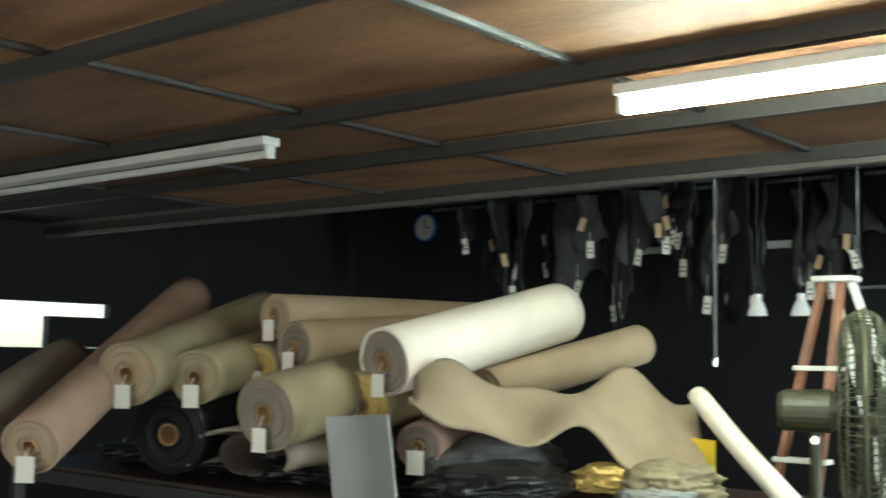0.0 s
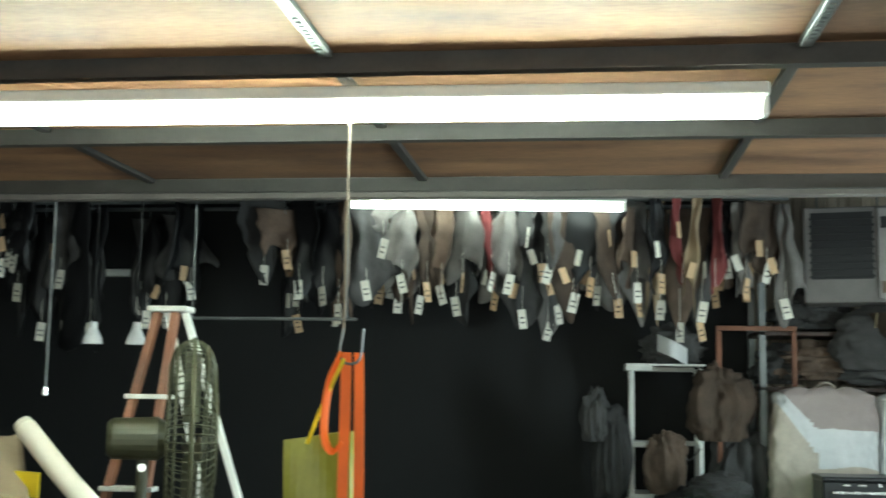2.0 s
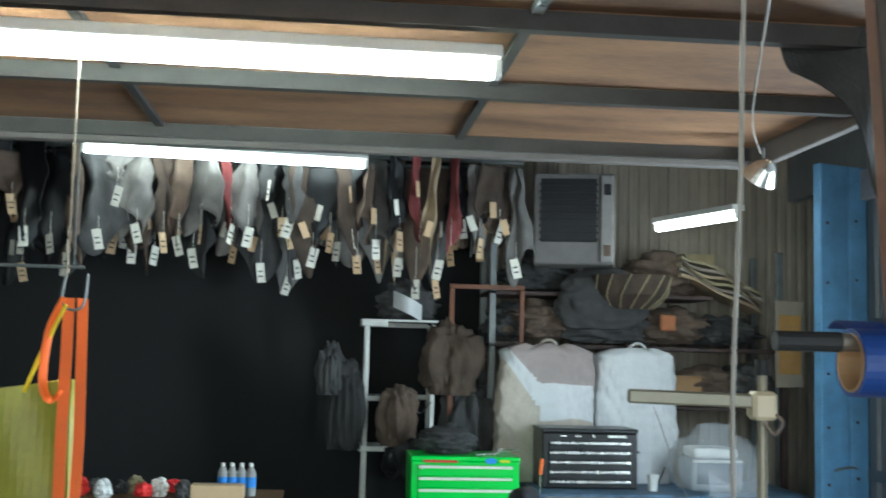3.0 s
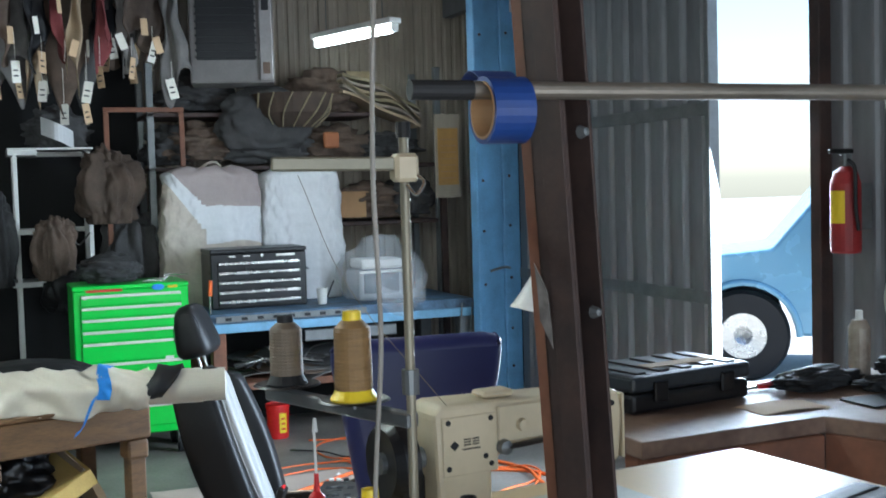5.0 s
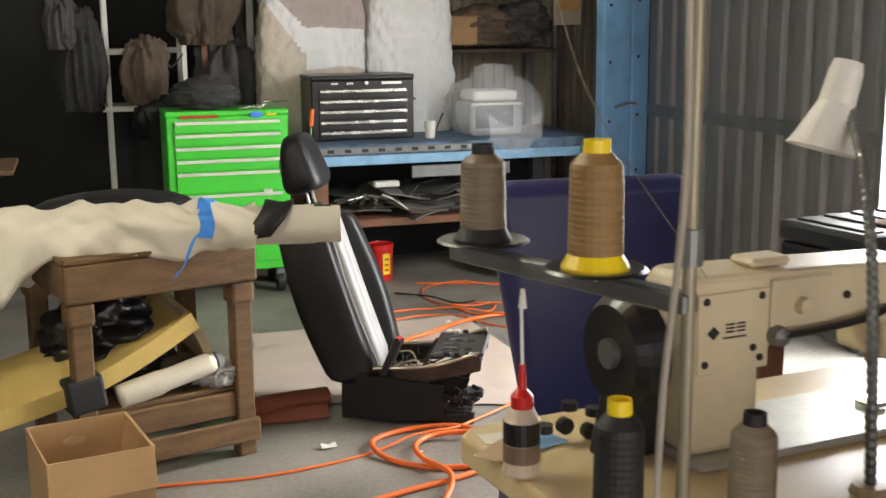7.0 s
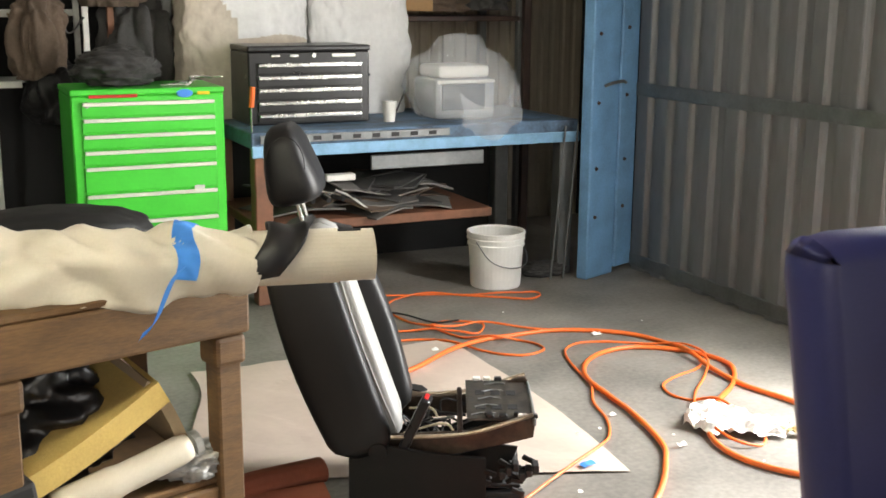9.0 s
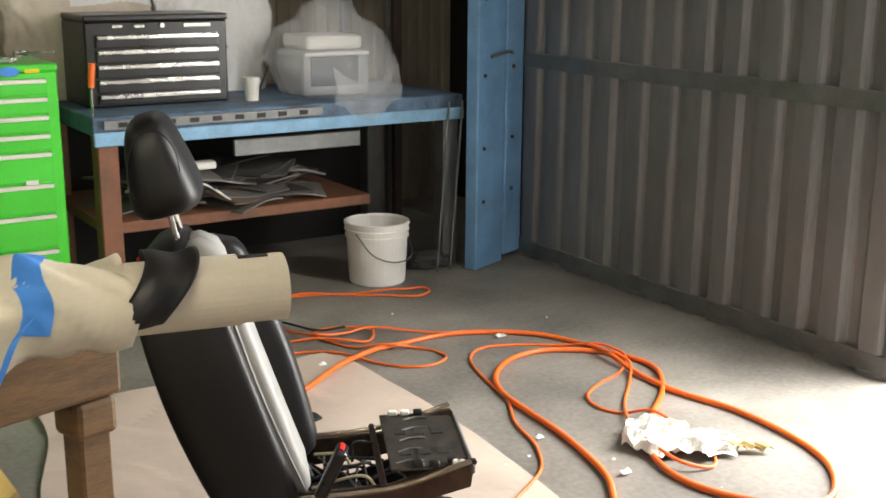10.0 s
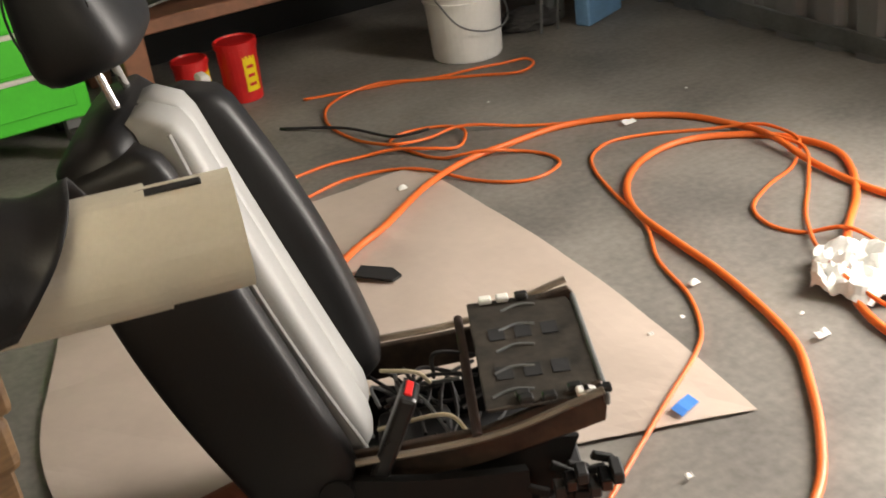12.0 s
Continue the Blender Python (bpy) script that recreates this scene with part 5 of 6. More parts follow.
for v in (0.02, WD - 0.025):
    part("frame_lip", sweep(smooth_path([(-0.46, v, 0.225), (-0.2, v, 0.242), (0.0, v, 0.304)]), 0.007, 6), mat("lip_metal", (0.30, 0.25, 0.20), 0.35, 0.7), seat)
part("side_trim", grid(lambda u, v: Vector((-0.56 + 0.42 * u, 0.008 - 0.02 * math.sin(3.14 * u) + 0.01 * v, 0.02 + (0.20 - 0.06 * u) * v)), 10, 6, 0.02), SEAT_P, seat, "black plastic side trim")
part("hinge", lathe([(0, 0.02), (0.028, 0.018), (0.032, 0)], 20, pose(-0.47, 0.005, 0.19, 90)), SEAT_P, seat)


def back_pt(s, w):
    """A point of the backrest's mid-plane: s up the back, w across from -1 to 1."""
    u = -0.47 - 0.235 * s - 0.02 * math.sin(3.1 * s)
    return u, WD / 2 + w * 0.222 * (1 - 0.14 * s * s), 0.16 + 0.70 * s


def cushion(w0, w1, s0, s1, thick, bulge, nu=14, nv=24, front=0.0):
    """A padded strip of the backrest, closed all round."""
    def f(a, b):
        ang = 2 * math.pi * a
        c, s_ = math.cos(ang), math.sin(ang)
        e = 0.55
        cc, ss = math.copysign(abs(c) ** e, c), math.copysign(abs(s_) ** e, s_)
        endk = 1 - max(0, abs(2 * b - 1) - 0.86) ** 2 * 22
        s = s0 + (s1 - s0) * b
        u, v, z = back_pt(s, (w0 + w1) / 2 + (w1 - w0) / 2 * cc * (0.5 + 0.5 * endk))
        d = (ss * thick / 2 * (1 + bulge * math.sin(3.1 * b)) + front) * endk
        return Vector((u + d * 0.96, v, z + d * 0.28))
    bm = bmesh.new()
    V = [[bm.verts.new(f(i / (2 * nu), j / nv)) for i in range(2 * nu)] for j in range(nv + 1)]
    for j in range(nv):
        for i in range(2 * nu):
            bm.faces.new([V[j][i], V[j][(i + 1) % (2 * nu)], V[j + 1][(i + 1) % (2 * nu)], V[j + 1][i]])
    bm.faces.new(V[0][::-1])
    bm.faces.new(V[-1])
    return bm


bk = part("backrest", cushion(-1, 0.82, 0, 1, 0.15, 0.1, front=-0.04), VINYL_K, seat, "black leather backrest", smooth=True)
part("side_bolster", cushion(-1.02, -0.66, 0.03, 0.95, 0.19, 0.15, front=-0.03), VINYL_K, bk, smooth=True)
part("side_bolster", cushion(0.28, 0.86, 0.03, 0.93, 0.17, 0.5, front=0.035), VINYL_K, bk, smooth=True)
part("insert", cushion(-0.66, -0.16, 0.02, 0.985, 0.09, 0.35, front=0.052), VINYL_G, bk, "grey leather insert", smooth=True)
part("insert", cushion(-0.17, 0.28, 0.02, 0.985, 0.085, 0.35, front=0.048), VINYL_G, bk, "grey leather insert", smooth=True)
for w in (-0.69,):
    part("piping", sweep([(lambda p: (p[0] + 0.078, p[1], p[2] + 0.018))(back_pt(0.04 + 0.9 * k / 14, w)) for k in range(15)], 0.004, 6), VINYL_G if abs(w) > 0.5 else VINYL_K, bk)
for w in (-0.25, 0.25):
    a, b = Vector(back_pt(0.97, w)), Vector(back_pt(1.18, w))
    part("headrest_post", rod(a, b, 0.007, 10), CHROME, seat)
bm = bmesh.new()
bmesh.ops.create_cube(bm, size=1)
bmesh.ops.subdivide_edges(bm, edges=bm.edges[:], cuts=7, use_grid_fill=True)
for v in bm.verts:
    q = v.co * 2
    r = q / max(1e-6, (abs(q.x) ** 4 + abs(q.y) ** 4 + abs(q.z) ** 4) ** 0.25)
    v.co = Vector((r.x * 0.072 * (1 - 0.32 * r.z), r.y * 0.135 * (1 - 0.12 * r.z), r.z * 0.122))
bm.transform(pose(-0.745, WD / 2, 1.04, 0, -14, 0))
hd = part("headrest", bm, VINYL_K, seat, "black leather headrest", smooth=True)
part("seam", sweep(smooth_path([(-0.745 + 0.06 * math.cos(a), WD / 2 - 0.128, 1.04 + 0.095 * math.sin(a)) for a in [0.5 * k for k in range(13)]], 3), 0.002, 6), VINYL_K, hd)

# navy chair at the sewing table
chair = thing("navy_chair", "navy blue vinyl upholstered chair behind the sewing table", "chair", at=(-0.925, -0.61, 0), turn=-3)
bm = poly([(-0.26, 0), (-0.15, -0.62), (0.15, -0.62), (0.26, 0), (0.235, 0.03), (-0.235, 0.03)], -0.045, 0.045, 0.034, m=Matrix(((1, 0, 0, 0), (0, 0, -1, 0), (0, 1, 0, 1.21), (0, 0, 0, 1))))
part("backrest", bm, VINYL_B, chair, smooth=True)
part("seat", box((-0.25, -0.52, 0.47), (0.25, -0.045, 0.56), 0.03, seg=3), VINYL_B, chair)
for x in (-0.22, 0.19):
    for y in (-0.49, -0.09):
        part("leg", box((x, y, 0), (x + 0.03, y + 0.03, 0.47), 0.004), BLACK, chair)
# ---- sewing table ----
table = thing("sewing_table", "cream laminate industrial sewing table", "table", at=(-1.565, -1.50, 0), turn=6.7)
TW, TD, TZ = 1.20, 0.52, 1.01
outline = [(0.03, 0), (TW, 0), (TW, -TD), (0.03, -TD), (0.0, -TD + 0.03), (0.0, -0.03)]
part("tabletop", poly(outline, TZ - 0.04, TZ, 0.006), TABLE, table)
for x in (0.14, TW - 0.2):
    part("leg", box((x, -TD + 0.2, 0.04), (x + 0.06, -0.2, TZ - 0.041), 0.006), STEEL, table)
    part("foot", box((x, -TD + 0.03, 0), (x + 0.06, -0.03, 0.04), 0.006), STEEL, table)
part("motor", lathe([(0, 0), (0.09, 0.01), (0.1, 0.05), (0.1, 0.2), (0.06, 0.24), (0, 0.24)], 24, pose(0.42, -0.26, TZ - 0.16, 0, 90)), BLACK, table)
for x, y in ((0.52, -0.47), (0.62, -0.42), (0.34, -0.49)):
    part("screw", lathe([(0, 0.003), (0.008, 0.002), (0.009, 0)], 10, pose(x, y, TZ)), STEEL, table)

mach = thing("sewing_machine", "cream industrial walking-foot sewing machine", "sewing machine", at=(-1.565, -1.50, TZ), turn=6.7)
part("bed", box((0.22, -0.30, 0.0), (0.72, -0.12, 0.012), 0.004), mat("bed_plate", (0.55, 0.55, 0.50), 0.35, 0.4), mach)
# upright, arm and head cut from one side outline
side = [(0.225, 0.012), (0.335, 0.012), (0.335, 0.13), (0.36, 0.155), (0.56, 0.165), (0.565, 0.10), (0.63, 0.10), (0.64, 0.20), (0.63, 0.245), (0.23, 0.258), (0.215, 0.24)]
UP = Matrix(((1, 0, 0, 0), (0, 0, -1, -0.165), (0, 1, 0, 0), (0, 0, 0, 1)))
part("arm", poly(side, 0.0, 0.105, 0.010, m=UP), CREAM, mach)
part("cover_plate", box((0.228, -0.274, 0.125), (0.345, -0.270, 0.235), 0.002), CREAM, mach)
part("top_cover", box((0.33, -0.25, 0.256), (0.40, -0.20, 0.268), 0.005), CREAM, mach)
part("back_cover", box((0.345, -0.278, 0.175), (0.45, -0.271, 0.245), 0.004), CREAM, mach)
for x, z in ((0.24, 0.14), (0.33, 0.14), (0.24, 0.225), (0.33, 0.225), (0.32, 0.03), (0.318, 0.155), (0.48, 0.21), (0.58, 0.14), (0.61, 0.22)):
    part("screw", lathe([(0, 0.004), (0.005, 0.004), (0.006, 0)], 8, pose(x, -0.272, z, 90)), RUBBER, mach)
part("tension_knob", lathe([(0, 0.02), (0.011, 0.018), (0.013, 0.004), (0.016, 0)], 16, pose(0.395, -0.272, 0.205, 90)), CREAM, mach)
part("lift_lever", sweep(smooth_path([(0.36, -0.285, 0.168), (0.42, -0.29, 0.172), (0.50, -0.29, 0.178), (0.55, -0.28, 0.186)]), 0.009, 10, flat=0.6), BLACK, mach)
part("lever_knob", lathe([(0, 0.02), (0.013, 0.016), (0.015, 0)], 14, pose(0.355, -0.275, 0.168, 90)), STEEL, mach)
part("presser_bar", rod((0.60, -0.21, 0.02), (0.60, -0.21, 0.10), 0.005, 8), CHROME, mach)
part("presser_foot", box((0.585, -0.235, 0.013), (0.612, -0.19, 0.022), 0.003), CHROME, mach)
part("face_plate", box((0.642, -0.265, 0.105), (0.648, -0.17, 0.235), 0.002), CREAM, mach)
wheel = part("handwheel", lathe([(0.02, -0.03), (0.065, -0.035), (0.078, -0.02), (0.078, 0.01), (0.06, 0.02), (0.02, 0.02), (0.02, -0.03)], 32, pose(0.165, -0.215, 0.155, 0, 90)), BLACK, mach, "black cast handwheel")
part("hub", lathe([(0, -0.04), (0.02, -0.04), (0.02, 0.05), (0, 0.05)], 16, pose(0.165, -0.215, 0.155, 0, 90)), STEEL, wheel)
part("belt_cover", poly([(0.13, 0.0), (0.222, 0.0), (0.222, 0.12), (0.19, 0.17), (0.15, 0.1)], 0.0, 0.05, 0.006, m=UP), BLACK, mach)
# maker's mark drawn as plain shapes
part("mark_diamond", poly([(0, 0.009), (0.010, 0), (0, -0.009), (-0.010, 0)], 0, 0.001, m=Matrix(((1, 0, 0, 0.252), (0, 0, -1, -0.2745), (0, 1, 0, 0.182), (0, 0, 0, 1)))), RUBBER, mach)
for k in range(2):
    for j in range(3):
        part("mark_bar", box((0.272 + 0.018 * k, -0.2755, 0.180 + 0.005 * j), (0.286 + 0.018 * k, -0.2745, 0.1825 + 0.005 * j)), RUBBER, mach)
part("mark_line", box((0.268, -0.2755, 0.172), (0.306, -0.2745, 0.1745)), RUBBER, mach)
for k in range(5):
    part("bobbin_winder", lathe([(0, 0), (0.012, 0), (0.012, 0.012), (0, 0.012)], 12, pose(0.10 + 0.02 * k, -0.10 - 0.015 * (k % 2), 0.012 + 0.014 * (k % 3), 90 * (k % 2))), BLACK, mach)


def cone(name, label, at, r, h, material, cap, foot, group="thread cones"):
    ob = thing("thread_cone", label, "thread cone", group, at)
    part("foot", lathe([(0, 0), (r * 1.25, 0), (r * 1.25, 0.003), (r * 0.97, 0.018), (0, 0.018)], 24), foot, ob)
    prof = [(0, 0.018), (r, 0.018)]
    for k in range(14):
        z = 0.02 + (h * 0.80 - 0.02) * k / 14
        prof += [(r * (1.0 - 0.05 * k / 14), z), (r * (1.015 - 0.05 * k / 14), z + (h * 0.8 - 0.02) / 28)]
    prof += [(r * 0.92, h * 0.82), (r * 0.55, h * 0.90), (0, h * 0.90)]
    part("thread", lathe(prof, 24), material, ob)
    part("cap", lathe([(0, h * 0.90), (r * 0.5, h * 0.90), (r * 0.48, h), (r * 0.36, h), (r * 0.34, h * 0.96), (0, h * 0.96)], 20), cap, ob)
    return ob


cone("c", "black thread cone with a yellow foot on the table", (-1.503, -1.915, TZ), 0.029, 0.172, RUBBER, YELLOW, YELLOW)
cone("c", "taupe thread cone with a black cap on the table", (-1.335, -1.925, TZ), 0.028, 0.140, TAUPE, RUBBER, TAUPE)

tst = thing("thread_stand", "grey steel two-cone thread stand", "thread stand")
POLE = (-1.438, -1.944)
part("pole", rod((*POLE, TZ), (*POLE, 1.745), 0.0078, 14), mat("stand_enamel", (0.28, 0.25, 0.18), 0.4, 0.3), tst)
part("base_nut", lathe([(0, 0.03), (0.012, 0.03), (0.014, 0.012), (0.022, 0.01), (0.022, 0)], 12, pose(*POLE, TZ)), STEEL, tst)
part("collar", lathe([(0.009, -0.02), (0.014, -0.02), (0.014, 0.02), (0.009, 0.02)], 12, pose(*POLE, 1.355)), STEEL, tst)
part("lower_arm", box((-0.005, -0.012, -0.012), (0.40, 0.012, 0.012), 0.003, m=Matrix.Translation((*POLE, 1.292)) @ pose(0, 0, 0, 0, 0, 111)), STEEL, tst)
for q in ((-1.502, -1.843), (-1.563, -1.634)):
    part("disc", lathe([(0, 0.010), (0.02, 0.010), (0.057, 0.014), (0.061, 0.011), (0.02, 0.004), (0, 0.004)], 28, pose(*q, 1.304)), BLACK, tst)
    part("spindle", rod((*q, 1.30), (*q, 1.42), 0.004, 8), STEEL, tst)
part("top_arm", box((-0.21, -0.012, -0.012), (0.012, 0.012, 0.010), 0.003, m=Matrix.Translation((*POLE, 1.705)) @ pose(0, 0, 0, 0, 1, -9)), mat("arm_enamel", (0.24, 0.22, 0.16), 0.4, 0.3), tst)
part("clamp", box((-0.02, -0.018, -0.025), (0.02, 0.018, 0.02), 0.006, m=Matrix.Translation((*POLE, 1.70))), CREAM, tst)
part("knob", rod((-1.438, -1.944, 1.745), (-1.438, -1.944, 1.77), 0.012, 12), RUBBER, tst)
part("guide", sweep(smooth_path([(-1.43, -1.95, 1.69), (-1.415, -1.97, 1.675), (-1.43, -1.975, 1.655), (-1.44, -1.96, 1.67)]), 0.003, 6), CHROME, tst)
cone("c", "tan thread cone with a yellow cap on the stand", (-1.502, -1.843, 1.316), 0.032, 0.148, GOLD, YELLOW, YELLOW)
cone("c", "taupe thread cone with a dark cap on the stand", (-1.563, -1.634, 1.316), 0.030, 0.125, TAUPE, RUBBER, RUBBER)
tagged(part("thread", sweep(smooth_path([(-1.60, -1.9, 1.69), (-1.50, -1.83, 1.50), (-1.30, -1.75, 1.27)]), 0.0008, 4), TAUPE), "fine thread running to the machine", "thread")

oil = thing("oil_bottle", "clear oil bottle with a red nozzle", "bottle", at=(-1.53, -1.69, TZ))
part("bottle", lathe([(0, 0), (0.022, 0), (0.024, 0.004), (0.024, 0.075), (0.016, 0.09), (0.012, 0.094), (0, 0.094)], 22), mat("oil_plastic", (0.62, 0.52, 0.40), 0.3, var=0.1), oil)
part("label", lathe([(0.0245, 0.045), (0.025, 0.045), (0.025, 0.075), (0.0245, 0.075)], 22), BLACK, oil, "dark printed label")
part("label_low", lathe([(0.0245, 0.02), (0.025, 0.02), (0.025, 0.044), (0.0245, 0.044)], 22), WOOD_TOP, oil)
part("nozzle", lathe([(0.015, 0.092), (0.015, 0.108), (0.006, 0.118), (0.004, 0.15), (0, 0.15)], 16), RED, oil)
part("straw", rod((0, 0, 0.15), (-0.002, 0, 0.235), 0.0025, 8), PLASTIC_W, oil)
part("straw_tip", lathe([(0.006, 0.225), (0.003, 0.25), (0, 0.25)], 10), PLASTIC_W, oil)
for k, (x, y, m) in enumerate(((-1.50, -1.56, TAG), (-1.47, -1.60, BLUE), (-1.53, -1.61, TAG_TAN))):
    tagged(part("paper_slip", box((-0.04, -0.02, 0), (0.04, 0.02, 0.001), 0, m=pose(x, y, TZ + 0.001 + 0.001 * k, 0, 0, 20 * k)), m), "small printed paper slip on the table", "paper", "paper slips")

lampy = thing("gooseneck_lamp", "cream gooseneck machine lamp", "lamp", at=(-1.14, -1.89, TZ))
part("base", lathe([(0, 0.012), (0.022, 0.012), (0.026, 0)], 18), CREAM, lampy)
neck = smooth_path([(0, 0, 0.01), (0.0, 0.01, 0.15), (0.02, 0.05, 0.29), (0.06, 0.13, 0.40), (0.10, 0.22, 0.47)], 24)
part("gooseneck", sweep(neck, [0.0065 + 0.0016 * (k % 2) for k in range(len(neck))], 10), STEEL, lampy)
SH = pose(0.088, 0.225, 0.478, 0, 16, 0) @ Matrix.Diagonal((0.84, 0.84, 0.88, 1))
part("shade", lathe([(0.028, 0.045), (0.03, -0.01), (0.056, -0.075), (0.062, -0.085), (0.058, -0.085), (0.052, -0.072), (0.026, -0.01), (0.024, 0.045)], 32, SH), PLASTIC_W, lampy, smooth=False)
part("socket", lathe([(0, 0.06), (0.024, 0.058), (0.0275, 0.044), (0.0275, 0.02), (0, 0.02)], 24, SH), PLASTIC_W, lampy)
cable = thing("white_cable", "off-white flex hanging down from the ceiling", "cable")
part("flex", sweep(smooth_path([(-0.22, 1.2, 2.70), (-0.6, 0.3, 2.66), (-1.2, -1.4, 2.62), (-1.51, -2.08, 2.45), (-1.535, -2.11, 2.0), (-1.548, -2.115, 1.7), (-1.542, -2.11, 1.45), (-1.555, -2.10, 1.2), (-1.55, -2.09, 0.8), (-1.4, -1.9, 0.3), (-1.3, -1.8, 0.01)]), 0.0036, 8), mat("aged_flex", (0.30, 0.27, 0.23), 0.5), cable, smooth=True)
refl = thing("reflector_lamp", "small shiny clamp lamp at the loft edge", "lamp", at=(-0.18, 1.3, 2.62))
part("reflector", lathe([(0.02, 0.08), (0.05, 0.05), (0.085, -0.02), (0.08, -0.02), (0.045, 0.045), (0.015, 0.075)], 20, pose(0, 0, 0, 40, 20)), CHROME, refl)
part("bulb", lathe([(0, -0.03), (0.03, 0.0), (0.015, 0.05), (0, 0.05)], 14, pose(0, 0, 0, 40, 20)), glow("warm_bulb", (1, 0.8, 0.55), 5), refl)
part("stem", rod((0, -0.03, 0.05), (0, -0.03, 0.12), 0.008, 8), STEEL, refl)
tagged(part("dark_hood", grid(lambda u, v: Vector((-0.76 + 0.36 * u + 0.06 * v * (1 - u), -0.35 + 0.07 * math.sin(6 * u + 2 * v), 2.80 - (0.12 + 0.42 * u ** 1.3) * v)), 14, 10, 0.012), CLOTH_G), "dark grey cloth hanging from the loft", "cloth")

# wood table with a black case, in front of the sewing table
t2 = thing("wooden_table", "dark worn wooden table beside the sewing table", "table")
part("top", poly([(-1.275, -1.998), (-1.275, -2.11), (-1.175, -2.11), (-1.175, -2.9), (0.1, -2.9), (0.1, -1.84), (-0.4, -1.90), (-0.92, -1.955)], 1.012, 1.04, 0.004), WOOD_TOP, t2)
for x, y in ((-1.16, -2.85), (0.02, -2.85), (0.02, -2.05), (-1.12, -2.16)):
    part("leg", box((x, y, 0), (x + 0.06, y + 0.06, 1.011), 0.005), WOOD_RED, t2)
CASE_K = mat("matt_black_case", (0.012, 0.012, 0.014), 0.48, var=0.4, scale=7, bump=0.12, spec=0.4)
bc = thing("ribbed_black_case", "black ribbed plastic case with a rounded lid", "case", at=(-1.09, -2.33, 1.041), turn=18)
part("body", box((0, -0.05, 0), (0.55, 0.14, 0.044), 0.02, seg=4), CASE_K, bc)
part("lid", box((-0.008, -0.055, 0.046), (0.558, 0.145, 0.068), 0.010, seg=4), CASE_K, bc)
for k in range(3):
    part("rib", box((0.10, -0.028 + 0.058 * k, 0.060), (0.54, 0.008 + 0.058 * k, 0.0705), 0.005, seg=3), CASE_K, bc)
part("latch", box((-0.016, 0.02, 0.025), (-0.006, 0.07, 0.06), 0.004), BLACK, bc)
part("carry_handle", sweep(smooth_path([(-0.006, 0.0, 0.03), (-0.03, 0.02, 0.025), (-0.03, 0.08, 0.025), (-0.006, 0.10, 0.03)]), 0.008, 8), BLACK, bc)

# bench by the doorway
b2 = thing("corner_bench", "worn wooden corner bench by the doorway", "workbench")
part("top", poly([(-0.60, -1.28), (-0.02, -1.25), (0.10, -1.52), (0.40, -1.8), (0.9, -1.8), (0.9, -0.72), (-0.60, -0.72)], 0.985, 1.03, 0.004), WOOD_TOP, b2)
part("front_board", box((-0.58, -1.265, 0.82), (-0.03, -1.24, 0.984), 0.004), WOOD_RED, b2)
part("side_board", box((0, 0, 0.82), (0.28, 0.025, 0.984), 0.004, m=pose(-0.02, -1.25, 0, 0, 0, -66)), WOOD_RED, b2)
for x, y in ((-0.58, -0.80), (0.82, -0.80), (0.82, -1.75), (-0.58, -1.23)):
    part("leg", box((x, y, 0), (x + 0.07, y + 0.07, 0.984), 0.005), WOOD_RED, b2)
tc = thing("black_tool_case", "black hard plastic tool case on the corner bench", "case", at=(-0.455, -1.0, 1.031), turn=9)
part("base", box((0, 0, 0), (0.44, 0.27, 0.055), 0.012, seg=2), BLACK, tc)
part("lid", box((-0.004, -0.004, 0.058), (0.444, 0.274, 0.105), 0.012, seg=2), mat("case_lid", (0.03, 0.035, 0.04), 0.35, var=0.3), tc)
for x in (0.07, 0.32):
    part("latch", box((x, -0.016, 0.03), (x + 0.05, -0.004, 0.085), 0.004), BLACK, tc)
for k in range(5):
    part("rib", box((0.03 + 0.085 * k, 0.02, 0.103), (0.07 + 0.085 * k, 0.25, 0.11), 0.003), BLACK, tc)
part("dust", box((0.12, 0.06, 0.1105), (0.36, 0.12, 0.112), 0.0), mat("tan_dust", (0.35, 0.25, 0.15), 0.9), tc)
tagged(part("paper_sheet", grid(lambda u, v: Vector((-0.15 + 0.33 * u, -1.17 + 0.13 * v, 1.032 + 0.006 * math.sin(5 * u))), 8, 4, 0.001), TAG_TAN), "torn tan paper on the corner bench", "paper")
spray = thing("spray_can", "used aerosol can on the corner bench", "spray can", at=(0.45, -0.86, 1.031))
part("can", lathe([(0, 0), (0.032, 0), (0.033, 0.005), (0.033, 0.16), (0.022, 0.185), (0, 0.185)], 22), mat("can_print", (0.45, 0.40, 0.32), 0.4, 0.2, scale=14, color2=(0.2, 0.15, 0.12)), spray)
part("nozzle", lathe([(0, 0.185), (0.012, 0.185), (0.011, 0.215), (0, 0.215)], 12), PLASTIC_W, spray)
for k, (x, y, sx_, sy_, sz_) in enumerate(((0.24, -0.92, 0.14, 0.07, 0.04), (0.42, -1.03, 0.12, 0.06, 0.025), (0.62, -0.9, 0.12, 0.08, 0.05))):
    heap("tool_pouch", "black tool pouch on the corner bench", "pouch", (x, y, 1.031 + 0.7 * sz_), (sx_, sy_, sz_), RUBBER, k * 3.3 + 0.6, "pouches", fold=0.35)
tagged(part("black_mat", box((0.16, -1.24, 1.031), (0.75, -1.1, 1.036), 0.001), RUBBER), "black rubber mat on the corner bench", "mat")
sc = thing("pliers", "red handled pliers on the corner bench", "tool", at=(0.06, -0.86, 1.034))
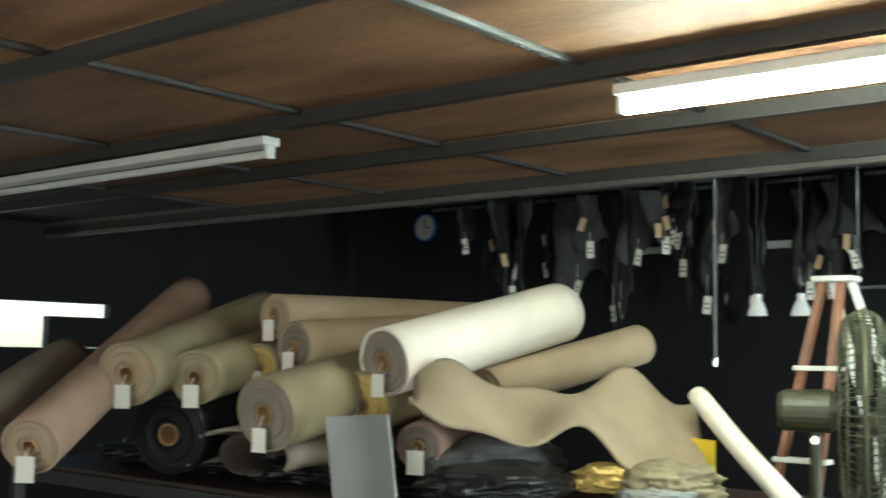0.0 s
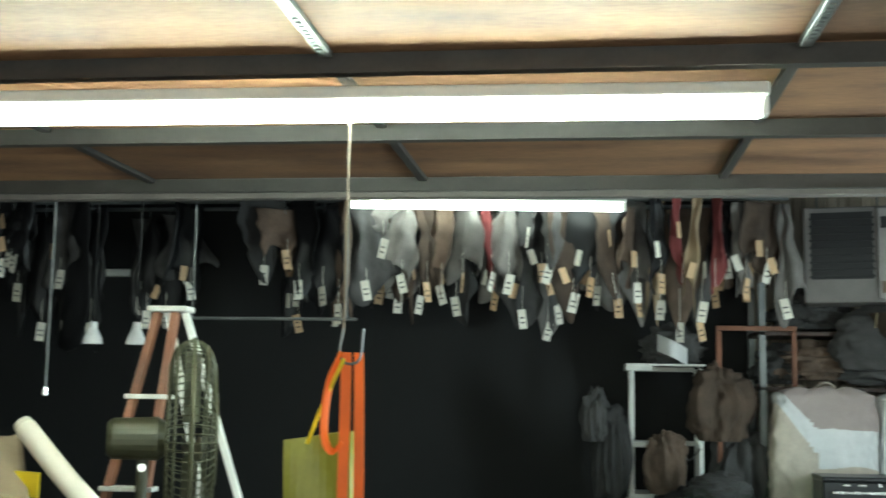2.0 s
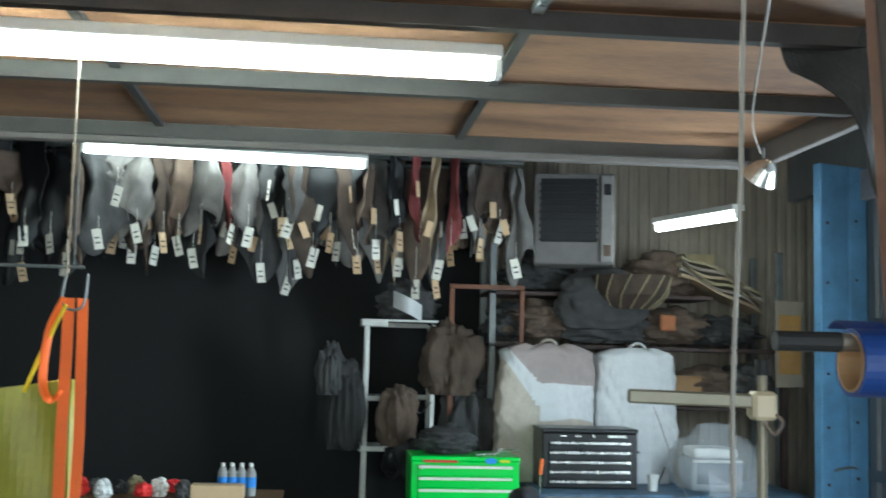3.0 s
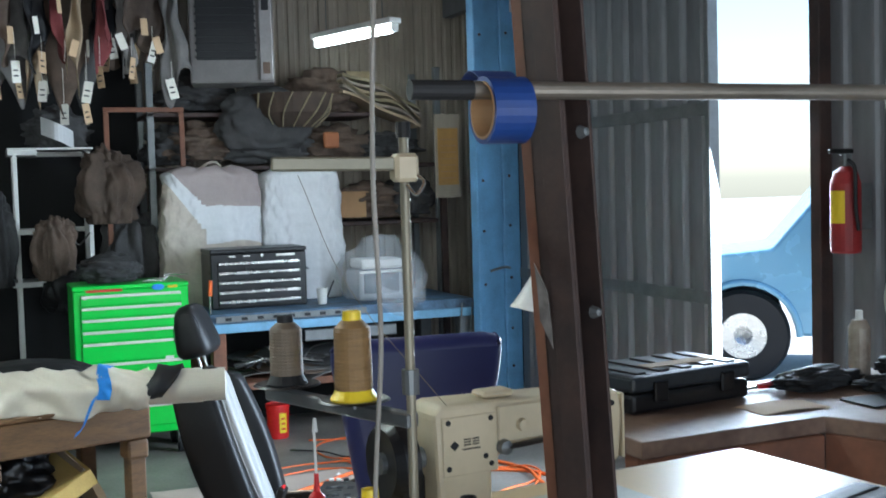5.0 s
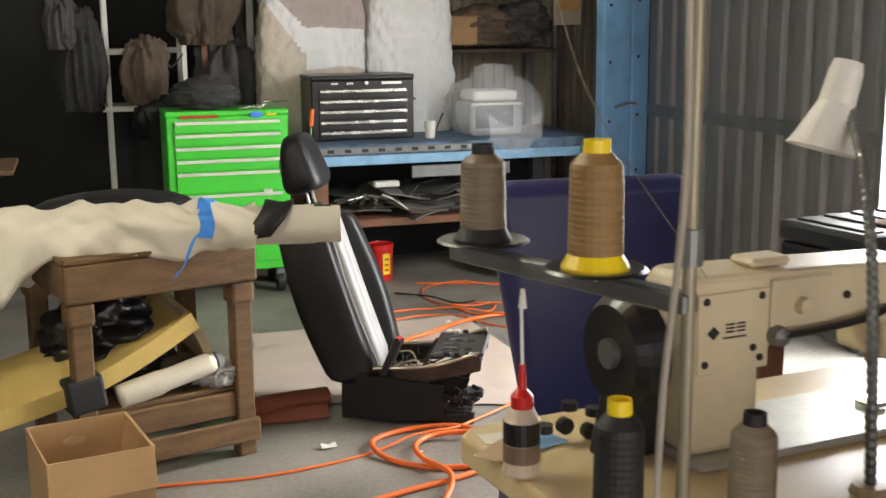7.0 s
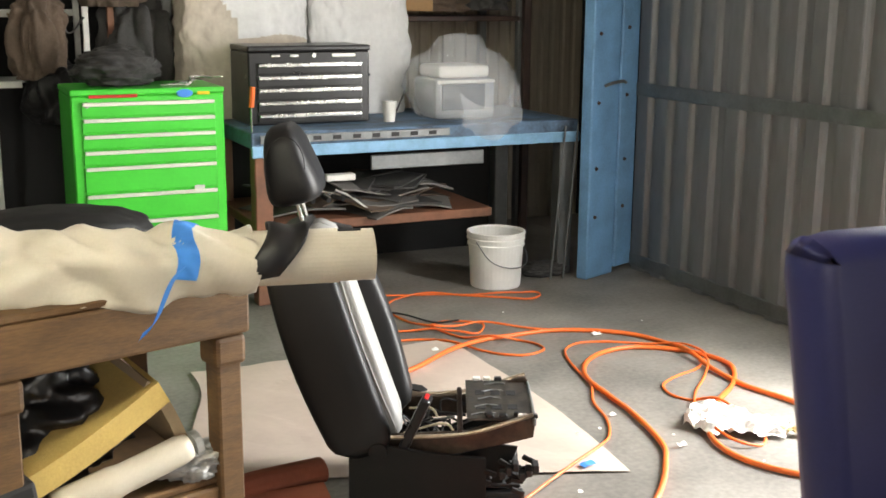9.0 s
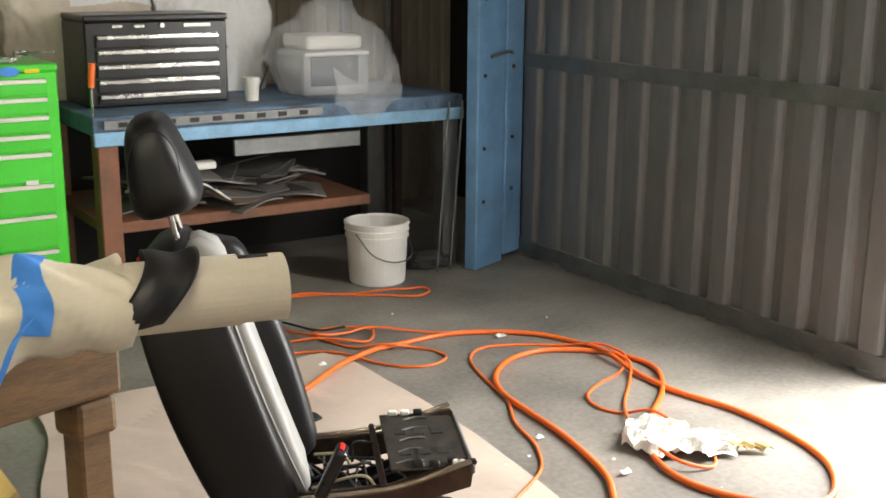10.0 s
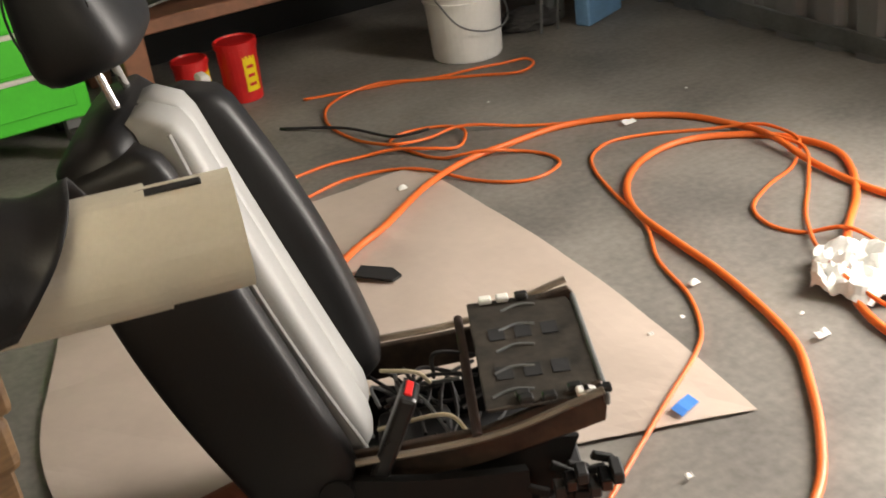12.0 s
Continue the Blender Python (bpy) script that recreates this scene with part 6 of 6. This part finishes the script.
part("handle", sweep(smooth_path([(0, 0, 0.008), (0.05, 0.015, 0.008), (0.10, 0.012, 0.008)]), 0.007), RED, sc)
part("handle", sweep(smooth_path([(0, 0, 0.008), (0.05, -0.015, 0.008), (0.10, -0.02, 0.008)]), 0.007), RED, sc)
part("jaw", box((-0.05, -0.01, 0.002), (0, 0.01, 0.012), 0.003), CHROME, sc)

fe = thing("fire_extinguisher", "red fire extinguisher hung on the tin wall", "fire extinguisher", at=(1.40, 0.27, 1.33))
# red darkened in the colour for the shade by the doorway
part("cylinder", lathe([(0, 0), (0.06, 0), (0.065, 0.01), (0.065, 0.30), (0.05, 0.35), (0.02, 0.375), (0, 0.375)], 24), mat("shaded_red", (0.32, 0.02, 0.02), 0.5, var=0.3), fe)
part("label", grid(lambda u, v: Vector((-0.0655 * math.cos(-0.3 + 1.1 * u), -0.0655 * math.sin(-0.3 + 1.1 * u), 0.13 + 0.14 * v)), 8, 1, 0.001), YELLOW, fe)
part("valve", box((-0.02, -0.02, 0.37), (0.02, 0.02, 0.43), 0.006), STEEL, fe)
part("handle", box((-0.09, -0.012, 0.43), (0.04, 0.012, 0.45), 0.005), BLACK, fe)
part("hose", sweep(smooth_path([(0, -0.02, 0.40), (-0.02, -0.08, 0.36), (-0.02, -0.085, 0.2), (0, -0.08, 0.1)]), 0.009), RUBBER, fe)
part("bracket", box((0.05, -0.03, 0.1), (0.12, 0.03, 0.3), 0.004), STEEL, fe)
for k in range(4):
    pl = thing("hanging_tool", "old hand tool hung on the wall", "tool", "wall tools", (1.44, 0.05 - 0.12 * k, 1.25 - 0.05 * (k % 2)))
    part("handle", sweep(smooth_path([(0, 0, 0), (0, 0.03, -0.1), (0, 0.01, -0.2)]), 0.008), (CHROME, RUST)[k % 2], pl)
    part("handle", sweep(smooth_path([(0, 0, 0), (0, -0.03, -0.1), (0, -0.01, -0.2)]), 0.008), (CHROME, RUST)[k % 2], pl)
    part("nail", rod((0, 0, 0), (0.09, 0, 0.01), 0.003, 6), STEEL, pl)

# ---- pickup in the yard ----
car = thing("pickup_truck", "pale blue pickup truck parked outside", "car", at=(4.0, 4.49, -0.104), turn=-36)
sideline = [(-0.85, 0.45), (-0.85, 0.95), (-0.70, 1.06), (0.25, 1.16), (0.75, 1.75), (2.2, 1.75), (2.35, 1.15), (4.2, 1.13), (4.2, 0.5), (3.6, 0.45)]
arch = [(0.45 * math.cos(a) + 3.05, 0.40 + 0.45 * math.sin(a)) for a in [math.pi * k / 10 for k in range(11)]]
arch1 = [(0.45 * math.cos(a), 0.40 + 0.45 * math.sin(a)) for a in [math.pi * k / 10 for k in range(11)]]
part("body", poly(sideline + arch + arch1, 0, 1.75, 0.03, m=Matrix(((1, 0, 0, 0), (0, 0, 1, 0), (0, 1, 0, 0), (0, 0, 0, 1)))), CAR, car)
for x in (0, 3.05):
    for y in (0.02, 1.5):
        w = part("wheel", lathe([(0.2, 0), (0.37, 0.01), (0.40, 0.05), (0.40, 0.18), (0.37, 0.22), (0.2, 0.22), (0.2, 0)], 28, pose(x, y + 0.22, 0.40, 90)), RUBBER, car)
        part("rim", lathe([(0, 0.10), (0.08, 0.03), (0.2, 0.02), (0.2, 0.2), (0, 0.2)], 20, pose(x, y, 0.40, -90)), CHROME, w)
part("door_line", box((0.72, -0.004, 0.5), (0.73, 0.0, 1.15)), RUBBER, car)
part("window", poly([(0.62, 1.2), (0.9, 1.66), (2.05, 1.66), (2.15, 1.2)], 0, 0.01, m=Matrix(((1, 0, 0, 0), (0, 0, -1, -0.004), (0, 1, 0, 0), (0, 0, 0, 1)))), BLACK, car)
part("mirror", box((0.66, -0.24, 1.16), (0.78, -0.02, 1.36), 0.03, seg=2), BLACK, car)
part("headlight", box((-0.86, 0.1, 0.75), (-0.80, 0.4, 0.95), 0.02), PLASTIC_W, car)
part("flare", sweep([(0.47 * math.cos(a), -0.005, 0.40 + 0.47 * math.sin(a)) for a in [math.pi * k / 14 for k in range(15)]], 0.03, 8), CAR, car)
for k in range(7):
    part("letter_bar", box((1.0 + 0.07 * k, -0.005, 0.70), (1.05 + 0.07 * k, -0.001, 0.76)), WHITE, car)
part("stripe", box((1.0, -0.005, 0.62), (1.7, -0.001, 0.65)), WHITE, car)

# ---- carpet store ----
def carpet_roll(p0, p1, r, material, face=None, tag=True, label="rolled carpet on the pile", hole=0.35):
    p0, p1 = Vector(p0), Vector(p1)
    L = (p1 - p0).length
    ob = new("carpet_roll")
    ob.matrix_basis = Matrix.Translation(p0) @ frame_of(p1 - p0)
    tagged(ob, label, "carpet roll", "carpet rolls")
    n, m = 32, 14
    sd = p0.x * 7 + p0.z * 3
    def skin(u, v):
        a = 2 * math.pi * u
        rr = r * (1 + 0.04 * noise.noise(Vector((math.cos(a) * 1.5, math.sin(a) * 1.5, v * 3 + sd))))
        return Vector((rr * math.cos(a), rr * math.sin(a), v * L))
    bm = grid(skin, n, m, 0.012)
    part("outer_layer", bm, material, ob, smooth=True)
    prof, k = [], 0
    q = r * 0.985
    while q > r * hole:
        prof += [(q, 0.004 * (k % 2) + 0.006 * math.sin(k)), (q - r * 0.05, 0.004 * (k % 2) + 0.006 * math.sin(k))]
        q -= r * 0.085
        k += 1
    prof += [(r * hole * 0.8, 0.0), (r * hole * 0.8, 0.25), (0, 0.25)]
    part("rolled_end", lathe(prof, n), face or material, ob)
    part("core", lathe([(r * hole * 0.76, -0.01), (r * hole * 0.76, 0.2), (r * hole * 0.66, 0.2), (r * hole * 0.66, -0.01), (r * hole * 0.76, -0.01)], 20), CARD, ob)
    part("far_end", lathe([(r * 0.98, L - 0.01), (r * 0.6, L + 0.01), (0, L + 0.012)], n), material, ob)
    if tag:
        inv = (ob.matrix_basis.to_3x3().inverted())
        d = inv @ Vector((0, 0, -1))
        c = Vector((0, 0, -0.03)) + d * r * 0.62
        yv = -d
        xv = yv.cross(Vector((0, 0, 1))).normalized()
        M = Matrix((( xv.x, yv.x, 0, c.x), (xv.y, yv.y, 0, c.y), (xv.z, yv.z, 1, c.z), (0, 0, 0, 1)))
        part("tag", box((-0.032, -0.042, -0.001), (0.032, 0.042, 0.001), m=M), TAG, ob, "white paper tag")
        part("string", rod((0, 0, -0.008), c + yv * 0.042, 0.002, 5), TAG, ob)
    return ob
ROLLS = [
    ((-5.00, -0.59, 1.75), (-4.94, 0.47, 1.97), 0.129, CARPET_W, CARPET_G),
    ((-5.58, -0.61, 1.92), (-5.52, 0.79, 1.94), 0.091, CARPET_T, CARPET_T),
    ((-5.45, -0.62, 1.80), (-5.45, 0.60, 1.89), 0.098, CARPET_T, CARPET_G),
    ((-5.68, -1.22, 1.69), (-6.20, -0.11, 1.94), 0.119, CARPET_O, CARPET_T),
    ((-5.57, -1.00, 1.68), (-5.96, -0.15, 1.81), 0.104, CARPET_O, CARPET_O),
    ((-5.62, -0.66, 1.72), (-6.03, 0.36, 1.85), 0.091, CARPET_O, FOAM),
    ((-5.21, -0.97, 1.56), (-5.32, 0.19, 1.77), 0.134, CARPET_O, CARPET_G),
    ((-5.12, -0.58, 1.59), (-5.24, 0.50, 1.75), 0.124, CARPET_O, FOAM),
    ((-5.58, -1.65, 1.46), (-6.42, -0.38, 2.02), 0.099, CARPET_P, CARPET_T),
    ((-4.95, -0.04, 1.64), (-4.80, 0.91, 1.84), 0.091, CARPET_T, CARPET_T),
    ((-5.86, -1.73, 1.50), (-6.55, -0.92, 1.72), 0.104, CARPET_G, CARPET_G),
    ((-4.79, -0.63, 1.46), (-5.12, 0.34, 1.56), 0.084, CARPET_P, CARPET_G),
    ((-5.74, -0.98, 1.46), (-6.10, -0.01, 1.57), 0.156, VINYL_K, VINYL_K),
]
for p0, p1, r, m, f in ROLLS:
    lab = {CARPET_W: "white vinyl roll with a grey layered end", CARPET_P: "pinkish brown carpet roll leaning on the pile", VINYL_K: "black vinyl roll low in the pile"}.get(m, "olive and tan carpet roll on the pile")
    carpet_roll(p0, p1, r, m, f, tag=(r < 0.14), label=lab)
rk = thing("roll_rack", "dark steel rack under the carpet rolls", "rack")
for x in (-7.0, -5.6, -4.5):
    for y in (-0.9, 0.4):
        part("post", box((x, y, 0), (x + 0.05, y + 0.05, 1.188), 0.004), DARKSTEEL, rk)
for y in (-0.9, 0.4):
    part("beam", box((-7.0, y, 1.19), (-3.7, y + 0.05, 1.25), 0.004), DARKSTEEL, rk)
part("deck", box((-7.0, -0.9, 1.252), (-3.7, 0.6, 1.27), 0.003), RUST, rk)
for k in range(5):
    heap("offcut_roll", "dark rolled offcuts under the carpet rolls", "bundle", (-6.4 + 0.45 * k, -0.45, 1.33), (0.25, 0.3, 0.085), VINYL_K, 3.7 * k, "dark bundles", fold=0.2)
tagged(part("draped_carpet", grid(lambda u, v: Vector((-4.86, -0.58, 1.70)).lerp(Vector((-4.28, 0.45, 1.66)), u).lerp(Vector((-4.70, -0.78, 1.60)).lerp(Vector((-4.10, 0.20, 1.36)), u), v)
    + Vector((0, 0, 0.05 * math.sin(11 * u + 2.0 * v) + 0.03 * math.sin(19 * u - 3 * v) - 0.10 * math.sin(3.14 * v) * (0.4 - 0.6 * u))) , 40, 20, 0.012), FAWN, smooth=True), "loose tan carpet draped in waves over the rolls", "carpet")
heap("dark_carpet", "dark grey rolled rug under the draped carpet", "carpet", (-4.74, -0.25, 1.36), (0.2, 0.38, 0.14), CLOTH_G, 8.8, fold=0.12)
heap("olive_cloth", "olive folded cloth on the pile", "cloth", (-4.15, 0.0, 1.32), (0.18, 0.2, 0.10), CARPET_O, 1.9, fold=0.3)
heap("orange_cloth", "ochre yellow cloth bundle on the pile", "cloth", (-4.36, -0.1, 1.34), (0.12, 0.09, 0.06), FOAM, 6.2, fold=0.35)
heap("striped_cloth", "pale striped folded cloth on the pile", "cloth", (-4.1, -0.18, 1.29), (0.16, 0.1, 0.05), VINYL_G, 2.2, fold=0.4)
tagged(part("yellow_sheet", grid(lambda u, v: Vector((-4.22 + 0.12 * u, 0.30 - 0.06 * u, 1.48 - 0.21 * v)), 4, 4, 0.01), YELLOW), "bright yellow sheet among the rolls", "sheet")
cr = thing("cream_roll", "cream vinyl roll standing at an angle", "roll")
part("roll", sweep(smooth_path([(-4.20, 0.33, 1.63), (-3.98, 0.20, 1.47), (-3.72, 0.05, 1.30)]), 0.04, 18), CARPET_W, cr, smooth=True)
part("end", lathe([(0.0, 0.0), (0.036, 0.0), (0.036, 0.05), (0, 0.05)], 16, Matrix.Translation((-4.22, 0.342, 1.645)) @ frame_of((0.22, -0.13, -0.16))), VINYL_T, cr)
tagged(part("grey_sheet", grid(lambda u, v: Vector((-5.0 + 0.27 * u + 0.05 * v, -0.88 + 0.05 * u + 0.03 * math.sin(4 * u), 1.56 - 0.29 * v + 0.02 * u)), 8, 5, 0.008), VINYL_G), "pale vinyl sheet hanging from the pile", "sheet")

curl = thing("carpet_curl", "grey brown carpet offcut curled open on the rack", "carpet", at=(-5.42, -0.9, 1.27), turn=8)
part("curl", grid(lambda u, v: Vector(((0.17 + 0.05 * u) * math.cos(4.0 * u - 0.35) * 1.35, 0.85 * v, 0.12 + 0.11 * math.sin(4.0 * u - 0.35) + 0.01 * math.sin(9 * v))), 24, 8, 0.014), CARPET_G, curl, smooth=True)
part("inner_ply", grid(lambda u, v: Vector((0.12 * math.cos(4.6 * u), 0.02 + 0.8 * v, 0.13 + 0.075 * math.sin(4.6 * u))), 20, 6, 0.012), CLOTH_B, curl, smooth=True)

# pedestal fan
fan = thing("pedestal_fan", "olive industrial pedestal fan seen edge-on", "fan", at=(-3.62, 0.465, 0), turn=20)
FZ, FR = 1.60, 0.37
for dx, r in ((-0.085, 0.75), (-0.06, 0.93), (0.0, 1.0), (0.05, 0.93), (0.08, 0.75), (0.09, 0.45)):
    part("guard_ring", sweep([(dx, r * FR * math.cos(a), FZ + r * FR * math.sin(a)) for a in [2 * math.pi * k / 40 for k in range(41)]], 0.005 if r < 1 else 0.009, 6), MESH, fan)
wire = part("guard_wire", sweep(smooth_path([(dx, r * FR, 0) for dx, r in ((-0.09, 0.3), (-0.085, 0.75), (-0.06, 0.93), (0.0, 1.0), (0.05, 0.93), (0.08, 0.75), (0.09, 0.2))], 2), 0.0022, 4), MESH, fan)
wire.matrix_basis = pose(0, 0, FZ)
for k in range(1, 72):
    w = new("guard_wire", wire.data)
    w.parent, w.matrix_basis = fan, pose(0, 0, FZ, 5 * k)
for k in range(3):
    part("blade", grid(lambda u, v: pose(0, 0, FZ, 120 * k) @ Vector((-0.03 + 0.06 * v, (v - 0.5) * 0.2 * (0.5 + u), 0.06 + 0.26 * u)), 5, 4, 0.004), MESH, fan)
part("motor", lathe([(0, -0.30), (0.06, -0.30), (0.075, -0.28), (0.08, -0.12), (0.06, -0.09), (0, -0.09)], 24, pose(0, 0, FZ, 0, 90)), OLIVE, fan)
part("pole", rod((-0.17, 0, 0.05), (-0.17, 0, FZ - 0.07), 0.022, 14), OLIVE, fan)
part("base", lathe([(0, 0.05), (0.04, 0.05), (0.28, 0.015), (0.30, 0), (0, 0)], 28, pose(-0.17, 0, 0)), OLIVE, fan)
part("knob", rod((-0.17, -0.09, FZ - 0.10), (-0.17, -0.04, FZ - 0.10), 0.015, 10), CHROME, fan)

ladder = thing("step_ladder", "wooden and steel folding step ladder", "ladder")
for dx in (-0.04, 0.04):
    part("rail", sweep([(-4.0 + dx, 1.16, 2.12), (-4.16 + dx * 4, 0.55, 0.0)], 0.024, 4, flat=0.6), WOOD_RED, ladder)
    part("back_rail", sweep([(-3.97 + dx, 1.20, 2.12), (-3.45 + dx * 4, 1.45, 0.0)], 0.02, 4, flat=0.6), WHITE, ladder)
part("cap", box((-4.08, 1.12, 2.12), (-3.9, 1.24, 2.145), 0.005), WHITE, ladder)
for k in range(5):
    q = 0.18 + 0.18 * k
    part("step", box((-4.02 - 0.16 * q - 0.06 - 0.1 * q, 1.16 - 0.61 * q - 0.02, 2.12 * (1 - q)), (-4.02 - 0.16 * q + 0.10 + 0.1 * q, 1.16 - 0.61 * q + 0.06, 2.12 * (1 - q) + 0.02), 0.003), WHITE, ladder)
structure(part("wall_strip", box((-7.7, 5.33, 2.70), (-5.6, 5.395, 2.76), 0.006), WHITE), "dusty unlit strip on the dark wall", "strip")
structure(part("light_pole", rod((-4.2, 1.9, 2.14), (-3.3, 1.9, 2.14), 0.008, 8), STEEL), "thin horizontal steel bar", "bar")
for x in (-4.15, -3.35):
    structure(part("bar_hanger", rod((x, 1.9, 2.14), (x, 1.9, 3.7), 0.004, 6), STEEL), "thin rod holding a bar", "bar")
clk = thing("wall_clock", "round white wall clock with a blue mark", "clock", at=(-9.94, 5.38, 3.09))
part("face", lathe([(0, 0.02), (0.13, 0.02), (0.14, 0.0)], 28, pose(0, 0, 0, 90)), WHITE, clk)
part("rim", lathe([(0.13, 0.0), (0.145, 0.0), (0.145, 0.03), (0.13, 0.03), (0.13, 0.0)], 28, pose(0, 0, 0, 90)), TAPE, clk)
part("pointer", box((-0.006, -0.026, 0), (0.006, -0.022, 0.1)), RUBBER, clk)
part("pointer", box((0, -0.026, -0.006), (0.07, -0.022, 0.006)), RUBBER, clk)
for x, y in ((-4.62, 1.78), (-4.40, 1.80)):
    bl = thing("hanging_bulb", "clear glass lamp hanging on a flex", "lamp", "hanging bulbs", (x, y, 2.0))
    part("flex", rod((0, 0, 0.1), (0, 0, 1.7), 0.003, 6), RUBBER, bl)
    part("glass", lathe([(0.05, 0), (0.045, 0.03), (0.022, 0.08), (0.02, 0.11), (0, 0.11)], 18), clear("lamp_glass", 0.05, alpha=0.5), bl)
hr = thing("hanging_rod", "pale rod hanging from the roof", "rod", at=(-4.84, 1.75, 1.76))
part("rod", rod((0, 0, 0), (0, 0, 1.94), 0.006, 8), STEEL, hr)
part("weight", rod((0, 0, -0.02), (0, 0, 0.02), 0.013, 10), CHROME, hr)

# white table with odds and ends at the back
wt = thing("white_table", "old white painted table with a brown top", "table", at=(-2.42, 2.95, 0))
part("top", box((-1.8, 0.0, 0.88), (0.05, 0.6, 0.905), 0.004), WOOD, wt)
part("apron", box((-1.72, 0.03, 0.78), (-0.26, 0.05, 0.879), 0.003), WHITE, wt)
for x in (-1.7, -0.32):
    for y in (0.03, 0.5):
        part("leg", box((x, y, 0), (x + 0.06, y + 0.06, 0.779 if y < 0.1 else 0.879), 0.004), WHITE, wt)
tagged(part("small_carton", box((-2.88, 3.0, 0.906), (-2.58, 3.12, 0.99), 0.004), TAG_TAN), "long pale cardboard box on the white table", "box")
for k in range(4):
    bo = thing("water_bottle", "clear bottle with a blue cap", "bottle", "bottles", (-2.72 + 0.055 * k, 3.22, 0.906))
    part("body", lathe([(0, 0), (0.03, 0), (0.03, 0.13), (0.012, 0.17), (0, 0.17)], 16), VINYL_G, bo)
    part("band", lathe([(0.0305, 0.05), (0.031, 0.05), (0.031, 0.11), (0.0305, 0.11)], 16), TAPE, bo)
    part("cap", lathe([(0.012, 0.17), (0.012, 0.19), (0, 0.19)], 12), WHITE, bo)
for k in range(16):
    x = -4.05 + 0.075 * k
    heap("odd_item", "small jumbled item on the white table", "clutter", (x, 3.05 + 0.1 * (k % 3), 0.95), (0.05, 0.05, 0.045 + 0.02 * (k % 2)), (RED, CLOTH_G, SACK, RUBBER, CARPET_O, RED, PLASTIC_W)[k % 7], k * 1.7, "clutter on the table", fold=0.3)
